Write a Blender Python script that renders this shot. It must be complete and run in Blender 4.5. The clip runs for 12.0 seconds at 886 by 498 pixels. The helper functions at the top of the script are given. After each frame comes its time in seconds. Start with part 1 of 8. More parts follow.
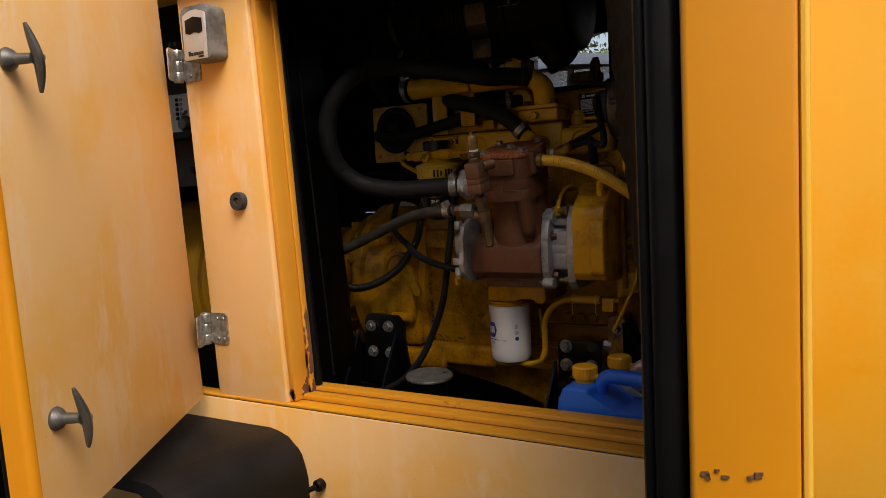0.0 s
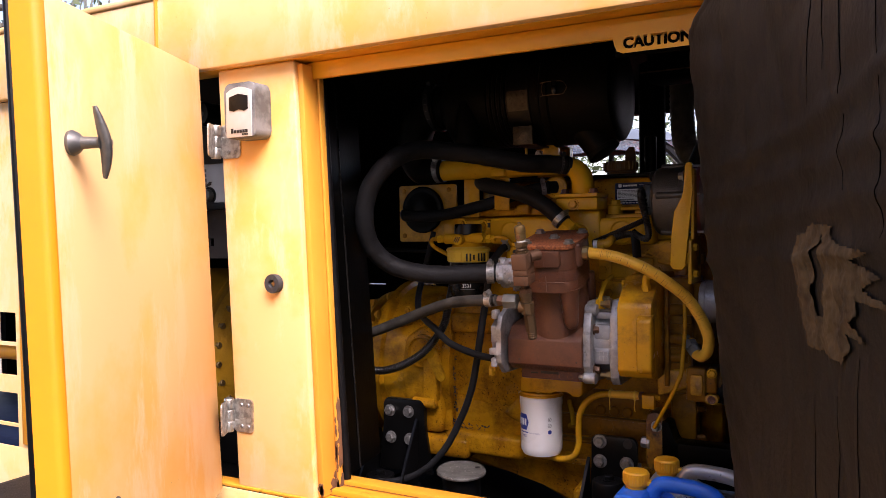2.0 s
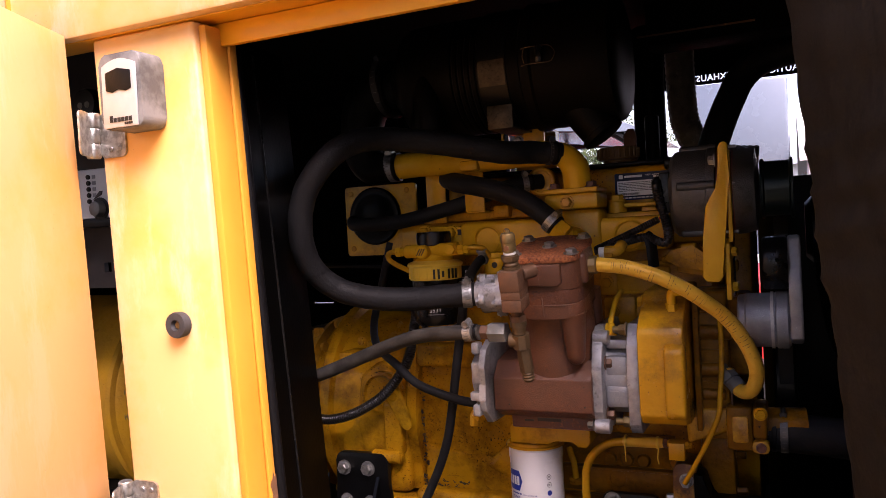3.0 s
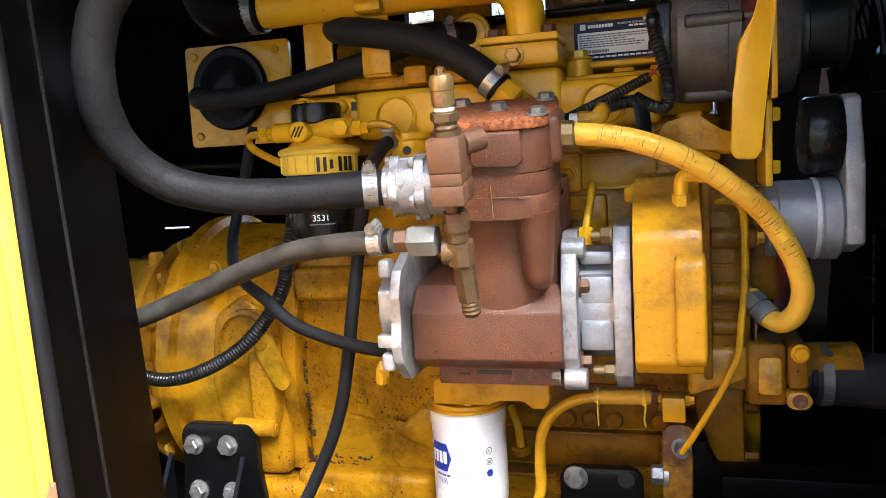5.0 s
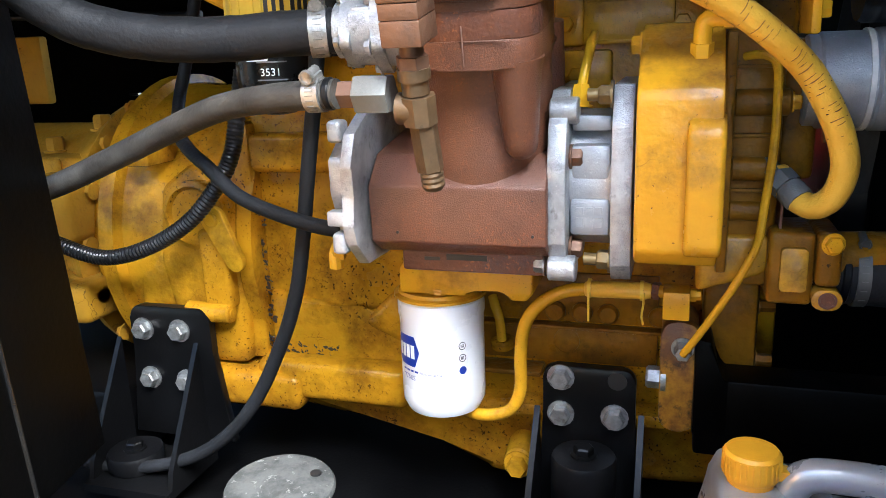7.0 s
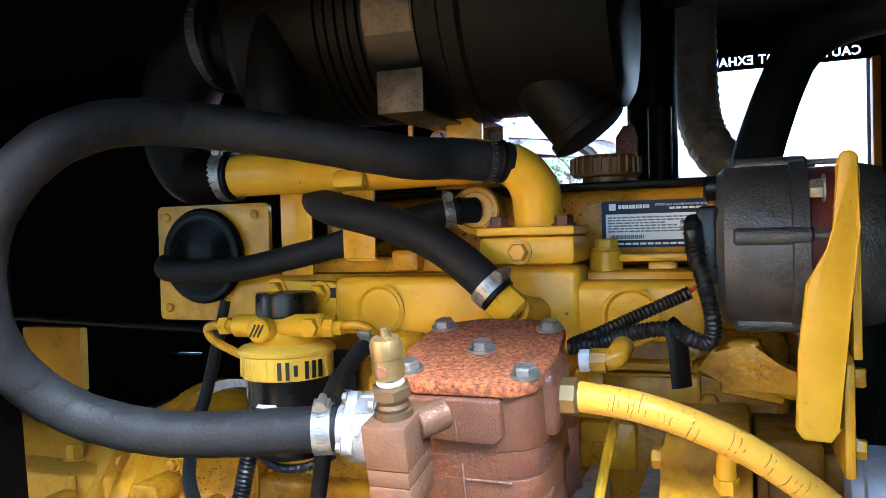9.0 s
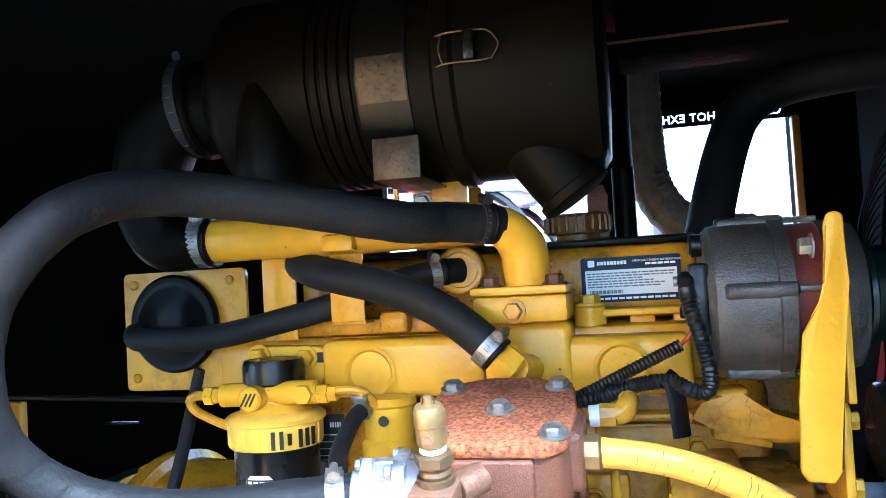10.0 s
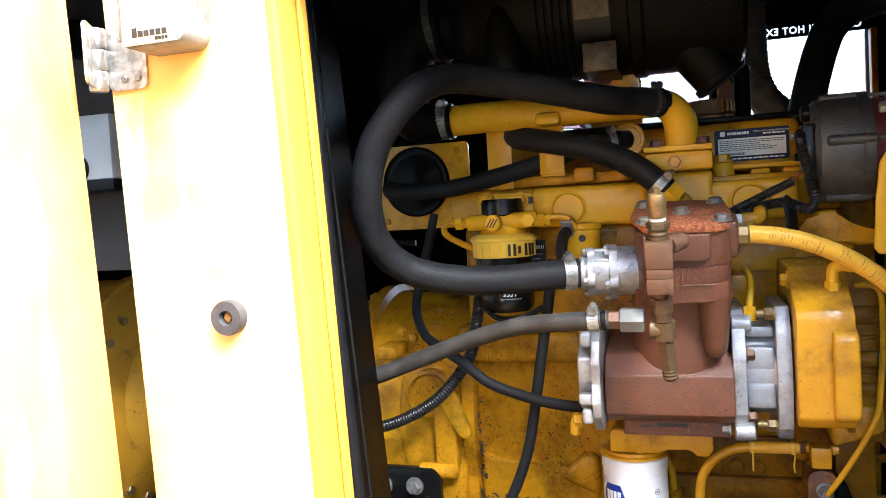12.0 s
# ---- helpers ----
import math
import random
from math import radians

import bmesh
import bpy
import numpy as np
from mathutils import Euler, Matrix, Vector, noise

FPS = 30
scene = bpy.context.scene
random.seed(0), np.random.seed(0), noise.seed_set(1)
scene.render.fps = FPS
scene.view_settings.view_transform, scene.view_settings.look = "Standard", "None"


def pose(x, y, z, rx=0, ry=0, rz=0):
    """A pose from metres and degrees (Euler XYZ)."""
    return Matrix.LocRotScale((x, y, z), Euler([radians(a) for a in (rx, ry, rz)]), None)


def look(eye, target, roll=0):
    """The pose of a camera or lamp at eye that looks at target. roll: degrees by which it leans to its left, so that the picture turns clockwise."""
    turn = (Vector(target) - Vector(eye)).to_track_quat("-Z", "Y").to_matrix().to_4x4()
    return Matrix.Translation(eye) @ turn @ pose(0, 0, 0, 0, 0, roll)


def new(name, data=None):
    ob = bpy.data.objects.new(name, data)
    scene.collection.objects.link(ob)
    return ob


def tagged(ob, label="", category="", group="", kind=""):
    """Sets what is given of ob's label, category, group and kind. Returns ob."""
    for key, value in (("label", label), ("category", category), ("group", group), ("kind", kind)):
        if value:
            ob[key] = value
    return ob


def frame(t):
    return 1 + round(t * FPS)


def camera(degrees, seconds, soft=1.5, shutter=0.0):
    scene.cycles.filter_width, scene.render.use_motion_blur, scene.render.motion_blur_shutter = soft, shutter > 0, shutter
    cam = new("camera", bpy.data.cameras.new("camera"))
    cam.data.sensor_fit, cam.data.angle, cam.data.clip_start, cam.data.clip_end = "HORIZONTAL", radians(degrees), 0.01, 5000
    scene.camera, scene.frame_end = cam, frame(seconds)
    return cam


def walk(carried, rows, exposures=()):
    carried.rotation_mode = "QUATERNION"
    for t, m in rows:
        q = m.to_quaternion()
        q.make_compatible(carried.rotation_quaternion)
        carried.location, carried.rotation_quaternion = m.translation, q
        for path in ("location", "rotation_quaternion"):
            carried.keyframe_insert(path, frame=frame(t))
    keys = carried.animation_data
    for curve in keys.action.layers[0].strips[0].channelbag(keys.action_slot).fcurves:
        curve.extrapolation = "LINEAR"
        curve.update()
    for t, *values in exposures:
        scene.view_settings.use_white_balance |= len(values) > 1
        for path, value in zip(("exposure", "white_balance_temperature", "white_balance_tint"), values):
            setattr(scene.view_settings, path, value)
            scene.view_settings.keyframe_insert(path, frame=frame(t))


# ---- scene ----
cam = camera(59.7, 12.0, soft=0.8)
PATH = [
    (0, (0.9870, -1.0510, 1.3577), (-0.0379, 0.6560, 1.1639), -3.05),
    (0.5, (0.9161, -1.1000, 1.3619), (-0.0272, 0.6520, 1.1575), -2.71),
    (1, (0.9027, -1.1140, 1.3985), (-0.0589, 0.6380, 1.3181), -1.48),
    (1.5, (0.8906, -1.1290, 1.4171), (-0.1028, 0.6070, 1.3871), -2.16),
    (2, (0.8446, -1.0790, 1.4182), (-0.1036, 0.6810, 1.3691), -0.89),
    (2.5, (0.7447, -0.9160, 1.4457), (-0.2534, 0.8180, 1.4230), -2.35),
    (3, (0.6650, -0.7850, 1.4323), (-0.1640, 1.0340, 1.3839), -3.17),
    (3.5, (0.5863, -0.6650, 1.4189), (0.0056, 1.2410, 1.2391), -4.10),
    (5.3, (0.4811, -0.3870, 1.3496), (-0.0674, 1.5210, 1.1092), -3.22),
    (5.5, (0.4782, -0.3610, 1.3517), (-0.0826, 1.5390, 1.0829), -3.12),
    (6, (0.4813, -0.3280, 1.3316), (-0.0827, 1.5600, 0.9928), -2.43),
    (6.5, (0.4916, -0.3140, 1.3161), (-0.0759, 1.5420, 0.8343), -2.47),
    (6.7, (0.4905, -0.3070, 1.3141), (-0.0766, 1.5400, 0.7973), -2.38),
    (8.3, (0.5139, -0.2470, 1.4342), (-0.1879, 1.5920, 1.0797), -2.58),
    (8.5, (0.5119, -0.2390, 1.4563), (-0.2058, 1.6120, 1.2126), -2.35),
    (9, (0.5142, -0.2320, 1.4842), (-0.1963, 1.6370, 1.4444), -1.53),
    (9.5, (0.4870, -0.2300, 1.5015), (-0.1777, 1.6570, 1.5457), -2.55),
    (10, (0.4448, -0.2680, 1.4984), (-0.0351, 1.6720, 1.5772), -3.22),
    (10.5, (0.4202, -0.3050, 1.4855), (0.1473, 1.6730, 1.5820), -3.28),
    (11, (0.3915, -0.3820, 1.4708), (0.2987, 1.6150, 1.5220), -2.90),
    (11.5, (0.3415, -0.5350, 1.4510), (0.0983, 1.4490, 1.3860), -4.88),
    (12, (0.3510, -0.6530, 1.4180), (-0.2598, 1.2490, 1.3206), -3.25),
]
EXPOSURES = [(0, 0.03, 7600, 17), (0.5, 0.98, 6700, 7), (1.0, 1.33, 6450, 10), (1.5, 1.45, 6750, 26), (2.0, 1.4, 6850, 30), (2.5, 1.42, 6850, 30), (3.0, 1.5, 7100, 37), (3.5, 2.22, 7600, 35),
             (5.5, 3.24, 5900, 5), (6.5, 3.12, 5800, 6), (8.5, 3.5, 5250, 2), (9.5, 4.08, 4900, 2), (10, 4.36, 4650, 1), (11, 4.0, 4950, 4), (11.5, 3.56, 5400, 5), (12, 3.05, 5900, 8)]
walk(cam, [(t, look(eye, target, roll)) for t, eye, target, roll in PATH], EXPOSURES)
SKY, SUN = 0.15, 3.6

# The engine bay of a towable generator, seen through its open side door.
# x runs along the enclosure's side, y into the engine bay, z up.

# ---- world, sun, exposure ----
world = bpy.data.worlds.new("overcast_sky")
world.use_nodes = True
scene.world = world
wn = world.node_tree
sky = wn.nodes.new("ShaderNodeTexSky")
sky.sky_type = "NISHITA"
sky.sun_disc = False
sky.sun_elevation = radians(52)
sky.sun_rotation = radians(129)
sky.air_density, sky.dust_density, sky.ozone_density = 1.0, 2.2, 1.0
wn.nodes["Background"].inputs["Strength"].default_value = SKY
wn.links.new(sky.outputs["Color"], wn.nodes["Background"].inputs["Color"])
sun = new("sun", bpy.data.lights.new("sun", "SUN"))
sun.data.energy, sun.data.angle, sun.data.color = SUN, radians(40), (1.0, 0.97, 0.93)
sun.matrix_world = look((5.0, -4.05, 9.24), (0.0, 0.0, 1.0))


# ---- materials ----
def mat(name, base, alt=None, rough=0.5, metal=0.0, scale=6.0, mix=(0.35, 0.65), bump=0.05, fine=180.0,
        stain=None, stain_scale=14.0, stain_at=(0.6, 0.72), drips=False, coat=0.0, vary=0.0, speck=None, speck_scale=120.0, speck_at=(0.68, 0.71), spec=0.5, crack=None, crack_scale=26.0, lump=0.0, lump_scale=55.0):
    """A painted, rubber or metal surface: two tones at a large scale, fine relief, and stains of their own colour."""
    m = bpy.data.materials.new(name)
    m.use_nodes = True
    nt = m.node_tree
    n, l = nt.nodes, nt.links
    p = n["Principled BSDF"]
    p.inputs["Metallic"].default_value = metal
    p.inputs["Coat Weight"].default_value = coat
    p.inputs["Specular IOR Level"].default_value = spec
    p.inputs["Coat Roughness"].default_value = 0.25
    tc = n.new("ShaderNodeTexCoord")
    co = tc.outputs["Object"]
    big = n.new("ShaderNodeTexNoise")
    big.inputs["Scale"].default_value, big.inputs["Detail"].default_value, big.inputs["Roughness"].default_value = scale, 6, 0.6
    l.new(co, big.inputs["Vector"])
    ramp = n.new("ShaderNodeValToRGB")
    ramp.color_ramp.elements[0].position, ramp.color_ramp.elements[1].position = mix
    ramp.color_ramp.elements[0].color = (*base, 1)
    ramp.color_ramp.elements[1].color = (*(alt or [c * 0.75 for c in base]), 1)
    l.new(big.outputs["Fac"], ramp.inputs["Fac"])
    colour = ramp.outputs["Color"]
    if stain:
        st = n.new("ShaderNodeTexNoise")
        st.inputs["Scale"].default_value, st.inputs["Detail"].default_value, st.inputs["Roughness"].default_value = stain_scale, 8, 0.7
        if drips:
            mp = n.new("ShaderNodeMapping")
            mp.inputs["Scale"].default_value = (1, 1, 0.35)
            l.new(co, mp.inputs["Vector"])
            l.new(mp.outputs["Vector"], st.inputs["Vector"])
        else:
            l.new(co, st.inputs["Vector"])
        sr = n.new("ShaderNodeMapRange")
        sr.inputs["From Min"].default_value, sr.inputs["From Max"].default_value = stain_at
        l.new(st.outputs["Fac"], sr.inputs["Value"])
        mx = n.new("ShaderNodeMix")
        mx.data_type = "RGBA"
        l.new(sr.outputs["Result"], mx.inputs["Factor"])
        l.new(colour, mx.inputs["A"])
        mx.inputs["B"].default_value = (*stain, 1)
        colour = mx.outputs["Result"]
    if speck:
        sp = n.new("ShaderNodeTexNoise")
        sp.inputs["Scale"].default_value, sp.inputs["Detail"].default_value, sp.inputs["Roughness"].default_value = speck_scale, 3, 0.5
        l.new(co, sp.inputs["Vector"])
        sm = n.new("ShaderNodeMapRange")
        sm.inputs["From Min"].default_value, sm.inputs["From Max"].default_value = speck_at
        l.new(sp.outputs["Fac"], sm.inputs["Value"])
        mp2 = n.new("ShaderNodeMath")
        mp2.operation = "MULTIPLY"
        mr = n.new("ShaderNodeMapRange")
        mr.inputs["From Min"].default_value, mr.inputs["From Max"].default_value = 0.42, 0.6
        l.new(big.outputs["Fac"], mr.inputs["Value"])
        l.new(sm.outputs["Result"], mp2.inputs[0])
        l.new(mr.outputs["Result"], mp2.inputs[1])
        mx2 = n.new("ShaderNodeMix")
        mx2.data_type = "RGBA"
        l.new(mp2.outputs["Value"], mx2.inputs["Factor"])
        l.new(colour, mx2.inputs["A"])
        mx2.inputs["B"].default_value = (*speck, 1)
        colour = mx2.outputs["Result"]
    if crack:
        bend = n.new("ShaderNodeTexNoise")
        bend.inputs["Scale"].default_value, bend.inputs["Detail"].default_value = 18, 4
        l.new(co, bend.inputs["Vector"])
        add = n.new("ShaderNodeMix")
        add.data_type = "RGBA"
        add.inputs["Factor"].default_value = 0.06
        l.new(co, add.inputs["A"])
        l.new(bend.outputs["Color"], add.inputs["B"])
        vo = n.new("ShaderNodeTexVoronoi")
        vo.feature = "DISTANCE_TO_EDGE"
        vo.inputs["Scale"].default_value = crack_scale
        l.new(add.outputs["Result"], vo.inputs["Vector"])
        cr = n.new("ShaderNodeMapRange")
        cr.inputs["From Min"].default_value, cr.inputs["From Max"].default_value = 0.002, 0.014
        cr.inputs["To Min"].default_value, cr.inputs["To Max"].default_value = 1, 0
        l.new(vo.outputs["Distance"], cr.inputs["Value"])
        cm = n.new("ShaderNodeMapRange")
        cm.inputs["From Min"].default_value, cm.inputs["From Max"].default_value = 0.55, 0.68
        l.new(bend.outputs["Fac"], cm.inputs["Value"])
        mul = n.new("ShaderNodeMath")
        mul.operation = "MULTIPLY"
        l.new(cr.outputs["Result"], mul.inputs[0])
        l.new(cm.outputs["Result"], mul.inputs[1])
        mx3 = n.new("ShaderNodeMix")
        mx3.data_type = "RGBA"
        l.new(mul.outputs["Value"], mx3.inputs["Factor"])
        l.new(colour, mx3.inputs["A"])
        mx3.inputs["B"].default_value = (*crack, 1)
        colour = mx3.outputs["Result"]
    if vary:
        oi = n.new("ShaderNodeObjectInfo")
        hs = n.new("ShaderNodeHueSaturation")
        vr = n.new("ShaderNodeMapRange")
        vr.inputs["To Min"].default_value, vr.inputs["To Max"].default_value = 1 - vary, 1 + vary
        l.new(oi.outputs["Random"], vr.inputs["Value"])
        l.new(vr.outputs["Result"], hs.inputs["Value"])
        l.new(colour, hs.inputs["Color"])
        colour = hs.outputs["Color"]
    l.new(colour, p.inputs["Base Color"])
    grain = n.new("ShaderNodeTexNoise")
    grain.inputs["Scale"].default_value, grain.inputs["Detail"].default_value = fine, 4
    l.new(co, grain.inputs["Vector"])
    rr = n.new("ShaderNodeMapRange")
    rr.inputs["To Min"].default_value, rr.inputs["To Max"].default_value = max(0.03, rough - 0.12), min(1, rough + 0.12)
    l.new(big.outputs["Fac"], rr.inputs["Value"])
    l.new(rr.outputs["Result"], p.inputs["Roughness"])
    if bump:
        b = n.new("ShaderNodeBump")
        b.inputs["Strength"].default_value = min(1.0, bump * 4)
        b.inputs["Distance"].default_value = 0.0012
        l.new(grain.outputs["Fac"], b.inputs["Height"])
        if lump:
            lo = n.new("ShaderNodeTexNoise")
            lo.inputs["Scale"].default_value, lo.inputs["Detail"].default_value = lump_scale, 3
            l.new(co, lo.inputs["Vector"])
            b2 = n.new("ShaderNodeBump")
            b2.inputs["Strength"].default_value = lump
            b2.inputs["Distance"].default_value = 0.006
            l.new(lo.outputs["Fac"], b2.inputs["Height"])
            l.new(b2.outputs["Normal"], b.inputs["Normal"])
        l.new(b.outputs["Normal"], p.inputs["Normal"])
    return m


PAINT = mat("faded_yellow_paint", (0.80, 0.500, 0.220), (0.80, 0.440, 0.115), 0.40, scale=4.0, mix=(0.46, 0.60), bump=0.02, fine=90,
            stain=(0.80, 0.535, 0.285), stain_scale=8.0, stain_at=(0.52, 0.60), drips=True, speck=(0.45, 0.26, 0.09), speck_scale=160, speck_at=(0.72, 0.76))
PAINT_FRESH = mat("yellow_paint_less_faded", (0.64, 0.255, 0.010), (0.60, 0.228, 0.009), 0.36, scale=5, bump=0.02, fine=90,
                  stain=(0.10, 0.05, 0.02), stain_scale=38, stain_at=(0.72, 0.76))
# PAINT_FRESH's yellow made lighter to offset the weak sun on the header.
PAINT_BRIGHT = mat("less_faded_yellow_raised_for_low_sun", (0.80, 0.385, 0.018), (0.74, 0.34, 0.014), 0.36, scale=5, bump=0.02, fine=90,
                   stain=(0.10, 0.05, 0.02), stain_scale=38, stain_at=(0.72, 0.76))
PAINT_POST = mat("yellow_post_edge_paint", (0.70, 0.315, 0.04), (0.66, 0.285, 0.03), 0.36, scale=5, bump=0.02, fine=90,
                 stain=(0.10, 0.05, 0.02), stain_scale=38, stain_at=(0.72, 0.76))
PAINT_MID = mat("yellow_paint_slightly_faded", (0.80, 0.44, 0.038), (0.80, 0.47, 0.062), 0.40, scale=3, bump=0.02, fine=90,
                stain=(0.80, 0.40, 0.022), stain_scale=5, stain_at=(0.5, 0.65))
PAINT_SILL = mat("yellow_sill_paint_dirty", (0.64, 0.28, 0.018), (0.58, 0.27, 0.03), 0.40, scale=7, bump=0.03, fine=90,
                 stain=(0.08, 0.035, 0.010), stain_scale=20, stain_at=(0.60, 0.72))
RUST = mat("rust_bare_steel", (0.10, 0.045, 0.022), (0.18, 0.075, 0.03), 0.85, scale=30, bump=0.2, fine=300)
ENGINE = mat("engine_yellow_enamel", (0.66, 0.348, 0.012), (0.53, 0.262, 0.009), 0.22, scale=9, bump=0.06, fine=150, lump=0.18,
             stain=(0.17, 0.075, 0.009), stain_scale=11, stain_at=(0.52, 0.72), spec=0.34, speck=(0.09, 0.045, 0.010), speck_scale=600, speck_at=(0.66, 0.72))
ENGINE_DIRTY = mat("engine_yellow_enamel_oily", (0.58, 0.285, 0.008), (0.40, 0.172, 0.006), 0.24, scale=7, mix=(0.36, 0.64), bump=0.15, fine=150, lump=0.34,
                   stain=(0.13, 0.052, 0.006), stain_scale=13, stain_at=(0.46, 0.70), spec=0.20, speck=(0.04, 0.019, 0.006), speck_scale=300, speck_at=(0.62, 0.66), crack=(0.16, 0.075, 0.012), crack_scale=40)
ENGINE_CLEAN = mat("engine_yellow_enamel_clean", (0.73, 0.418, 0.016), (0.63, 0.338, 0.012), 0.24, scale=14, bump=0.04, fine=160, spec=0.28, lump=0.2,
                   speck=(0.10, 0.05, 0.012), speck_scale=120, speck_at=(0.70, 0.74))
ENGINE_STAINED = mat("engine_yellow_enamel_stained", (0.62, 0.322, 0.012), (0.48, 0.232, 0.011), 0.25, scale=16, bump=0.10, fine=120, lump=0.25,
                     stain=(0.155, 0.080, 0.022), stain_scale=9, stain_at=(0.50, 0.70), spec=0.3, speck=(0.07, 0.038, 0.012), speck_scale=260, speck_at=(0.68, 0.72), crack=(0.22, 0.11, 0.015), crack_scale=40)
# Grimy enamel, its base darkened further for the shade low on the engine.
ENGINE_GRIMY_DIM = mat("engine_yellow_enamel_grimy_shaded", (0.27, 0.122, 0.006), (0.145, 0.060, 0.006), 0.30, scale=14, mix=(0.36, 0.64), bump=0.16, fine=110, lump=0.3,
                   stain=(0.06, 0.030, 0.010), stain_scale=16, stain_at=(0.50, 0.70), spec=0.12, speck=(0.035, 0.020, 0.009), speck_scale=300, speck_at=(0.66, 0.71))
YELLOW_PALE = mat("pale_yellow_plastic", (0.80, 0.555, 0.065), (0.74, 0.47, 0.045), 0.36, scale=30, bump=0.03, spec=0.3,
                  stain=(0.06, 0.035, 0.01), stain_scale=45, stain_at=(0.66, 0.74))
HOSE_YELLOW = mat("yellow_hose_rubber", (0.78, 0.465, 0.055), (0.70, 0.385, 0.035), 0.36, spec=0.3, scale=20, bump=0.12, fine=260, lump=0.12, lump_scale=120,
                  stain=(0.16, 0.085, 0.02), stain_scale=70, stain_at=(0.62, 0.72))
RUSTY = mat("rust_brown_cast_iron", (0.100, 0.043, 0.026), (0.145, 0.058, 0.033), 0.33, scale=18, bump=0.15, fine=850, lump=0.04, lump_scale=90,
            stain=(0.072, 0.030, 0.022), stain_scale=24, stain_at=(0.52, 0.72), speck=(0.20, 0.072, 0.030), speck_scale=420, speck_at=(0.56, 0.66), spec=0.42)
RUSTY_TOP = mat("heavily_rusted_iron", (0.40, 0.135, 0.048), (0.20, 0.060, 0.028), 0.88, scale=290, mix=(0.42, 0.58), bump=0.6, fine=520,
                stain=(0.14, 0.045, 0.024), stain_scale=30, stain_at=(0.48, 0.72), speck=(0.055, 0.021, 0.014), speck_scale=560, speck_at=(0.57, 0.64), spec=0.3)
RUST_DARK = mat("dark_brown_iron", (0.098, 0.040, 0.026), (0.135, 0.050, 0.026), 0.45, scale=22, bump=0.25, fine=260, lump=0.15,
                stain=(0.07, 0.045, 0.045), stain_scale=20, stain_at=(0.50, 0.66), speck=(0.22, 0.085, 0.036), speck_scale=330, speck_at=(0.60, 0.68), spec=0.3)
CHALK = mat("pale_scratch_marks", (0.24, 0.15, 0.115), (0.15, 0.08, 0.055), 0.8, scale=200, bump=0.05)
ALU = mat("cast_aluminium", (0.40, 0.415, 0.435), (0.27, 0.28, 0.295), 0.36, 0.45, scale=55, mix=(0.38, 0.62), bump=0.12, fine=800,
          stain=(0.085, 0.082, 0.078), stain_scale=60, stain_at=(0.55, 0.72), speck=(0.5, 0.5, 0.5), speck_scale=420, speck_at=(0.68, 0.74))
ALU_GREY = mat("grey_aluminium_weathered", (0.27, 0.28, 0.30), (0.37, 0.38, 0.40), 0.40, 0.4, scale=40, bump=0.10, fine=700,
               speck=(0.5, 0.5, 0.52), speck_scale=260, speck_at=(0.64, 0.70))
ALT_GREY = mat("dark_cast_alternator_case", (0.064, 0.062, 0.061), (0.112, 0.108, 0.106), 0.40, 0.5, scale=18, bump=0.16, fine=520,
               stain=(0.026, 0.024, 0.022), stain_scale=26, stain_at=(0.56, 0.74))
ZINC = mat("zinc_plated_steel", (0.36, 0.36, 0.35), (0.24, 0.24, 0.235), 0.36, 0.75, scale=110, mix=(0.38, 0.62), bump=0.10, fine=420,
           stain=(0.12, 0.105, 0.08), stain_scale=120, stain_at=(0.55, 0.72))
STEEL_HINGE = mat("galvanised_hinge_steel", (0.62, 0.62, 0.60), (0.34, 0.33, 0.31), 0.34, 0.9, scale=90, mix=(0.42, 0.6), bump=0.08, fine=300)
STEEL_WORN = mat("worn_grey_steel", (0.115, 0.118, 0.108), (0.16, 0.16, 0.15), 0.6, 0.25, scale=26, bump=0.12, fine=260,
                 stain=(0.22, 0.22, 0.21), stain_scale=55, stain_at=(0.64, 0.72))
BRASS = mat("dull_brass", (0.27, 0.185, 0.075), (0.18, 0.12, 0.05), 0.38, 0.6, scale=40, bump=0.08,
            stain=(0.08, 0.05, 0.028), stain_scale=70, stain_at=(0.58, 0.72))
BRASS_DARK = mat("dark_tarnished_brass", (0.135, 0.086, 0.044), (0.085, 0.055, 0.030), 0.42, 0.5, scale=40, bump=0.08,
                 stain=(0.05, 0.03, 0.02), stain_scale=70, stain_at=(0.60, 0.72))
BRONZE = mat("tarnished_bronze", (0.150, 0.078, 0.046), (0.115, 0.060, 0.036), 0.44, 0.3, scale=24, bump=0.15, fine=260, spec=0.35,
             stain=(0.085, 0.055, 0.042), stain_scale=40, stain_at=(0.54, 0.72))
COPPER = mat("tarnished_copper", (0.125, 0.062, 0.036), (0.085, 0.046, 0.028), 0.5, 0.4, scale=40, bump=0.08)
TEFLON = mat("white_thread_tape", (0.72, 0.71, 0.68), None, 0.6, scale=60, bump=0.1)
RUBBER = mat("black_hose_rubber", (0.0085, 0.0088, 0.0100), (0.0145, 0.0150, 0.0168), 0.60, scale=14, bump=0.12, fine=260, spec=0.20,
             speck=(0.03, 0.029, 0.027), speck_scale=260, speck_at=(0.73, 0.77))
RUBBER_GREY = mat("dusty_grey_hose_rubber", (0.020, 0.0185, 0.0165), (0.046, 0.043, 0.038), 0.55, scale=22, mix=(0.40, 0.62), bump=0.12, fine=260, spec=0.3)
PLASTIC = mat("black_plastic", (0.004, 0.004, 0.0045), (0.007, 0.007, 0.0065), 0.28, scale=16, bump=0.03, fine=220, spec=0.32)
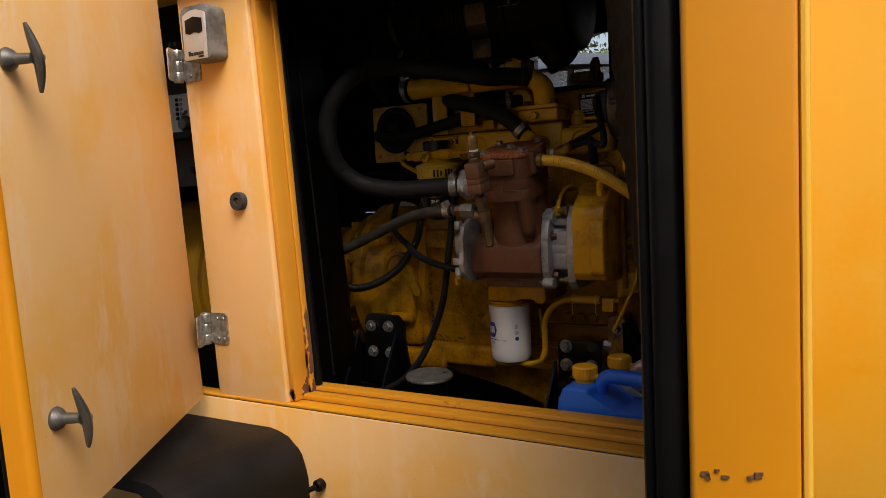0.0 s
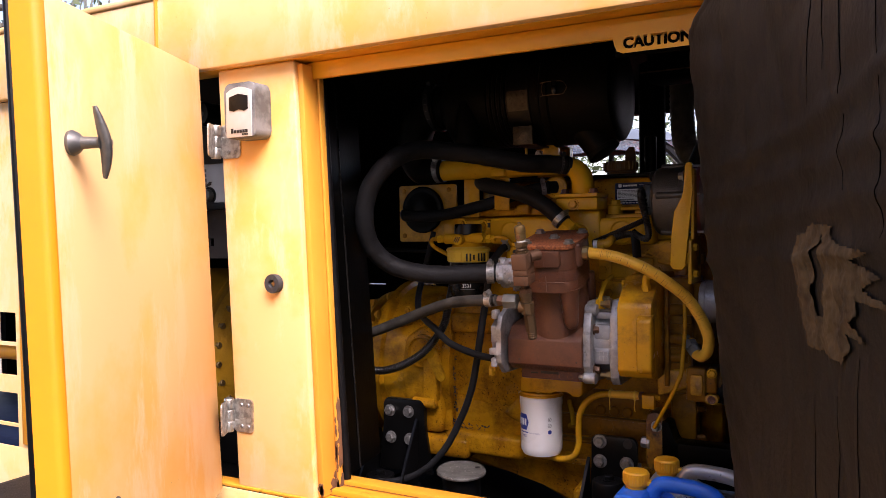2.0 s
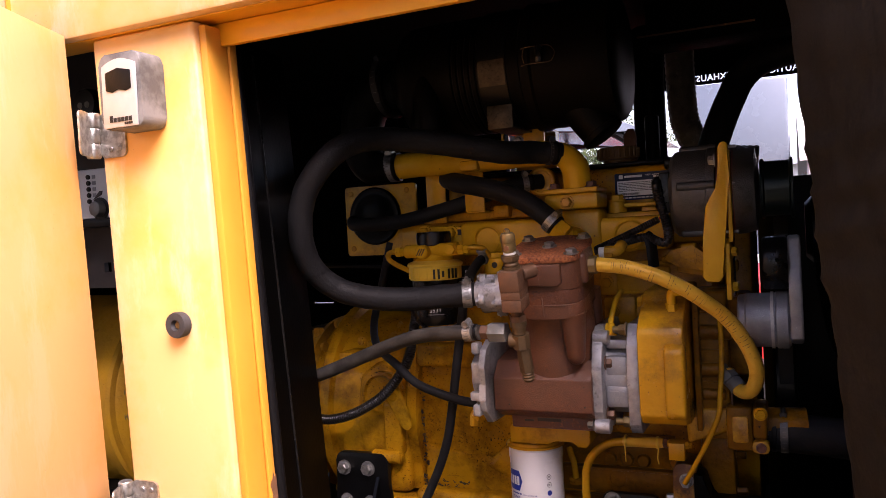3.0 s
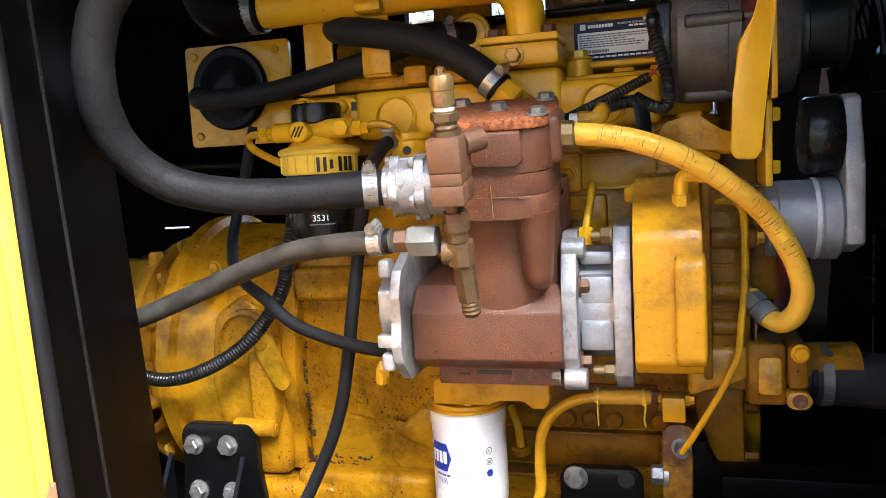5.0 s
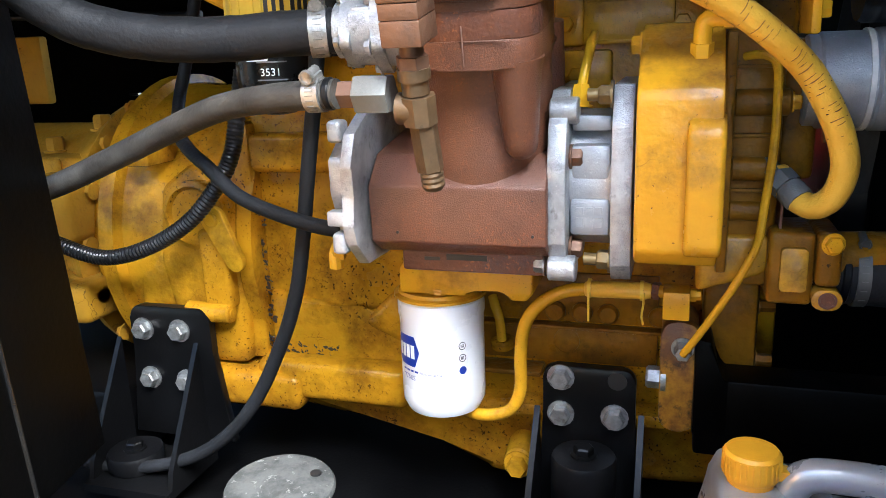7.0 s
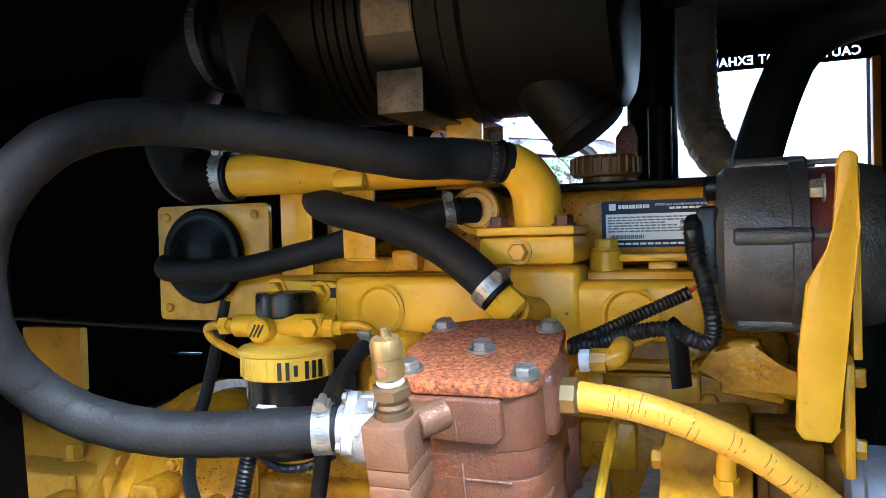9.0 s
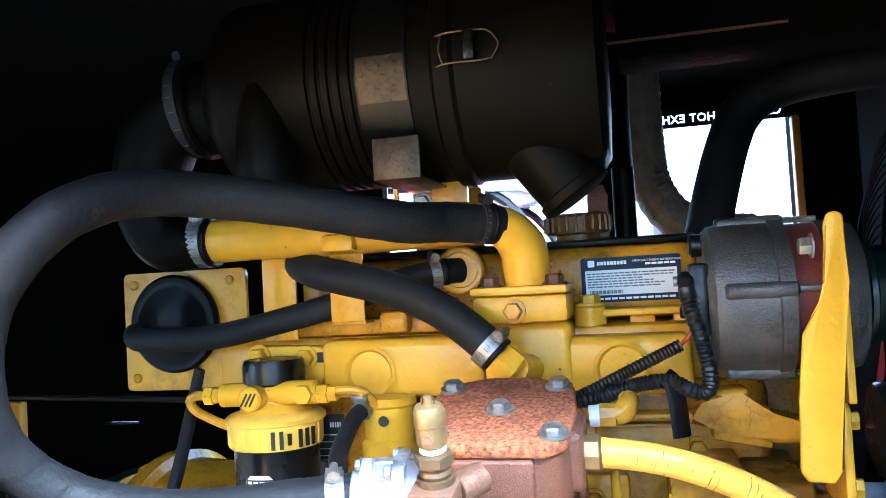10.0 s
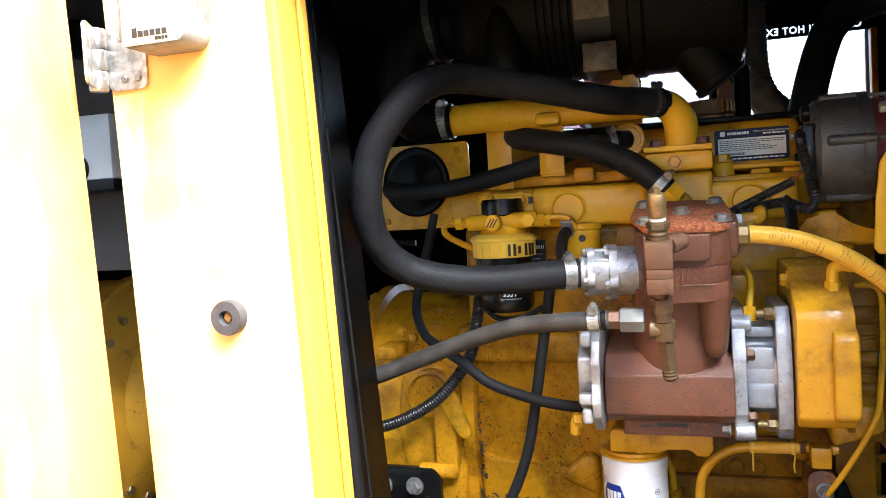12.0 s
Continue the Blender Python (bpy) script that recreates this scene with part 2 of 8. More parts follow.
CUP = mat("glossy_black_rubber_cup", (0.003, 0.003, 0.0035), (0.006, 0.006, 0.006), 0.22, scale=16, bump=0.02, spec=0.08)
LOOM = mat("black_corrugated_loom", (0.008, 0.008, 0.009), (0.014, 0.014, 0.015), 0.32, scale=30, bump=0.0, spec=0.4)
OIL_GRIME = mat("black_oil_grime", (0.022, 0.013, 0.007), (0.05, 0.028, 0.012), 0.4, scale=60, bump=0.3, fine=300)
CLEANER = mat("dusty_black_air_cleaner", (0.0024, 0.0020, 0.0015), (0.0046, 0.0037, 0.0026), 0.46, scale=7, bump=0.08, fine=200, spec=0.06,
              speck=(0.035, 0.03, 0.022), speck_scale=260, speck_at=(0.70, 0.74))
BLACK_PAINT = mat("black_painted_steel", (0.0025, 0.0025, 0.0028), (0.0042, 0.0042, 0.0045), 0.34, scale=12, bump=0.04, fine=200,
                  stain=(0.02, 0.019, 0.017), stain_scale=70, stain_at=(0.70, 0.78), spec=0.2)
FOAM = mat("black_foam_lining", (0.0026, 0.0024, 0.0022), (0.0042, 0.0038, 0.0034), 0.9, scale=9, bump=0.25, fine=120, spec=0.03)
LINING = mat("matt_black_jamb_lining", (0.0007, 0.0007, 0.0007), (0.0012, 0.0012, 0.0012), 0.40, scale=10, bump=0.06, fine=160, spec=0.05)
PAD = mat("brown_black_quilted_lining", (0.0095, 0.0083, 0.0064), (0.020, 0.0165, 0.0120), 0.62, scale=5, bump=0.16, fine=160,
          stain=(0.025, 0.019, 0.0125), stain_scale=7, stain_at=(0.55, 0.75), spec=0.14)
FOAM_OLD = mat("torn_tan_foam", (0.125, 0.080, 0.034), (0.055, 0.034, 0.015), 0.9, scale=35, bump=0.6, fine=120, spec=0.2)
GASKET = mat("black_rubber_gasket", (0.0028, 0.0028, 0.0032), (0.005, 0.005, 0.0056), 0.4, scale=25, bump=0.05, spec=0.16)
BUMPER = mat("dusty_grey_black_rubber", (0.026, 0.027, 0.030), (0.042, 0.043, 0.047), 0.6, scale=60, bump=0.08, fine=300, spec=0.3)
FENDER = mat("black_plastic_fender", (0.0045, 0.0045, 0.0048), (0.008, 0.008, 0.0085), 0.55, scale=9, bump=0.14, fine=260, spec=0.2)
WHITE = mat("white_enamel", (0.80, 0.81, 0.82), (0.74, 0.75, 0.76), 0.28, scale=12, bump=0.01, coat=0.3)
BLUE_INK = mat("blue_print", (0.012, 0.035, 0.28), None, 0.4, bump=0)
BLACK_INK = mat("black_print", (0.012, 0.012, 0.012), None, 0.5, bump=0)
NAVY = mat("navy_label_print", (0.010, 0.020, 0.055), None, 0.5, bump=0, spec=0.2)
LABEL_WHITE = mat("white_label_film", (0.82, 0.84, 0.87), None, 0.5, bump=0, spec=0.3)
GREY_INK = mat("grey_print", (0.16, 0.17, 0.19), None, 0.5, bump=0)
RED_RING = mat("dark_red_insulating_varnish", (0.10, 0.016, 0.014), (0.14, 0.03, 0.02), 0.5, scale=30, bump=0.1)
LID = mat("mottled_dull_steel_lid", (0.058, 0.060, 0.058), (0.105, 0.107, 0.102), 0.5, 0.3, scale=70, mix=(0.40, 0.60), bump=0.14, stain=(0.24, 0.24, 0.23), stain_scale=130, stain_at=(0.60, 0.66), spec=0.3)
TAG = mat("brushed_dull_band_steel", (0.058, 0.045, 0.029), (0.034, 0.026, 0.017), 0.5, 0.6, scale=60, mix=(0.4, 0.6), bump=0.10, speck=(0.015, 0.012, 0.008), speck_scale=240, speck_at=(0.6, 0.66))
BLUE_JUG = mat("blue_plastic_jug", (0.008, 0.15, 0.72), (0.008, 0.13, 0.64), 0.34, scale=10, bump=0.03)
GREY_JUG = mat("silver_grey_plastic_jug", (0.43, 0.43, 0.41), (0.36, 0.36, 0.345), 0.28, 0.4, scale=10, bump=0.02)
CAP_YELLOW = mat("yellow_plastic_cap", (0.80, 0.40, 0.015), (0.72, 0.34, 0.015), 0.42, scale=40, bump=0.06,
                 stain=(0.10, 0.05, 0.01), stain_scale=60, stain_at=(0.70, 0.78))
LOCK_FACE = mat("brushed_silver_face", (0.60, 0.60, 0.60), (0.52, 0.52, 0.52), 0.4, 0.3, scale=20, bump=0.02)
LOCK_BODY = mat("weathered_grey_lock_rubber", (0.075, 0.075, 0.073), (0.19, 0.19, 0.185), 0.6, scale=26, mix=(0.4, 0.6), bump=0.1)
HANDLE = mat("dull_zinc_handle", (0.085, 0.085, 0.082), (0.14, 0.137, 0.128), 0.45, 0.6, scale=30, bump=0.08)
WRAP = mat("silver_brown_heat_wrap", (0.13, 0.10, 0.075), (0.24, 0.19, 0.15), 0.6, 0.2, scale=40, bump=0.6, fine=160, lump=0.8, lump_scale=70)
GEN_CAST = mat("dusty_yellow_casting", (0.52, 0.27, 0.018), (0.42, 0.215, 0.025), 0.5, spec=0.1, scale=10, bump=0.18, fine=140, lump=0.35, crack=(0.07, 0.04, 0.015), crack_scale=38,
               stain=(0.10, 0.06, 0.02), stain_scale=20, stain_at=(0.6, 0.75))
GROUND = mat("dark_gravel_ground", (0.042, 0.039, 0.032), (0.030, 0.028, 0.023), 0.95, scale=0.6, bump=0.6, fine=40,
             stain=(0.028, 0.040, 0.016), stain_scale=0.5, stain_at=(0.50, 0.60))
GRAVEL = mat("pale_crushed_gravel", (0.30, 0.28, 0.24), (0.16, 0.15, 0.13), 0.95, scale=45, mix=(0.4, 0.6), bump=0.8, fine=70)
BARK = mat("grey_bark", (0.09, 0.075, 0.06), (0.05, 0.042, 0.034), 0.9, scale=9, bump=0.6, fine=40)
LEAF = mat("dark_oak_leaves", (0.045, 0.075, 0.025), (0.075, 0.11, 0.04), 0.6, scale=2, bump=0)
MOSS = mat("grey_hanging_moss", (0.14, 0.15, 0.125), (0.10, 0.11, 0.09), 0.9, scale=4, bump=0)
WALL_WHITE = mat("white_building_cladding", (0.72, 0.73, 0.74), (0.66, 0.67, 0.68), 0.6, scale=1, bump=0.05)
ROOF_BLUE = mat("pale_blue_grey_metal_roof", (0.36, 0.42, 0.48), (0.42, 0.48, 0.53), 0.45, 0.2, scale=1.5, bump=0.05)
RED_PAINT = mat("red_machine_paint", (0.50, 0.025, 0.02), (0.40, 0.02, 0.018), 0.4, scale=3, bump=0.02)
CAR_PAINT = mat("blue_grey_car_paint", (0.16, 0.20, 0.25), (0.15, 0.19, 0.24), 0.25, 0.2, scale=3, bump=0, coat=0.5)
DARK_GLASS = mat("dark_car_glass", (0.02, 0.024, 0.028), None, 0.08, bump=0)
TYRE = mat("tyre_rubber", (0.016, 0.016, 0.016), (0.03, 0.03, 0.03), 0.8, scale=20, bump=0.2)
FENCE = mat("weathered_fence_paint", (0.60, 0.60, 0.58), None, 0.7, scale=5, bump=0.05)
GREEN_BOX = mat("dull_olive_case", (0.0056, 0.0063, 0.0024), (0.0035, 0.0042, 0.0021), 0.6, scale=12, bump=0.05, spec=0.15)
STEEL_HULL = mat("dark_grey_frame_steel", (0.018, 0.018, 0.019), (0.030, 0.030, 0.031), 0.5, scale=14, bump=0.06, fine=200, spec=0.3)
PANEL_GREY = mat("light_grey_panel", (0.46, 0.47, 0.47), (0.40, 0.41, 0.42), 0.4, scale=20, bump=0.02)

# ---- mesh tools ----
WHERE = {}


def thing(name, at, label, category, group="", kind=""):
    ob = new(name)
    ob.empty_display_size = 0.02
    ob.location = at
    WHERE[ob.name] = Vector(at)
    return tagged(ob, label, category, group, kind)


def mesh_of(bm, name, material, smooth=True, turn=35):
    bmesh.ops.recalc_face_normals(bm, faces=bm.faces)
    me = bpy.data.meshes.new(name)
    bm.to_mesh(me)
    bm.free()
    me.materials.append(material)
    if smooth:
        me.polygons.foreach_set("use_smooth", [True] * len(me.polygons))
        me.set_sharp_from_angle(angle=radians(turn))
    return me


def part(name, bm, material, parent, label="", smooth=True, turn=35):
    """One mesh, given in world places, under a thing or a part."""
    base = WHERE[parent.name]
    bmesh.ops.translate(bm, verts=bm.verts, vec=-base)
    ob = new(name, mesh_of(bm, name, material, smooth, turn))
    ob.parent = parent
    WHERE[ob.name] = base.copy()
    return tagged(ob, label)


def solo(name, bm, material, at, label, category, group="", kind="", smooth=True, turn=35):
    """A thing of one mesh."""
    bmesh.ops.translate(bm, verts=bm.verts, vec=-Vector(at))
    ob = new(name, mesh_of(bm, name, material, smooth, turn))
    ob.location = at
    WHERE[ob.name] = Vector(at)
    return tagged(ob, label, category, group, kind)


def B():
    return bmesh.new()


def box(bm, x0, x1, y0, y1, z0, z1, bev=0.0, seg=2, turn=None):
    m = Matrix.Translation(((x0 + x1) / 2, (y0 + y1) / 2, (z0 + z1) / 2))
    if turn:
        m = m @ pose(0, 0, 0, *turn)
    vs = bmesh.ops.create_cube(bm, size=1, matrix=m @ Matrix.Diagonal((abs(x1 - x0), abs(y1 - y0), abs(z1 - z0), 1)))["verts"]
    if bev:
        es = list({e for v in vs for e in v.link_edges})
        bmesh.ops.bevel(bm, geom=es, offset=bev, segments=seg, profile=0.5, affect="EDGES", clamp_overlap=True)
    return bm


def frame_to(direction):
    return Vector(direction).normalized().to_track_quat("Z", "Y").to_matrix().to_4x4()


def lathe(bm, profile, at, axis, seg=28):
    """Turns a profile of (radius, height) about the axis through at."""
    m = Matrix.Translation(at) @ frame_to(axis)
    rings = []
    for r, h in profile:
        if r < 1e-6:
            rings.append([bm.verts.new(m @ Vector((0, 0, h)))])
        else:
            rings.append([bm.verts.new(m @ Vector((r * math.cos(2 * math.pi * i / seg), r * math.sin(2 * math.pi * i / seg), h))) for i in range(seg)])
    for a, b in zip(rings, rings[1:]):
        for i in range(seg):
            j = (i + 1) % seg
            quad = [a[i % len(a)], a[j % len(a)], b[j % len(b)], b[i % len(b)]]
            quad = list(dict.fromkeys(quad))
            if len(quad) > 2:
                bm.faces.new(quad)
    for ring in (rings[0], rings[-1]):
        if len(ring) > 2:
            bm.faces.new(ring)
    return bm


def rod(bm, p, q, r, r2=None, bev=0.0, seg=24):
    p, q = Vector(p), Vector(q)
    h, r2 = (q - p).length, r if r2 is None else r2
    b = min(bev, h * 0.45, r * 0.9, r2 * 0.9)
    prof = [(r - b, 0), (r, b), (r2, h - b), (r2 - b, h)] if b else [(r, 0), (r2, h)]
    return lathe(bm, prof, p, q - p, seg)


def hexbolt(bm, p, d, r=0.008, h=0.007, washer=True):
    p, d = Vector(p), Vector(d).normalized()
    if washer:
        rod(bm, p, p + d * r * 0.22, r * 1.32, seg=16)
    lathe(bm, [(r, 0), (r, h * 0.8), (r * 0.84, h), (r * 0.5, h)], p + d * r * 0.2, d, 6)
    return bm


def smooth_path(pts, sub=6):
    pts = [Vector(p) for p in pts]
    ext = [pts[0] * 2 - pts[1]] + pts + [pts[-1] * 2 - pts[-2]]
    out = []
    for a, b, c, d in zip(ext, ext[1:], ext[2:], ext[3:]):
        for k in range(sub):
            t = k / sub
            out.append(0.5 * (2 * b + (c - a) * t + (2 * a - 5 * b + 4 * c - d) * t * t + (3 * b - a - 3 * c + d) * t ** 3))
    return out + [pts[-1]]


def tube(bm, pts, r, seg=14, sub=6, rib=0.0, pitch=0.0045, curved=True, flat=1.0, spiral=0.0):
    """A hose, pipe or wire along pts; rib: the height of its corrugation; spiral: the step of a spiral fabric wrap."""
    path = smooth_path(pts, sub) if curved and len(pts) > 2 else [Vector(p) for p in pts]
    if rib or spiral:
        fine, last = [path[0]], path[0]
        for a, b in zip(path, path[1:]):
            n = max(1, round((b - a).length / (pitch / 2)))
            fine += [a.lerp(b, (k + 1) / n) for k in range(n)]
        path = fine
    up, rings = None, []
    for i, p in enumerate(path):
        d = (path[min(i + 1, len(path) - 1)] - path[max(i - 1, 0)]).normalized()
        if up is None:
            up = d.orthogonal().normalized()
        up = (up - d * up.dot(d)).normalized()
        side = d.cross(up)
        rad = r(i / (len(path) - 1)) if callable(r) else r
        rad -= rib * (i % 2)
        ring = []
        for k in range(seg):
            rk = rad + (spiral * ((i * pitch / 2 / 0.036 + k / seg) % 1.0) if spiral else 0.0)
            ring.append(bm.verts.new(p + (up * math.cos(2 * math.pi * k / seg) + side * flat * math.sin(2 * math.pi * k / seg)) * rk))
        rings.append(ring)
    for a, b in zip(rings, rings[1:]):
        for k in range(seg):
            bm.faces.new((a[k], a[(k + 1) % seg], b[(k + 1) % seg], b[k]))
    bm.faces.new(rings[0]), bm.faces.new(rings[-1])
    return bm


def prism(bm, poly, plane, a0, a1, bev=0.0, seg=2):
    """A polygon given in the plane 'xz', 'yz' or 'xy', thick from a0 to a1 along the third axis."""
    def at(u, v, w):
        return {"xz": (u, w, v), "yz": (w, u, v), "xy": (u, v, w)}[plane]
    lo = [bm.verts.new(at(u, v, a0)) for u, v in poly]
    hi = [bm.verts.new(at(u, v, a1)) for u, v in poly]
    faces = [bm.faces.new(lo), bm.faces.new(hi)]
    for i in range(len(poly)):
        j = (i + 1) % len(poly)
        faces.append(bm.faces.new((lo[i], lo[j], hi[j], hi[i])))
    if bev:
        es = list({e for f in faces for e in f.edges})
        bmesh.ops.bevel(bm, geom=es, offset=bev, segments=seg, profile=0.5, affect="EDGES", clamp_overlap=True)
    return bm


def rounded(u0, u1, v0, v1, r, n=5):
    """A rectangle with round corners, as a polygon."""
    out = []
    for cu, cv, a in ((u1 - r, v1 - r, 0), (u0 + r, v1 - r, 90), (u0 + r, v0 + r, 180), (u1 - r, v0 + r, 270)):
        out += [(cu + r * math.cos(radians(a + 90 * k / n)), cv + r * math.sin(radians(a + 90 * k / n))) for k in range(n + 1)]
    return out


def sheet(bm, us, vs, holes, plane, a0, a1):
    """A flat sheet with rectangular holes, from a0 to a1 thick."""
    us = sorted(set(us) | {h[0] for h in holes} | {h[1] for h in holes})
    vs = sorted(set(vs) | {h[2] for h in holes} | {h[3] for h in holes})
    seen = {}

    def at(u, v, w):
        key = (u, v, w)
        if key not in seen:
            seen[key] = bm.verts.new({"xz": (u, w, v), "yz": (w, u, v), "xy": (u, v, w)}[plane])
        return seen[key]

    def solid(i, j):
        if i < 0 or j < 0 or i >= len(us) - 1 or j >= len(vs) - 1:
            return False
        cu, cv = (us[i] + us[i + 1]) / 2, (vs[j] + vs[j + 1]) / 2
        return not any(h[0] < cu < h[1] and h[2] < cv < h[3] for h in holes)
    for i in range(len(us) - 1):
        for j in range(len(vs) - 1):
            if not solid(i, j):
                continue
            u, v, u2, v2 = us[i], vs[j], us[i + 1], vs[j + 1]
            for w in (a0, a1):
                bm.faces.new((at(u, v, w), at(u2, v, w), at(u2, v2, w), at(u, v2, w)))
            for (di, dj), (p, q) in {(-1, 0): ((u, v), (u, v2)), (1, 0): ((u2, v), (u2, v2)), (0, -1): ((u, v), (u2, v)), (0, 1): ((u, v2), (u2, v2))}.items():
                if not solid(i + di, j + dj):
                    bm.faces.new((at(*p, a0), at(*q, a0), at(*q, a1), at(*p, a1)))
    return bm


def lean(bm, k, z0=0.94):
    """Leans what stands upright by k metres a metre along x."""
    for v in bm.verts:
        v.co.x += k * (v.co.z - z0)
    return bm


def letters(body, size, stretch=1.0, bold=0.0, space=1.0):
    """The flat mesh of a line of writing, in x and y from 0."""
    cu = bpy.data.curves.new("writing", "FONT")
    cu.body, cu.size, cu.resolution_u, cu.offset, cu.space_character = body, size, 3, bold, space
    ob = bpy.data.objects.new("writing", cu)
    scene.collection.objects.link(ob)
    me = bpy.data.meshes.new_from_object(ob.evaluated_get(bpy.context.evaluated_depsgraph_get()))
    bpy.data.objects.remove(ob)
    bm = bmesh.new()
    bm.from_mesh(me)
    bmesh.ops.remove_doubles(bm, verts=bm.verts, dist=1e-6)
    for v in bm.verts:
        v.co.x *= stretch
    return bm


def writing(bm, body, size, at, stretch=1.0, bold=0.0):
    """Adds a line of flat writing that faces the open side."""
    txt = letters(body, size, stretch, bold)
    vs = {v: bm.verts.new((at[0] + v.co.x, at[1], at[2] + v.co.y)) for v in txt.verts}
    for f in txt.faces:
        bm.faces.new([vs[v] for v in f.verts])
    txt.free()
    return bm


MEAN_EYE = Vector((0.49, -0.29, 1.42))   # mean camera position in the close views


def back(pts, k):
    """Points k times as far from the mean camera eye."""
    return [tuple(MEAN_EYE + (Vector(p) - MEAN_EYE) * k) for p in pts]


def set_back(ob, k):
    """Scales a part and its own pieces by k about the mean camera eye, so they keep their look from there."""
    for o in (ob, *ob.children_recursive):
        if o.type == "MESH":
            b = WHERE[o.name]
            o.data.transform(Matrix.Translation(MEAN_EYE - b) @ Matrix.Scale(k, 4) @ Matrix.Translation(b - MEAN_EYE))


def clamp(p, d, r, w=0.013, name="hose_clamp", metal=None, label="zinc-plated worm-drive hose clamp tightened on a hose"):
    """A worm-drive clamp round a hose: band, slots and screw."""
    p, d = Vector(p), Vector(d).normalized()
    ob = thing(name, tuple(p), label, "hose clamp", "worm-drive hose clamps")
    bm = B()
    lathe(bm, [(r, -w / 2), (r + 0.0012, -w / 2), (r + 0.0012, w / 2), (r, w / 2)], p, d, 32)
    metal = metal or ZINC
    part("band", bm, metal, ob)
    side = d.cross(Vector((0, -0.35, 1))).normalized()
    up = side.cross(d).normalized()
    if up.z < 0:
        up = -up
    c = p + up * (r + 0.0046)
    bm = B()
    lathe(bm, [(0.0, -0.0085), (0.0034, -0.0085), (0.0034, 0.0045), (0.0050, 0.005), (0.0050, 0.009), (0.0036, 0.009), (0.0036, 0.0078), (0.0, 0.0078)], c, side, 12)
    part("screw", bm, metal, ob)
    bm = B()
    m = Matrix.Translation(p + up * (r + 0.002)) @ Matrix((side, d, up)).transposed().to_4x4()
    bmesh.ops.create_cube(bm, size=1, matrix=m @ Matrix.Diagonal((0.014, w * 0.9, 0.004, 1)))
    part("housing", bm, metal, ob)
    for k in range(7):
        bm = B()
        a = radians(-48 + 16 * k)
        v = (-Vector((0, 1, 0)) * math.cos(a) + up * math.sin(a)).normalized()
        v = (v - d * v.dot(d)).normalized()
        t = d.cross(v)
        m = Matrix.Translation(p + v * (r + 0.0013)) @ Matrix((t, d, v)).transposed().to_4x4()
        bmesh.ops.create_cube(bm, size=1, matrix=m @ Matrix.Diagonal((0.0007, w * 0.5, 0.0006, 1)))
        part("slot", bm, STEEL_WORN, ob)
    return ob


def hose(name, pts, r, material, label, rib=0.0, group="rubber hoses", seg=16, pitch=0.0045, category="hose", spiral=0.0):
    return solo(name, tube(B(), pts, r, seg=seg, rib=rib, pitch=pitch, spiral=spiral), material, tuple(pts[0]), label, category, group)

# ---- ground and distance ----
bm = B()
bmesh.ops.create_grid(bm, x_segments=60, y_segments=60, size=400)
solo("ground", bm, GROUND, (0, 0, 0), "dark gravel yard with patches of short grass", "ground", kind="structure")
bm = B()
edge = [(-34, -2.0), (-8, 0.4), (-3.4, 0.6), (-2.6, 3.0), (-3.2, 6.0), (-6.0, 12.0), (-34, 28.0)]
prism(bm, edge, "xy", 0.004, 0.02)
solo("gravel_bed", bm, GRAVEL, (-5, 4, 0.0), "bed of pale crushed gravel", "gravel", kind="structure")

LEAN = -0.038          # uprights sheared a little to the left to fit the camera's view
BACK = 1.15            # inner face of the far side wall
TOP = 1.87             # roof edge

# ---- the enclosure ----
enc = thing("generator_enclosure", (0.2, 0.0, 0.55), "sun-faded yellow sheet-steel generator enclosure on a trailer", "enclosure", kind="structure")
# side above the doors, one long folded sheet
bm = B()
box(bm, -1.9, 1.75, -0.022, 0.0, 1.722, TOP, 0.006)
box(bm, -1.9, 1.75, -0.026, 1.2, TOP, TOP + 0.012, 0.004)
part("roof_panel", bm, PAINT, enc)
bm = B()
box(bm, -0.342, -0.3385, -0.0285, -0.020, 1.74, TOP + 0.0135)
part("roof_seam", bm, PAINT_SILL, enc)
# corner post between the two doors
bm = B()
box(bm, -0.180, 0.0, 0.0, 0.050, 0.944, 1.7215, 0.005, 3)
lean(bm, LEAN)
part("corner_post", bm, PAINT, enc)
bm = B()
box(bm, 0.0005, 0.013, 0.008, 0.060, 0.948, 1.716, 0.003)
box(bm, 0.0135, 0.019, 0.046, 0.060, 0.948, 1.698, 0.002)
lean(bm, LEAN)
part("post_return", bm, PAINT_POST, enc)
rng = random.Random(3)
bm = B()
def ragged(bm, c, rx, rz, y0, y1, n=13):
    ring = [(c[0] + rx * math.cos(2 * math.pi * k / n) * (0.55 + 0.75 * rng.random()), c[1] + rz * math.sin(2 * math.pi * k / n) * (0.55 + 0.75 * rng.random())) for k in range(n)]
    prism(bm, ring, "xz", y0, y1)


def flake(bm, y, z, ry, rz, x0, x1, n=15):
    """A thin flake with a ragged outline on a side that faces along x."""
    ring = [(min(0.0605, y + ry * math.cos(2 * math.pi * k / n) * (0.55 + 0.75 * rng.random())), max(0.949, z + rz * math.sin(2 * math.pi * k / n) * (0.55 + 0.75 * rng.random()))) for k in range(n)]
    prism(bm, ring, "yz", x0, x1)


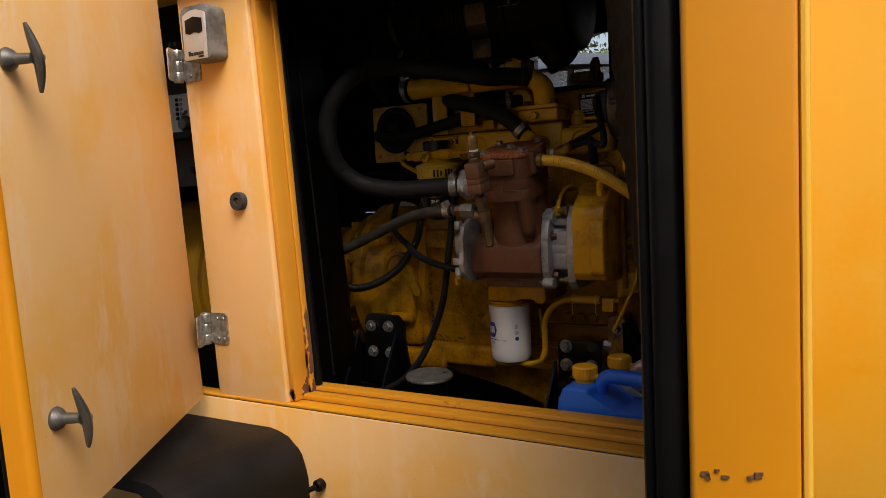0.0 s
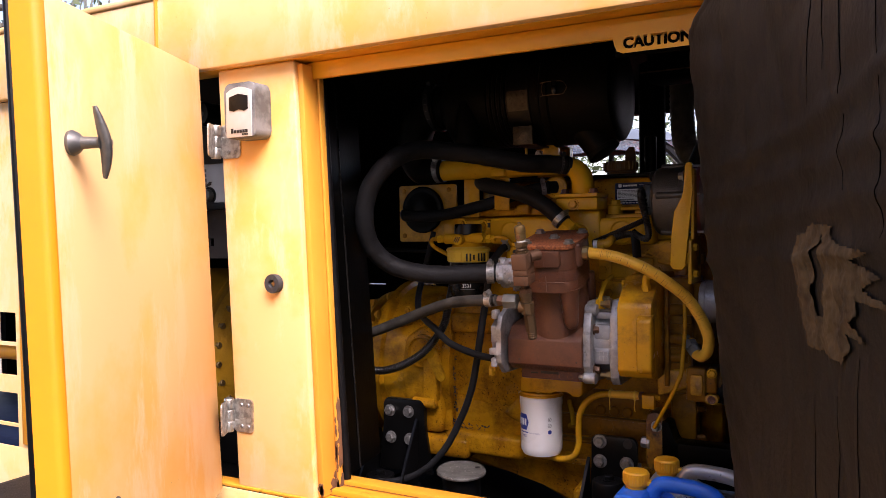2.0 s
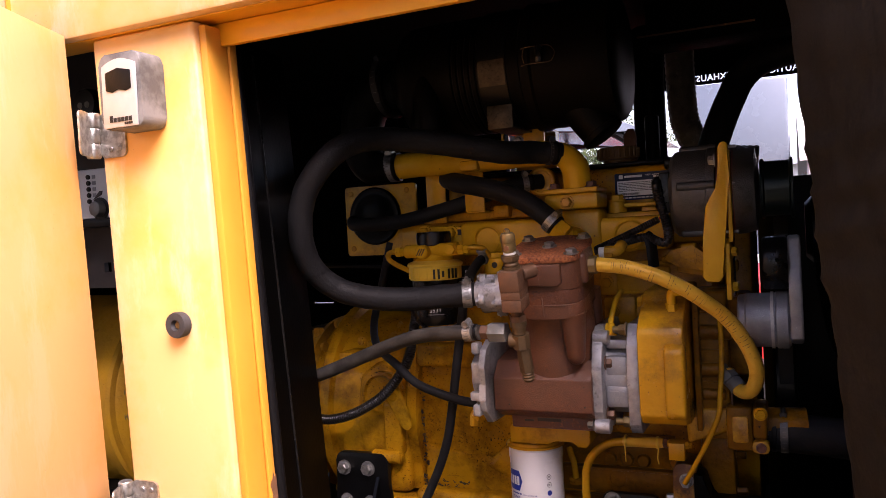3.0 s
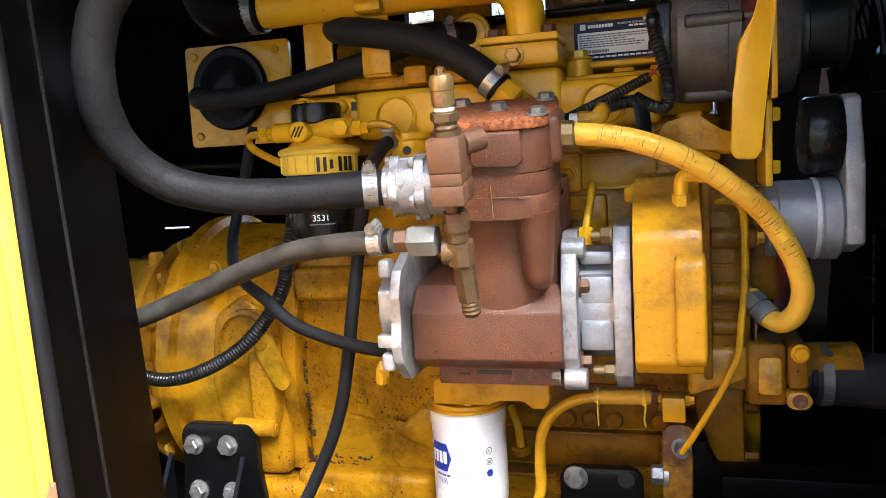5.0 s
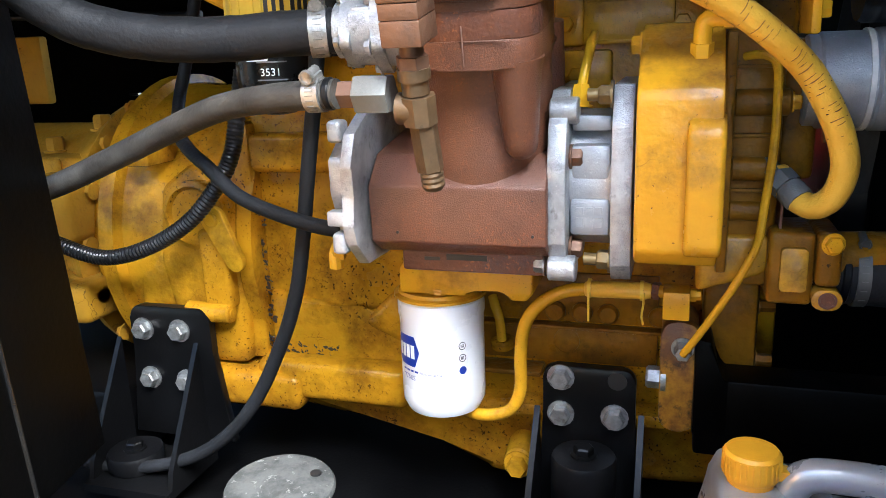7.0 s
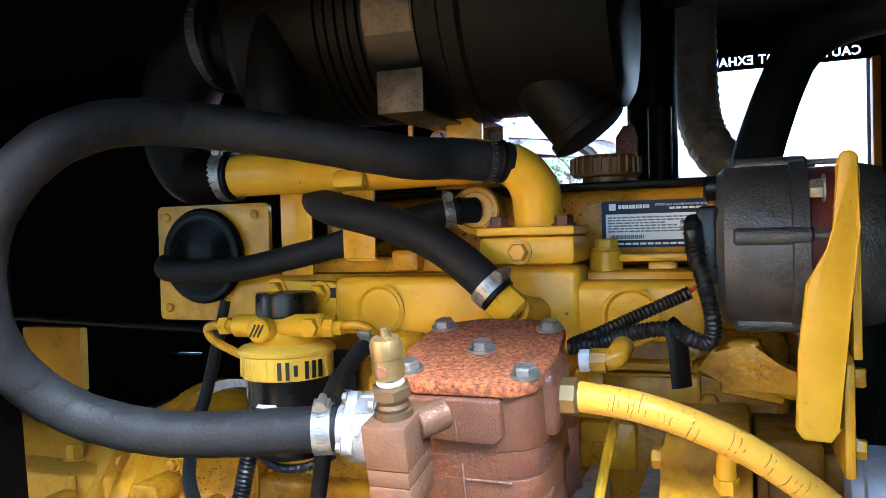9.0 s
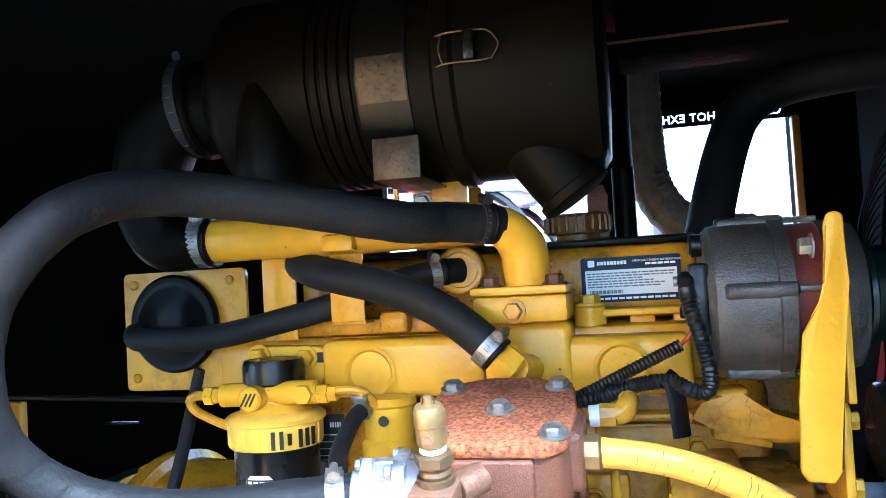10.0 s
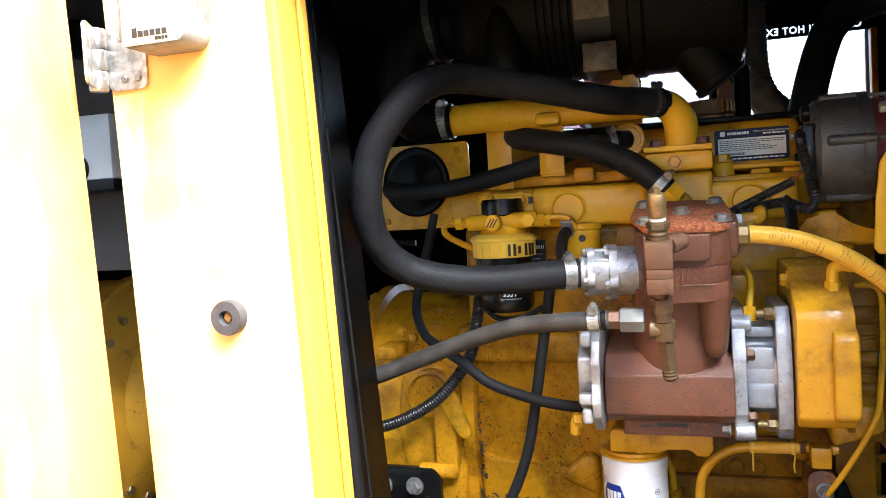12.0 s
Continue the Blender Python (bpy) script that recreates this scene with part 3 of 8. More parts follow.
for k in range(16):
    flake(bm, 0.0585 - 0.004 * rng.random(), 0.955 + 0.155 * rng.random() ** 1.4, 0.004 + 0.006 * rng.random(), 0.006 + 0.014 * rng.random(), 0.0188, 0.0194 + 0.0004 * rng.random())
for k in range(7):
    flake(bm, 0.036 + 0.012 * rng.random(), 0.953 + 0.028 * rng.random() ** 2, 0.004 + 0.006 * rng.random(), 0.003 + 0.006 * rng.random(), 0.0128, 0.0133 + 0.0003 * rng.random())
for k in range(9):
    ragged(bm, (0.0165 + 0.002 * rng.random(), 0.953 + 0.13 * rng.random() ** 1.5), 0.002 + 0.0012 * rng.random(), 0.005 + 0.010 * rng.random(), 0.0453, 0.0461)
for k in range(6):
    ragged(bm, (0.006 + 0.006 * rng.random(), 0.956 + 0.03 * rng.random() ** 2), 0.003 + 0.003 * rng.random(), 0.004 + 0.006 * rng.random(), 0.0068, 0.0081)
lean(bm, LEAN)
part("rust_patch", bm, RUST, enc, "flaking paint with bare rust")
# sill under the opening
bm = B()
box(bm, -1.9, 1.75, -0.004, 0.0, 0.50, 0.940, 0.003)
part("sill_panel", bm, PAINT, enc)
bm = B()
box(bm, -0.78, 0.70, -0.003, 0.030, 0.941, 0.947, 0.002)
box(bm, -0.0, 0.70, 0.0305, 0.060, 0.944, 0.957, 0.003)
box(bm, -0.0, 0.70, 0.0605, 0.094, 0.950, 0.965, 0.003)
part("sill", bm, PAINT_SILL, enc)
bm = B()
box(bm, 0.0, 0.70, 0.0296, 0.0303, 0.9470, 0.9476)
box(bm, 0.0, 0.70, 0.0598, 0.0603, 0.9570, 0.9578)
part("sill_seam", bm, RUST, enc, "thin dark line in the sill's fold")
# header lip above the opening, with a stencilled plate hanging from it
bm = B()
box(bm, -0.80, 0.70, 0.0, 0.048, 1.7225, 1.730, 0.001)
box(bm, -0.030, 0.70, 0.036, 0.046, 1.692, 1.722, 0.002)
part("header", bm, PAINT_BRIGHT, enc)


def stencil(x0, x1, z0, z1, y, body, size, at, mirror, material, parent, round_left, bold=0.0013, stretch=1.04, space=1.0):
    """A plate with letters cut through it."""
    txt = letters(body, size, stretch, bold, space)
    bm = B()
    sign = -1 if mirror else 1
    cut = [e for e in txt.edges if len(e.link_faces) == 1]
    made = {}
    for e in cut:
        for v in e.verts:
            if v not in made:
                made[v] = bm.verts.new((at[0] + sign * v.co.x, y, at[1] + v.co.y))
    for e in cut:
        bm.edges.new((made[e.verts[0]], made[e.verts[1]]))
    txt.free()
    r = 0.012
    poly = [(x1, z0), (x1, z1), (x0 - r, z1), (x0 - r * 0.4, z1 - r * 0.3), (x0, z0 + r * 1.0), (x0 + r * 0.3, z0 + r * 0.3), (x0 + r, z0)] if round_left \
        else [(x1, z0), (x1, z1), (x0, z1), (x0, z0)]
    vs = [bm.verts.new((u, y, v)) for u, v in poly]
    for a, b in zip(vs, vs[1:] + vs[:1]):
        bm.edges.new((a, b))
    bmesh.ops.triangle_fill(bm, use_beauty=True, use_dissolve=False, edges=bm.edges)
    ret = bmesh.ops.extrude_face_region(bm, geom=list(bm.faces))
    bmesh.ops.translate(bm, verts=[v for v in ret["geom"] if isinstance(v, bmesh.types.BMVert)], vec=(0, 0.002, 0))
    return part("stencil_plate", bm, material, parent, "yellow plate with stencil-cut words", smooth=False)


stencil(0.533, 0.70, 1.6695, 1.712, 0.0325, "CAUTION! HOT", 0.0205, (0.546, 1.6765), False, PAINT_BRIGHT, enc, True)
# Black sheet added behind the cut letters in place of the bay's darkness.
bm = B()
box(bm, 0.53, 0.70, 0.047, 0.055, 1.668, 1.712)
part("plate_backing", bm, FOAM, enc)
# front wall right of the opening and the vented panel at the other end
bm = B()
box(bm, 0.722, 1.75, -0.010, 0.05, 0.60, 1.7215, 0.005)
part("front_wall", bm, PAINT_MID, enc)
bm = B()
cols = [(-1.36, -1.235), (-1.225, -1.10), (-1.09, -0.982), (-0.972, -0.838)]
rows = [(1.178, 1.246), (1.102, 1.170), (0.992, 1.062), (0.922, 0.985)]
sheet(bm, [-1.9, -0.79], [0.60, 1.7215], [(a, b, c, d) for a, b in cols for c, d in rows], "xz", -0.003, 0.003)
part("vent_panel", bm, PAINT, enc, "faded panel with rows of square vent openings")
bm = B()
box(bm, -0.815, -0.790, -0.010, -0.0035, 0.95, 1.7215, 0.002)
box(bm, -0.7895, -0.778, -0.010, 0.045, 0.95, 1.7215, 0.002)
part("vent_panel_edge", bm, PAINT_FRESH, enc)
bm = B()
for z in (1.174, 0.9885, 0.9215):
    rod(bm, (-0.977, -0.004, z), (-0.977, -0.008, z), 0.006, bev=0.002, seg=12)
part("rivet", bm, PAINT_SILL, enc)
bm = B()
hexbolt(bm, (-0.92, -0.006, 1.835), (0, -1, 0), 0.010, 0.008)
part("roof_bolt", bm, STEEL_WORN, enc)
# what shows behind the vents
bm = B()
rod(bm, (-1.75, 0.11, 1.118), (-0.95, 0.11, 1.130), 0.019, bev=0.003)
solo("stay_tube", bm, PAINT_SILL, (-1.3, 0.11, 1.12), "yellow steel tube behind the vents", "tube")
bm = B()
box(bm, -1.75, -0.80, 0.03, 0.40, 0.905, 0.945, 0.004)
solo("base_tray", bm, NAVY, (-1.3, 0.2, 0.905), "dark blue tray behind the vents", "tray")
# far side wall with its own opening, floor, ends and dark lining
bm = B()
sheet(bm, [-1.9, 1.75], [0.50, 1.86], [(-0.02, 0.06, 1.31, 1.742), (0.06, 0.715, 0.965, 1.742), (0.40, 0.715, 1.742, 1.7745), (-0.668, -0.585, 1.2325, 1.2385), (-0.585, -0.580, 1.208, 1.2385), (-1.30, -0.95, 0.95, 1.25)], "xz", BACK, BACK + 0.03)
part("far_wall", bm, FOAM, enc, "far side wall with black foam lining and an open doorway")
bm = B()
box(bm, 0.7155, 0.728, BACK - 0.02, BACK + 0.05, 0.965, 1.742, 0.002)
part("far_jamb", bm, PAINT_FRESH, enc)
bm = B()
sheet(bm, [-1.9, 1.75], [0.50, 1.868], [(-0.02, 0.06, 1.31, 1.742), (0.06, 0.715, 0.965, 1.742), (0.40, 0.715, 1.742, 1.7745), (-0.668, -0.585, 1.2325, 1.2385), (-0.585, -0.580, 1.208, 1.2385), (-1.30, -0.95, 0.95, 1.25)], "xz", BACK + 0.0305, BACK + 0.034)
part("far_skin", bm, PAINT, enc)
bm = B()
sheet(bm, [-0.003, BACK + 0.034], [0.50, 1.868], [(0.14, 0.62, 0.86, 1.36)], "yz", -1.904, -1.9005)
part("end_skin", bm, PAINT, enc)
bm = B()
box(bm, 1.7505, 1.754, -0.010, BACK + 0.034, 0.50, 1.868)
part("end_skin", bm, PAINT, enc)
stencil(0.40, 0.715, 1.742, 1.775, BACK - 0.004, "CAUTION! HOT EXHAUST", 0.0205, (0.7035, 1.7500), True, BLACK_PAINT, enc, False, 0.0004, 0.94, 1.10)
bm = B()
box(bm, -1.88, 1.73, 0.052, 1.14, 0.78, 0.80)
part("floor_pan", bm, BLACK_PAINT, enc)
bm = B()
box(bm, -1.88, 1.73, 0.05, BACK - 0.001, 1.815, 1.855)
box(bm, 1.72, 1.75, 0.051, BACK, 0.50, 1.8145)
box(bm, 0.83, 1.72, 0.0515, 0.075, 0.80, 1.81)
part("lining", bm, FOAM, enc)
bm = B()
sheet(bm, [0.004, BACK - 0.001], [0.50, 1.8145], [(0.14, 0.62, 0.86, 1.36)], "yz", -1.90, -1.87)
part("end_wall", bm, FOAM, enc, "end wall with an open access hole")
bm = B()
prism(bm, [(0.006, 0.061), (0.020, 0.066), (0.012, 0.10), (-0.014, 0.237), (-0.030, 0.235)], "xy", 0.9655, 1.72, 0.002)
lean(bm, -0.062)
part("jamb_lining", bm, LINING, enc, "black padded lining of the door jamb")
bm = B()
tube(bm, [(0.020, 0.070, 0.967), (0.020, 0.070, 1.70)], 0.008, seg=12)
lean(bm, -0.055)
part("jamb_gasket", bm, GASKET, enc)
# Glossy bead added to draw the highlight along the lining's crease.
bm = B()
tube(bm, [(0.0055, 0.1345, 0.967), (0.0055, 0.1345, 1.70)], 0.0022, seg=8)
lean(bm, -0.062)
part("lining_bead", bm, PLASTIC, enc)
# a dark beam and a brown edge under the roof
bm = B()
box(bm, 0.44, 0.80, 0.62, 0.70, 1.735, 1.814, 0.004)
part("roof_beam", bm, FOAM, enc)
bm = B()
box(bm, 0.425, 0.62, 0.615, 0.6195, 1.7525, 1.7550)
part("beam_edge", bm, RUST, enc)
# trailer frame under it
bm = B()
box(bm, -1.95, 1.85, 0.06, 0.16, 0.42, 0.78, 0.01)
box(bm, -1.95, 1.85, 0.98, 1.08, 0.42, 0.78, 0.01)
part("chassis_rail", bm, BLACK_PAINT, enc)


# wheel and fender
def wheel(y):
    w = thing("trailer_wheel", (-0.36, y, 0.0), "black trailer tyre on a grey steel rim", "wheel", "trailer wheels")
    part("tyre", lathe(B(), [(0.20, -0.09), (0.31, -0.095), (0.345, -0.07), (0.35, 0.0), (0.345, 0.07), (0.31, 0.095), (0.20, 0.09)], (-0.36, y, 0.35), (0, 1, 0), 40), TYRE, w)
    part("rim", lathe(B(), [(0.06, -0.03), (0.15, -0.05), (0.2, -0.085), (0.2, 0.08), (0.06, 0.02)], (-0.36, y, 0.35), (0, 1, 0), 32), STEEL_WORN, w)


wheel(-0.17)
wheel(1.33)
bm = B()
outer = [(0.043, 0.60)] + [(-0.042 + 0.085 * math.cos(radians(a)), 0.812 + 0.085 * math.sin(radians(a))) for a in range(0, 91, 10)] \
    + [(-0.745 + 0.085 * math.cos(radians(a)), 0.812 + 0.085 * math.sin(radians(a))) for a in range(90, 181, 10)] + [(-0.83, 0.60)]
inner = [(x * 0.975 - 0.009, z - 0.012) for x, z in outer]
prism(bm, outer + inner[::-1], "xz", -0.285, -0.0055, 0.003)
fd = thing("fender", (-0.36, -0.14, 0.6), "black plastic trailer fender bolted to the yellow side", "fender")
part("shell", bm, FENDER, fd)
bm = B()
lip_out = [(x * 1.006 + 0.002, z + 0.003) for x, z in outer]
lip_in = [(x * 0.965 - 0.012, z - 0.018) for x, z in outer]
prism(bm, lip_out + lip_in[::-1], "xz", -0.297, -0.2853, 0.004, 3)
part("rolled_lip", bm, FENDER, fd)
bm = B()
rod(bm, (0.075, -0.0045, 0.806), (0.075, -0.022, 0.806), 0.011, bev=0.003)
rod(bm, (0.075, -0.022, 0.806), (0.062, -0.030, 0.800), 0.005, bev=0.001)
solo("fender_bolt", bm, GASKET, (0.075, -0.0045, 0.806), "black rubber-capped bolt on the yellow sill panel", "bolt")


# ---- doors ----
def door_space(bm, hinge, way, out, drop=0.0, slant=0.0, z0=0.945):
    """Puts a door built with u along its width, w outwards and z up in its open place."""
    way, out = Vector(way).normalized(), Vector(out).normalized()
    for v in bm.verts:
        u, w, z = v.co
        p = Vector(hinge) + way * u + out * w
        v.co = (p.x + slant * (z - z0), p.y, z - drop * u)
    return bm


LW = 0.565
L_AT = ((-0.190, -0.030, 0), (0.475, -0.880, 0), (0.880, 0.475, 0), 0.055, -0.046)


def left(bm):
    return door_space(bm, *L_AT)


ld = thing("door_1", (-0.190, -0.030, 0.945), "faded yellow enclosure door standing wide open with two T-handles", "door", "enclosure doors", kind="structure")
part("panel", left(box(B(), 0.0, LW - 0.008, -0.004, 0.0, 0.948, 1.724, 0.0012)), PAINT, ld)
bm = B()
fold = [(LW - 0.0080 + 0.012 * math.sin(radians(a)), -0.012 + 0.012 * math.cos(radians(a))) for a in range(0, 91, 15)]
fold += [(LW + 0.004, -0.034), (LW - 0.030, -0.034), (LW - 0.030, -0.031), (LW, -0.031)] + [(LW - 0.0080 + 0.008 * math.sin(radians(a)), -0.012 + 0.008 * math.cos(radians(a))) for a in range(90, -1, -15)]
prism(bm, fold, "xy", 0.948, 1.724)
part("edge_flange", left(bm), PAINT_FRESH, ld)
part("inner_panel", left(box(B(), 0.012, LW - 0.035, -0.030, -0.0045, 0.96, 1.712, 0.004)), FOAM, ld)
part("gasket", left(box(B(), LW - 0.026, LW - 0.002, -0.046, -0.0345, 0.95, 1.722, 0.006, 3)), GASKET, ld)


def t_handle(u, z, put, parent):
    h = part("handle", put(lathe(B(), [(0.0, 0.0), (0.0145, 0.0), (0.0155, 0.004), (0.0125, 0.010), (0.0075, 0.015), (0.0065, 0.034), (0.009, 0.037), (0, 0.037)], (u, 0.0, z), (0, 1, 0), 20)), HANDLE, parent, "dull zinc T-handle")
    bm = B()
    tube(bm, [(u + 0.010, 0.036, z + 0.042), (u + 0.005, 0.040, z + 0.02), (u, 0.042, z), (u - 0.005, 0.040, z - 0.02), (u - 0.010, 0.035, z - 0.042)],
         lambda t: 0.0035 + 0.0070 * math.sin(math.pi * min(1, max(0, t))) ** 0.8, seg=14, flat=0.62)
    part("grip", put(bm), HANDLE, h)
    part("lock_cylinder", put(rod(B(), (u, 0.043, z), (u, 0.050, z), 0.005, bev=0.0015, seg=16)), ZINC, h)


t_handle(0.515, 1.556, left, ld)
t_handle(0.512, 1.098, left, ld)


def hinge(x, z):
    h = thing("hinge", (x, 0.0, z), "shiny galvanised steel leaf hinge joining door and post", "hinge", "door hinges")
    bm = B()
    prism(bm, rounded(x + 0.006, x + 0.052, z - 0.031, z + 0.031, 0.008), "xz", -0.0035, -0.0005)
    part("post_leaf", bm, STEEL_HINGE, h)
    bm = B()
    for k, (a, b) in enumerate(((-0.031, -0.011), (-0.010, 0.010), (0.011, 0.031))):
        lathe(bm, [(0.0085, a), (0.0095, a + 0.002), (0.0095, b - 0.002), (0.0085, b)], (x, -0.010, z), (0.03, 0, 1), 16)
    part("knuckle", bm, STEEL_HINGE, h)
    bm = B()
    prism(bm, rounded(0.002, 0.042, z - 0.030, z + 0.030, 0.008), "xz", 0.0008, 0.0035)
    part("door_leaf", door_space(bm, (x, -0.016, 0), L_AT[1], L_AT[2], 0.0, 0.0), STEEL_HINGE, h)
    for dx, dz in ((0.026, 0.020), (0.042, 0.020), (0.026, -0.020), (0.042, -0.020)):
        part("rivet", rod(B(), (x + dx, -0.0035, z + dz), (x + dx, -0.006, z + dz), 0.004, bev=0.0015, seg=10), ZINC, h)


hinge(-0.207, 1.588)
hinge(-0.190, 1.080)

# the engine bay's own door, swung open towards the camera
R_AT = ((0.700, 0.0, 0), (0.274, -0.962, 0), (0.962, 0.274, 0))
RW = 0.782


def right(bm):
    return door_space(bm, *R_AT)


rd = thing("door_2", (0.700, 0.0, 0.945), "open yellow enclosure door lined with torn black quilted padding", "door", "enclosure doors", kind="structure")
part("panel", right(box(B(), 0.0, RW, 0.042, 0.046, 0.90, 1.735, 0.0018)), PAINT_MID, rd)
bm = B()
box(bm, RW - 0.003, RW + 0.002, 0.001, 0.0415, 0.90, 1.735, 0.003, 3)
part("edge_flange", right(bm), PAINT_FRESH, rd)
part("inner_board", right(box(B(), 0.004, RW - 0.056, 0.002, 0.041, 0.903, 1.732, 0.002)), FOAM, rd)
bm = B()
for u, z, a, b in ((0.005, 1.2255, 0.0022, 0.0016), (0.0068, 1.2240, 0.0012, 0.0024), (0.010, 1.2275, 0.0014, 0.0008), (0.0125, 1.2250, 0.0022, 0.0009), (0.022, 1.2248, 0.0015, 0.0014), (0.0245, 1.2256, 0.0020, 0.0020), (0.026, 1.2268, 0.0012, 0.0010)):
    z += 0.010
    box(bm, RW + 0.0012, RW + 0.0030, u, u + a * 1.3, z, z + b * 1.1, turn=(12 * rng.random(), 0, 0))
part("paint_chip", right(bm), RUST, rd)
bm = B()
box(bm, RW - 0.052, RW - 0.004, -0.012, 0.0005, 0.905, 1.73, 0.004, 3)
for k in range(3):
    box(bm, RW - 0.046 + 0.014 * k, RW - 0.038 + 0.014 * k, -0.0165, -0.0115, 0.905, 1.73, 0.002, 2)
part("gasket", right(bm), GASKET, rd)
# quilted pad: a soft sheet, its hinge-side edge cut away at top and bottom
bm = B()
NU, NV = 150, 120
grid = {}


def pad_start(z):
    return 0.058 + 0.24 * min(1, max(0.0, (z - 1.645) / 0.085)) ** 1.2


def pad_face(u, z):
    """How far the pad's face stands in from the door."""
    s = max(0.0, (u - pad_start(z)) / (RW - 0.055 - pad_start(z)))
    q = 0.0035 * abs(math.sin(math.pi * (u + z * 0.55) / 0.12)) ** 0.4 * abs(math.sin(math.pi * (u * 0.4 - z) / 0.16)) ** 0.5
    q += 0.004 * noise.noise((u * 5, z * 4, 0.3)) + 0.0016 * noise.noise((u * 22, z * 16, 2.3)) + 0.0009 * noise.noise((u * 60, z * 30, 5.1))
    for k in range(4):
        zc = 1.50 - 0.034 * k + 0.05 * (u - 0.5) + 0.008 * noise.noise((u * 9, k * 2.0, 1.0))
        q += 0.0036 * math.exp(-((z - zc) / 0.006) ** 2) * min(1, 3 * max(0, 0.75 - abs(u - 0.45)))
    q += 0.0034 * max(0.0, 1 - abs(u - 0.13) / 0.17) * abs(math.sin(math.pi * (z + 0.22 * u + 0.012 * noise.noise((u * 5, z * 7, 1.9))) / 0.046)) ** 0.45
    for k in range(9):
        uc = 0.20 + 0.058 * k + 0.008 * noise.noise((z * 4, k * 3.1, 0.7))
        q -= 0.0028 * math.exp(-((u - uc) / 0.0035) ** 2) * (0.3 + 0.7 * min(1, max(0, 1.36 - z) * 5 + max(0, z - 1.50) * 6)) * (0.5 + 0.5 * noise.noise((k, z * 6, 4)))
    edge = min(1.0, s * 14)
    bulge = max(0.0, 1 - (u - 0.06) / 0.36)
    return -0.003 - 0.003 * edge ** 0.5 - q * edge - max(0.0, 0.034 + 0.11 * (z - 1.346)) * bulge ** 1.3 * min(1.0, 0.25 + s * 14)


TEAR = [(0.402, 1.408), (0.406, 1.378), (0.424, 1.344), (0.438, 1.325), (0.520, 1.324), (0.537, 1.337), (0.531, 1.345), (0.570, 1.344), (0.543, 1.354), (0.556, 1.363), (0.551, 1.369), (0.640, 1.3695), (0.562, 1.3775),
        (0.606, 1.387), (0.545, 1.394), (0.592, 1.401), (0.533, 1.403), (0.503, 1.410), (0.508, 1.417), (0.450, 1.418), (0.436, 1.413)]


def torn(u, z):
    """Whether the place lies inside the tear, whose edge is jagged on the free side."""
    u += 0.0025 * noise.noise((u * 120, z * 120, 3.0))
    z += 0.0012 * noise.noise((u * 150, z * 150, 8.0))
    inside = False
    for (a, b), (c, d) in zip(TEAR, TEAR[1:] + TEAR[:1]):
        if (b > z) != (d > z) and u < a + (c - a) * (z - b) / (d - b):
            inside = not inside
    return inside


for i in range(NU + 1):
    for j in range(NV + 1):
        s, z = i / NU, 0.90 + 0.83 * j / NV
        u = pad_start(z) + (RW - 0.055 - pad_start(z)) * s
        grid[i, j] = bm.verts.new((u, pad_face(u, z), z))
for i in range(NU):
    for j in range(NV):
        bm.faces.new((grid[i, j], grid[i + 1, j], grid[i + 1, j + 1], grid[i, j + 1]))
pad = part("lining_pad", right(bm), PAD, rd, "torn brown-black quilted lining pad", turn=60)
bm = B()
g2 = {}
for i in range(141):
    for j in range(91):
        u, z = 0.39 + 0.26 * i / 140, 1.318 + 0.106 * j / 90
        g2[i, j] = bm.verts.new((u, pad_face(u, z) - 0.0022 + 0.0022 * noise.noise((u * 60, z * 60, 7)) + 0.0012 * noise.noise((u * 200, z * 200, 2)), z))
for i in range(140):
    for j in range(90):
        u, _, z = g2[i, j].co
        pit = ((u - 0.474 - 0.010 * noise.noise((z * 60, 2.0, 9.0)) - 0.2 * (z - 1.38)) / 0.016) ** 2 + ((z - 1.380) / 0.027) ** 2 < 1 + 0.7 * noise.noise((u * 90, z * 90, 5))
        if torn(u, z) and not pit:
            bm.faces.new((g2[i, j], g2[i + 1, j], g2[i + 1, j + 1], g2[i, j + 1]))
bmesh.ops.delete(bm, geom=[v for v in bm.verts if not v.link_faces], context="VERTS")
part("torn_foam", right(bm), FOAM_OLD, pad, "exposed tan foam in the jagged tear")
# black threads laid on the pad stand in for the shade in its creases
for u0, z0, u1, z1 in ((0.427, 1.66, 0.434, 1.508), (0.465, 1.66, 0.470, 1.53), (0.560, 1.70, 0.599, 1.485), (0.599, 1.485, 0.606, 1.41), (0.618, 1.38, 0.606, 1.335), (0.616, 1.322, 0.621, 1.282), (0.621, 1.282, 0.607, 1.05), (0.505, 1.300, 0.505, 1.02),
                       (0.556, 1.335, 0.563, 1.06), (0.658, 1.361, 0.627, 1.325), (0.450, 1.290, 0.458, 1.04), (0.705, 1.373, 0.742, 1.386), (0.727, 1.470, 0.735, 1.20), (0.520, 1.62, 0.530, 1.44), (0.64, 1.275, 0.675, 1.282)):
    bm = B()
    pts = []
    n = 14
    for k in range(n + 1):
        u = u0 + (u1 - u0) * k / n + 0.0011 * noise.noise((k * 0.5, u0 * 30, z0 * 9)) + 0.0006 * noise.noise((k * 2.1, u0 * 50, z0 * 5))
        z = z0 + (z1 - z0) * k / n
        pts.append((u, pad_face(u, z) - 0.0004, z))
    tube(bm, pts, lambda t: 0.00028 * math.sin(math.pi * min(0.97, max(0.03, t))) + 0.00014, seg=6, sub=3)
    part("slit", right(bm), FOAM, pad)
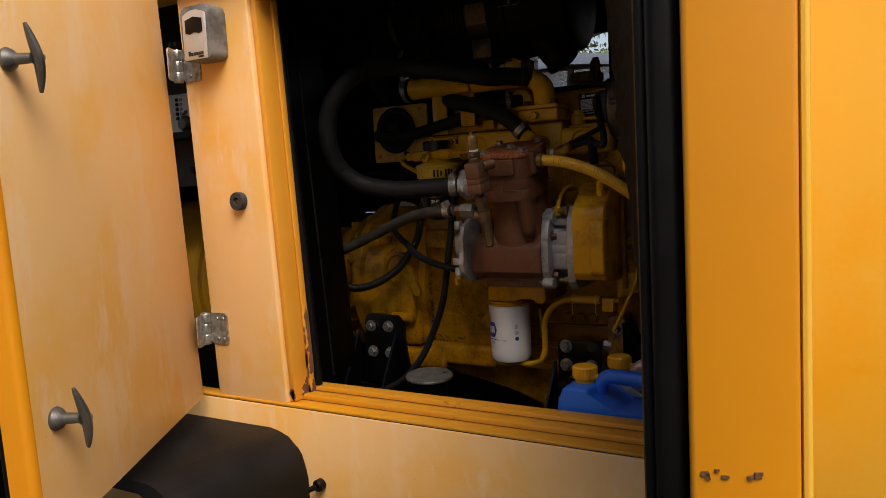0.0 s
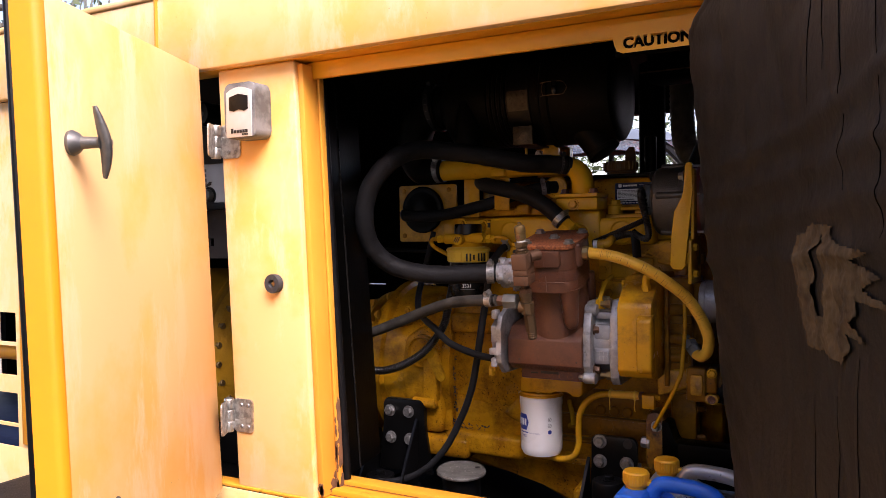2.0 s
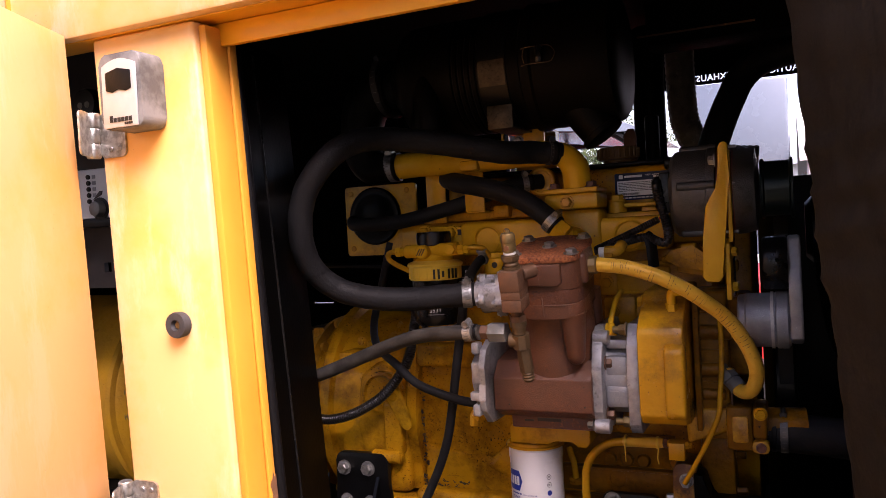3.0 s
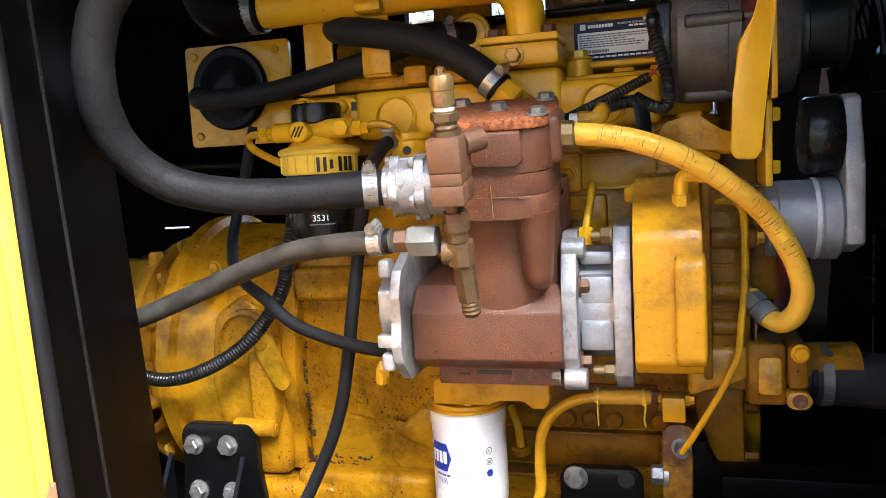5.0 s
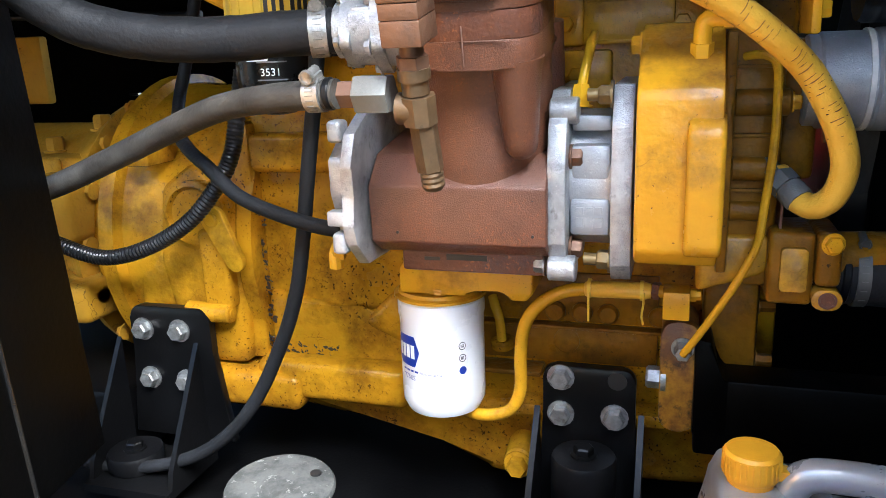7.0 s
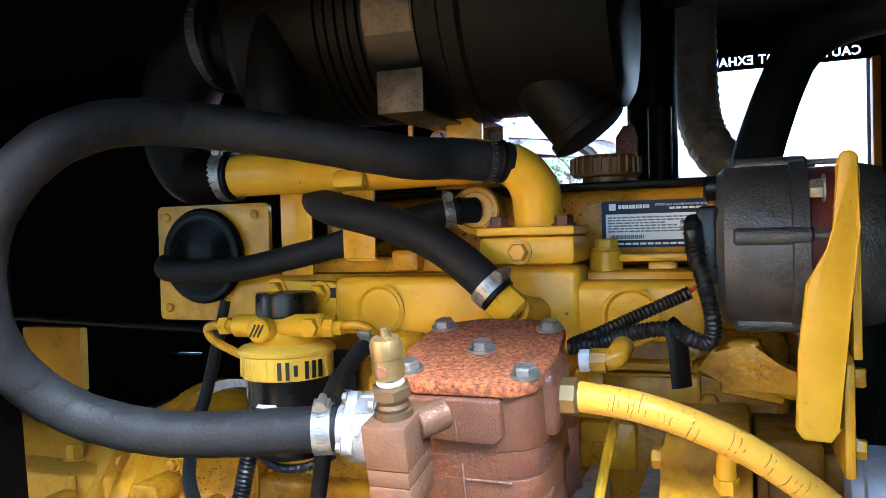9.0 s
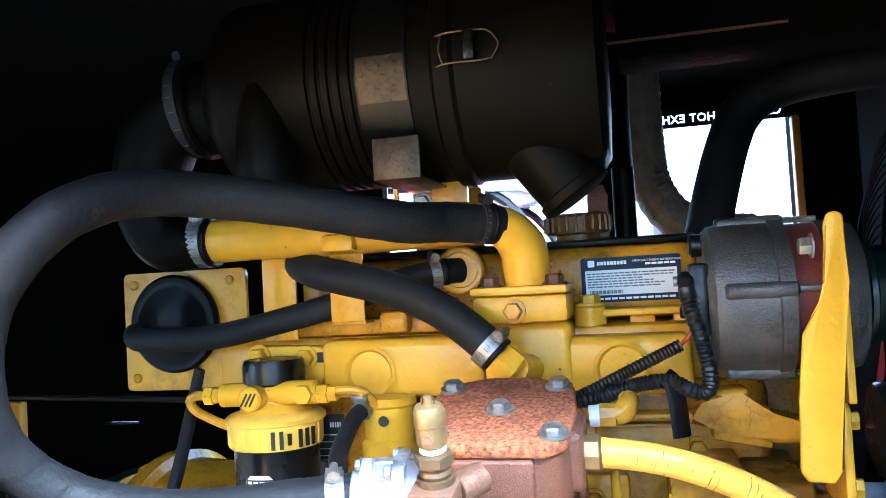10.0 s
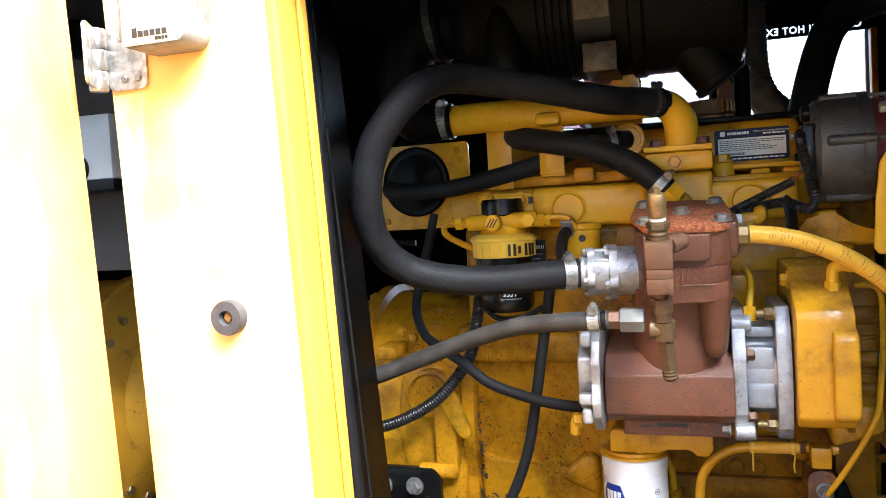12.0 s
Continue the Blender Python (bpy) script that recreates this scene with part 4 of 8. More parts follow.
# latch hook and its threaded bolt beside the gasket
bm = B()
tube(bm, [(0.766, -0.004, 1.492), (0.767, -0.018, 1.492), (0.765, -0.021, 1.490), (0.760, -0.022, 1.486), (0.757, -0.022, 1.480), (0.7575, -0.021, 1.474)], 0.0017, seg=12)
box(bm, 0.7615, 0.771, -0.012, -0.003, 1.484, 1.516, 0.002)
part("latch_hook", right(bm), HANDLE, rd, "grey steel latch hook")
bm = B()
hexbolt(bm, (0.765, -0.012, 1.507), (0, -1, 0), 0.0055, 0.005)
for k in range(7):
    lathe(bm, [(0.0034, 0), (0.0043, 0.0009), (0.0034, 0.0018)], (0.765, -0.0175 - 0.0019 * k, 1.507), (0, -1, 0), 14)
part("latch_bolt", right(bm), HANDLE, rd)

# key lock box and rubber bumper on the post
lb = thing("key_lock_box", (-0.128, 0.0, 1.588), "small grey key safe with brushed silver face on the post", "lock box")
bm = B()
prism(bm, rounded(-0.168, -0.088, 1.586, 1.684, 0.014, 6), "xz", -0.042, -0.001, 0.005, 3)
lean(bm, LEAN * 0.5, 1.63)
part("case", bm, LOCK_BODY, lb)
bm = B()
top = [(-0.1605 + 0.0655 * k / 10, 1.668 + 0.008 * math.sin(math.pi * k / 10)) for k in range(11)]
prism(bm, [(-0.162, 1.588)] + top + [(-0.0955, 1.588)], "xz", -0.0448, -0.0425, 0.001)
face = part("face", bm, LOCK_FACE, lb)
bm = B()
prism(bm, [(-0.152, 1.636), (-0.140, 1.633), (-0.128, 1.637), (-0.114, 1.633), (-0.104, 1.636), (-0.104, 1.659), (-0.128, 1.664), (-0.152, 1.659)], "xz", -0.0462, -0.0449, 0.0005)
part("shutter", bm, BLACK_PAINT, lb)
bm = B()
for k in range(6):
    box(bm, -0.148 + 0.0073 * k, -0.1425 + 0.0073 * k, -0.0458, -0.0449, 1.595, 1.6005 + (0.003 if k == 0 else 0))
for k in range(4):
    box(bm, -0.120 + 0.004 * k, -0.1172 + 0.004 * k, -0.0458, -0.0449, 1.5905, 1.5935)
part("brand_bars", bm, BLACK_INK, lb)
for ob in list(lb.children):
    ob.data.transform(Matrix.Translation((0.0465, 0, 0)) @ Matrix.Diagonal((0.90, 1, 1, 1)) @ Matrix.Translation((-0.040, 0, 0)))
bm = B()
lathe(bm, [(0.006, 0.001), (0.006, 0.010), (0.0075, 0.014), (0.0165, 0.014), (0.0175, 0.011), (0.0165, 0.001)], (-0.078, 0.0, 1.327), (0, -1, 0), 24)
bp = thing("door_bumper", (-0.078, 0.0, 1.327), "round black rubber door stop screwed to the post", "door stop")
part("rubber", bm, BUMPER, bp)
part("screw", hexbolt(B(), (-0.078, -0.006, 1.327), (0, -1, 0), 0.0045, 0.003), BRASS, bp)

# ---- diesel engine ----
eng = thing("diesel_engine", (0.25, 0.62, 0.80), "yellow-painted four-cylinder industrial diesel engine, oily and dusty", "engine")
bm = B()
box(bm, 0.02, 0.555, 0.485, 0.80, 0.93, 1.392, 0.012, 3)
part("block", bm, ENGINE_DIRTY, eng)
part("front_plate", box(B(), 0.5555, 0.600, 0.57, 0.80, 0.93, 1.50, 0.006), ENGINE_DIRTY, eng)
bm = B()
box(bm, 0.03, 0.28, 0.462, 0.50, 1.186, 1.230, 0.008, 3)
box(bm, 0.02, 0.21, 0.448, 0.50, 0.918, 0.968, 0.012, 3)
box(bm, -0.060, 0.08, 0.440, 0.52, 0.905, 0.952, 0.012, 3)
box(bm, 0.10, 0.56, 0.455, 0.50, 0.925, 0.940, 0.004)
prism(bm, [(0.03, 0.96), (0.215, 0.96), (0.205, 0.995), (0.180, 1.035), (0.150, 1.022), (0.110, 1.030), (0.03, 1.045)], "xz", 0.4745, 0.50, 0.010, 4)
prism(bm, [(0.150, 1.012), (0.190, 1.052), (0.212, 1.048), (0.212, 0.985)], "xz", 0.468, 0.50, 0.012, 4)
box(bm, 0.19, 0.24, 0.455, 0.50, 1.15, 1.24, 0.006)
part("block_ribs", bm, ENGINE_DIRTY, eng)
part("housing_flange", box(B(), 0.006, 0.028, 0.468, 0.52, 0.96, 1.24, 0.004), ENGINE_DIRTY, eng)
bm = B()
box(bm, 0.372, 0.483, 0.476, 0.50, 1.313, 1.355, 0.003)
box(bm, 0.372, 0.400, 0.472, 0.50, 1.311, 1.357, 0.004)
sc = part("side_cover", bm, ENGINE, eng)
part("lower_cover", box(B(), 0.375, 0.427, 0.475, 0.50, 1.264, 1.308, 0.005), ENGINE, eng)
part("head_ledge", box(B(), 0.40, 0.52, 0.462, 0.52, 1.3585, 1.366, 0.003), ENGINE, eng)
for z in (1.353, 1.3145):
    part("cover_bead", box(B(), 0.402, 0.481, 0.4735, 0.478, z - 0.0018, z + 0.0018, 0.0015), ENGINE, sc)
for n, step, z in ((10, 0.0046, 1.3335), (8, 0.0050, 1.3215)):
    for k in range(n):
        part("cast_mark", box(B(), 0.409 + step * k, 0.4123 + step * k, 0.4752, 0.4765, z, z + 0.007), ENGINE, eng)
for k in range(170):
    if k < 90:
        x, z = 0.026 + 0.014 * rng.random() ** 2, 0.975 + 0.17 * rng.random()
    else:
        x, z = 0.03 + 0.09 * rng.random() ** 1.5, 0.966 + 0.016 * rng.random() ** 2
    a = 0.0007 + 0.0019 * rng.random() ** 2
    bm = B()
    bmesh.ops.create_icosphere(bm, subdivisions=1, radius=a, matrix=Matrix.Translation((x, 0.4735, z)) @ pose(0, 0, 0, 0, 90 * rng.random(), 0) @ Matrix.Diagonal((0.7 + 2.2 * rng.random(), 0.35, 0.7 + 0.8 * rng.random(), 1)))
    part("oil_crumb", bm, OIL_GRIME, eng)
bm = B()
box(bm, 0.0, 0.545, 0.490, 0.80, 1.392, 1.446, 0.006)
part("cylinder_head", bm, ENGINE, eng)
# intake manifold along the head
bm = B()
box(bm, 0.135, 0.2995, 0.452, 0.50, 1.386, 1.443, 0.008, 3)
part("manifold_branch", bm, ENGINE_CLEAN, eng)
bm = B()
box(bm, 0.370, 0.490, 0.455, 0.50, 1.384, 1.438, 0.008, 3)
part("manifold_branch", bm, ENGINE_CLEAN, eng)
bm = B()
box(bm, 0.300, 0.384, 0.452, 0.50, 1.372, 1.454, 0.008, 3)
box(bm, 0.296, 0.384, 0.430, 0.505, 1.4545, 1.480, 0.005, 2)
part("intake_manifold", bm, ENGINE_CLEAN, eng)
bm = B()
box(bm, 0.295, 0.384, 0.429, 0.506, 1.4805, 1.4885, 0.002)
part("elbow_flange", bm, ENGINE_CLEAN, eng)
for at, d in (((0.335, 0.4295, 1.466), (0, -1, 0)), ((0.312, 0.445, 1.4885), (0, 0, 1)), ((0.372, 0.445, 1.4885), (0, 0, 1)), ((0.383, 0.472, 1.332), (0, -1, 0)),
              ((0.394, 0.475, 1.284), (0, -1, 0)), ((0.490, 0.484, 1.330), (0, -1, 0))):
    part("bolt", hexbolt(B(), at, d, 0.0085, 0.008), ENGINE if d[1] else RUST_DARK, eng)
for x, z in ((0.187, 1.411), (0.428, 1.408)):
    bm = B()
    lathe(bm, [(0.021, -0.002), (0.026, 0.003), (0.023, 0.0045), (0.0205, 0.0015), (0.0, 0.001)], (x, 0.4525, z), (0, -1, 0), 32)
    part("core_plug", bm, ENGINE_CLEAN, eng)
# rocker cover
bm = B()
box(bm, 0.09, 0.505, 0.510, 0.73, 1.447, 1.520, 0.014, 4)
part("rocker_cover", bm, ENGINE_DIRTY, eng)
bm = B()
box(bm, 0.09, 0.505, 0.504, 0.74, 1.5205, 1.527, 0.003)
part("rocker_cover_top", bm, BLACK_PAINT, eng)
bm = B()
box(bm, 0.392, 0.505, 0.470, 0.52, 1.452, 1.459, 0.003)
rod(bm, (0.402, 0.478, 1.440), (0.402, 0.478, 1.463), 0.015, bev=0.002)
hexbolt(bm, (0.402, 0.478, 1.463), (0, 0, 1), 0.0105, 0.008)
for x in (0.45, 0.49):
    box(bm, x - 0.012, x + 0.012, 0.485, 0.52, 1.430, 1.452, 0.003)
part("cover_flange", bm, ENGINE_CLEAN, eng)
bm = B()
lathe(bm, [(0.024, 0.0), (0.024, 0.012), (0.033, 0.013), (0.034, 0.016), (0.034, 0.030), (0.031, 0.034), (0.0, 0.034)], (0.39, 0.565, 1.522), (0, 0, 1), 32)
cap = part("oil_filler_cap", bm, mat("brown_plastic_filler_cap", (0.16, 0.075, 0.012), None, 0.45, bump=0.05), eng, "brown-yellow plastic oil filler cap")
bm = B()
for k in range(24):
    a = 2 * math.pi * k / 24
    c = (0.39 + 0.0345 * math.cos(a), 0.565 + 0.0345 * math.sin(a))
    rod(bm, (*c, 1.538), (*c, 1.554), 0.0018, seg=6)
part("cap_ribs", bm, cap.data.materials[0], cap)
# maker's label
lab = part("engine_label", prism(B(), rounded(0.394, 0.489, 1.464, 1.508, 0.002, 2), "xz", 0.5065, 0.508), NAVY, eng, "navy and white printed engine information label")
part("label_field", box(B(), 0.398, 0.485, 0.5055, 0.5063, 1.471, 1.4955), LABEL_WHITE, lab)
bm = B()
for r in range(6):
    n = 0.078 if r < 2 else (0.05, 0.062, 0.072, 0.066)[r - 2]
    x = 0.4
    while x < 0.4 + n:
        w = 0.002 + 0.005 * rng.random()
        box(bm, x, x + w, 0.5049, 0.5053, 1.4915 - 0.0026 * r, 1.4928 - 0.0026 * r)
        x += w + 0.001
for k in range(26):
    box(bm, 0.402 + 0.0012 * k, 0.4026 + 0.0012 * k + 0.0004 * (k % 3), 0.5049, 0.5053, 1.4722, 1.4757)
part("print", bm, GREY_INK, lab)
bm = B()
prism(bm, rounded(0.401, 0.4075, 1.499, 1.5055, 0.001, 2), "xz", 0.5055, 0.5062)
for k in range(9):
    box(bm, 0.410 + 0.0032 * k, 0.4126 + 0.0032 * k, 0.5055, 0.5062, 1.5005, 1.504)
writing(bm, "IMPORTANT ENGINE INFORMATION", 0.0032, (0.4435, 0.5061, 1.5022), 0.86)
for k in range(5):
    box(bm, 0.456 + 0.0058 * k, 0.4608 + 0.0058 * k, 0.5055, 0.5062, 1.499, 1.501)
part("title", bm, LABEL_WHITE, lab)
bm = B()
for k in range(12):
    box(bm, 0.402 + 0.0068 * k, 0.4075 + 0.0068 * k, 0.5055, 0.5062, 1.4665, 1.4685)
part("footer", bm, LABEL_WHITE, lab)
# square plate with a black rubber cup behind the intake pipe
bm = B()
prism(bm, rounded(-0.122, 0.030, 1.392, 1.524, 0.006, 3), "xz", 0.500, 0.506)
plate = part("end_plate", bm, ENGINE, eng)
for x in (-0.108, 0.012):
    for z in (1.406, 1.511):
        part("plate_bolt", rod(B(), (x, 0.500, z), (x, 0.497, z), 0.0055, bev=0.0015, seg=14), ENGINE_DIRTY, plate)
bm = B()
lathe(bm, [(0.053, 0.0), (0.0545, 0.003), (0.0545, 0.007), (0.0515, 0.0105), (0.047, 0.0095), (0.040, 0.0105), (0.024, 0.0150), (0.010, 0.0168), (0.0, 0.017)], (-0.055, 0.4995, 1.466), (0, -1, 0), 40)
part("rubber_cup", bm, CUP, plate, "glossy black rubber breather cup")
# flywheel housing and generator end
bm = B()
lathe(bm, [(0.05, -0.215), (0.165, -0.21), (0.172, -0.20), (0.172, -0.178), (0.196, -0.174), (0.201, -0.170), (0.201, -0.150), (0.190, -0.144), (0.178, 0.0), (0.190, 0.012), (0.190, 0.030), (0.05, 0.030)],
      (0.0, 0.640, 1.090), (1, 0, 0), 56)
part("flywheel_housing", bm, ENGINE_DIRTY, eng)
bm = B()
prism(bm, [(-0.135, 1.012), (-0.130, 1.092), (-0.022, 1.114), (0.0, 1.108), (0.004, 1.04), (0.0, 1.018)], "xz", 0.454, 0.50, 0.008, 3)
prism(bm, [(-0.075, 0.955), (0.01, 0.955), (0.015, 1.10), (0.0, 1.16), (-0.04, 1.20), (-0.085, 1.17), (-0.10, 1.08)], "xz", 0.452, 0.50, 0.012, 3)
lathe(bm, [(0.040, -0.01), (0.040, 0.010), (0.034, 0.013), (0.030, 0.008), (0.0, 0.007)], (-0.035, 0.452, 1.140), (0, -1, 0), 32)
box(bm, -0.030, 0.006, 0.435, 0.47, 1.03, 1.125, 0.006, 3)
rod(bm, (-0.055, 0.438, 1.026), (0.004, 0.438, 1.026), 0.012, bev=0.002)
rod(bm, (0.004, 0.438, 1.026), (0.0055, 0.438, 1.026), 0.006)
box(bm, -0.12, -0.085, 0.44, 0.50, 1.195, 1.215, 0.004)
part("housing_ribs", bm, ENGINE_DIRTY, eng)
bm = B()
lever = [(-0.003 + 0.0150 * math.cos(radians(a)), 1.139 + 0.0150 * math.sin(radians(a))) for a in range(25, 206, 15)]
lever += [(0.021 + 0.0100 * math.cos(radians(a)), 1.089 + 0.0100 * math.sin(radians(a))) for a in range(205, 386, 20)]
prism(bm, lever, "xz", 0.428, 0.437, 0.0025, 3)
rod(bm, (-0.003, 0.429, 1.139), (-0.003, 0.424, 1.139), 0.0085, bev=0.002)
part("lever_arm", bm, ENGINE, eng)
for x, z in ((-0.085, 1.232), (-0.065, 1.225)):
    part("bolt", hexbolt(B(), (x, 0.47, z), (0, -1, 0), 0.007, 0.006), ENGINE_DIRTY, eng)
# oil pan
bm = B()
prism(bm, [(0.0, 0.928), (0.59, 0.928), (0.56, 0.835), (0.29, 0.818), (0.24, 0.870), (0.05, 0.880)], "xz", 0.505, 0.77, 0.015, 3)
part("oil_pan", bm, ENGINE_DIRTY, eng)
bm = B()
rod(bm, (0.333, 0.51, 0.862), (0.333, 0.462, 0.862), 0.020, 0.017, bev=0.004)
hexbolt(bm, (0.333, 0.462, 0.862), (0, -1, 0), 0.012, 0.012)
part("drain_plug", bm, ENGINE, eng)
# oil filter head and oil pipes
bm = B()
prism(bm, [(0.239, 1.088), (0.239, 1.112), (0.243, 1.119), (0.364, 1.122), (0.369, 1.117), (0.369, 1.094), (0.362, 1.086), (0.348, 1.086), (0.341, 1.094), (0.337, 1.098), (0.312, 1.097), (0.305, 1.088)], "xz", 0.368, 0.485, 0.0035, 3)
fh = part("filter_head", bm, ENGINE, eng)
part("head_bolt", hexbolt(B(), (0.277, 0.375, 1.0905), (0, -0.4, -1), 0.0065, 0.004), ENGINE, fh)
pipe = [(0.244, 0.44, 0.942), (0.300, 0.405, 0.949), (0.324, 0.400, 0.953), (0.341, 0.400, 0.962), (0.3495, 0.400, 0.984), (0.350, 0.400, 1.017), (0.3525, 0.400, 1.044), (0.361, 0.400, 1.064), (0.377, 0.400, 1.080), (0.396, 0.400, 1.089), (0.418, 0.400, 1.092)]
part("oil_pipe", tube(B(), pipe, 0.0064, sub=8), ENGINE, eng)
bm = B()
lathe(bm, [(0.0064, 0), (0.0078, 0.003), (0.0080, 0.055), (0.0070, 0.060), (0.0062, 0.060)], (0.412, 0.400, 1.092), (1, 0, 0.02), 24)
sl = part("pipe_sleeve", bm, HOSE_YELLOW, eng)
for x, dx in ((0.4165, 0.0), (0.464, 0.002)):
    bm = B()
    lathe(bm, [(0.0080, -0.0016), (0.0094, -0.0016), (0.0094, 0.0016), (0.0080, 0.0016)], (x, 0.400, 1.093), (1, 0, 0), 20)
    tube(bm, [(x + dx, 0.3915, 1.0935), (x + dx, 0.390, 1.084), (x + dx * 0.3, 0.391, 1.072), (x + dx, 0.392, 1.063)], 0.0011, seg=6)
    part("cable_tie", bm, YELLOW_PALE, sl)
bm = B()
box(bm, 0.483, 0.506, 0.376, 0.402, 1.0745, 1.1005, 0.0015)
rod(bm, (0.470, 0.400, 1.094), (0.484, 0.396, 1.0945), 0.0058)
lathe(bm, [(0.0060, 0), (0.0060, 0.005), (0.0045, 0.005), (0.0045, 0.009), (0, 0.0095)], (0.506, 0.388, 1.0955), (1, 0, 0), 6)
part("pipe_block", bm, ENGINE, eng)
part("gland_nut", lathe(B(), [(0.0082, 0), (0.0082, 0.006)], (0.474, 0.3985, 1.0943), (1, -0.2, 0), 6), RUST_DARK, eng)
part("dip_elbow", tube(B(), [(0.304, 0.478, 1.052), (0.309, 0.470, 1.043), (0.3135, 0.468, 1.030), (0.3155, 0.470, 1.004)], 0.0052, seg=12), ENGINE, eng)
part("dip_boss", lathe(B(), [(0.013, 0), (0.013, 0.006), (0.009, 0.009), (0, 0.009)], (0.3155, 0.474, 0.998), (0, -0.25, 1), 20), ENGINE_DIRTY, eng)
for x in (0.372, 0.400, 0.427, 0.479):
    part("lobe_plug", lathe(B(), [(0.0115, 0), (0.0110, 0.007), (0.0085, 0.010), (0, 0.0105)], (x, 0.4855, 1.039), (0, -1, 0), 20), ENGINE_GRIMY_DIM, eng)
part("lobe_seat", lathe(B(), [(0.021, 0), (0.0205, 0.004), (0.014, 0.005), (0.012, 0.001), (0, 0.001)], (0.384, 0.4855, 1.006), (0, -1, 0), 28), ENGINE_GRIMY_DIM, eng)
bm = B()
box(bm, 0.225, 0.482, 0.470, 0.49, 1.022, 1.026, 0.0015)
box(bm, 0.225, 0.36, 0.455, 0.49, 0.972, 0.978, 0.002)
part("block_ledge", bm, ENGINE_GRIMY_DIM, eng)
# Thin added sheets carry grime and shade onto the block's lower side.
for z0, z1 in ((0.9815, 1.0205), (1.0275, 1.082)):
    part("side_panel", box(B(), 0.236, 0.478, 0.4815, 0.4858, z0, z1, 0.0015), ENGINE_GRIMY_DIM, eng)
# accessory gear housing behind the compressor's drive
bm = B()
prism(bm, [(0.290, 1.160), (0.302, 1.147), (0.345, 1.140), (0.49, 1.14), (0.49, 1.330), (0.362, 1.328), (0.352, 1.322), (0.296, 1.284), (0.290, 1.272)], "yz", 0.4605, 0.522, 0.0035, 2)
part("gear_housing", bm, ENGINE_STAINED, eng)
bm = B()
prism(bm, [(0.280, 1.165), (0.286, 1.158), (0.31, 1.154), (0.31, 1.266), (0.287, 1.260), (0.280, 1.250)], "yz", 0.497, 0.524, 0.004, 3)
part("gear_housing_step", bm, ENGINE_STAINED, eng)
bm = B()
rod(bm, (0.505, 0.329, 1.300), (0.505, 0.326, 1.313), 0.0085, seg=6)
tube(bm, [(0.505, 0.326, 1.312), (0.505, 0.3255, 1.321), (0.5065, 0.325, 1.3275), (0.512, 0.3245, 1.330), (0.520, 0.3245, 1.330)], 0.0068, seg=14)
rod(bm, (0.519, 0.3245, 1.330), (0.526, 0.3245, 1.330), 0.0084, seg=6)
part("elbow_fitting", bm, ENGINE_CLEAN, eng)
part("cover_bolt", hexbolt(B(), (0.4605, 0.360, 1.312), (-1, 0, 0), 0.008, 0.007), ENGINE, eng)
for z in (1.266, 1.212):
    part("cover_bolt", hexbolt(B(), (0.600, 0.378, z - 0.026), (1, 0, 0), 0.0065, 0.006), BRASS, eng)
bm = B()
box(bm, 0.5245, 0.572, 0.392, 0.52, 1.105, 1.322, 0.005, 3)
tc = part("timing_cover", bm, ENGINE_GRIMY_DIM, eng)
part("cover_flange", box(B(), 0.5250, 0.5335, 0.376, 0.40, 1.120, 1.320, 0.0025), ENGINE_GRIMY_DIM, tc)
part("cover_edge", box(B(), 0.5700, 0.6000, 0.408, 0.52, 1.196, 1.312, 0.006, 3), ENGINE_GRIMY_DIM, tc)
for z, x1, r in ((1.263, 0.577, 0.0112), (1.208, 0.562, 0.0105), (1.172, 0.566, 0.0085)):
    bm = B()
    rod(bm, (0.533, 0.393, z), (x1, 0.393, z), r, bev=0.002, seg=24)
    part("bolt_boss", bm, ENGINE_GRIMY_DIM, tc)
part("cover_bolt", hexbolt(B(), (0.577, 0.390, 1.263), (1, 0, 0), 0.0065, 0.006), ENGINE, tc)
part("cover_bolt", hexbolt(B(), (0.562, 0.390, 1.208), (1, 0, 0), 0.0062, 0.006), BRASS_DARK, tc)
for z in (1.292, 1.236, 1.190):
    part("cover_rib", box(B(), 0.5338, 0.5690, 0.3885, 0.3930, z - 0.0016, z + 0.0016, 0.001), ENGINE_GRIMY_DIM, tc)
bm = B()
prism(bm, [(0.508, 1.150), (0.569, 1.152), (0.572, 1.126), (0.562, 1.116), (0.510, 1.098)], "xz", 0.386, 0.45, 0.006, 3)
part("cover_foot", bm, ENGINE_STAINED, tc)
part("seal_edge", box(B(), 0.5735, 0.5755, 0.380, 0.42, 1.100, 1.200), RUST_DARK, tc)
bm = B()
prism(bm, [(0.478, 1.374), (0.496, 1.377), (0.506, 1.392), (0.530, 1.394), (0.537, 1.373), (0.548, 1.366), (0.588, 1.366), (0.588, 1.346), (0.550, 1.346), (0.532, 1.352), (0.506, 1.362), (0.478, 1.363)], "xz", 0.424, 0.455, 0.006, 3)
prism(bm, [(0.500, 1.360), (0.512, 1.360), (0.548, 1.347), (0.548, 1.340), (0.500, 1.348)], "xz", 0.434, 0.46, 0.003, 2)
part("alternator_foot", bm, ENGINE_DIRTY, eng)
part("fuel_line", tube(B(), [(0.540, 0.385, 1.300), (0.549, 0.374, 1.3015), (0.5575, 0.370, 1.2995), (0.5625, 0.370, 1.292), (0.564, 0.370, 1.276), (0.564, 0.370, 1.229), (0.560, 0.370, 1.18), (0.557, 0.370, 1.150), (0.550, 0.372, 1.130), (0.537, 0.375, 1.102), (0.518, 0.382, 1.066), (0.502, 0.390, 1.037)], 0.0036, seg=10), ENGINE, eng)
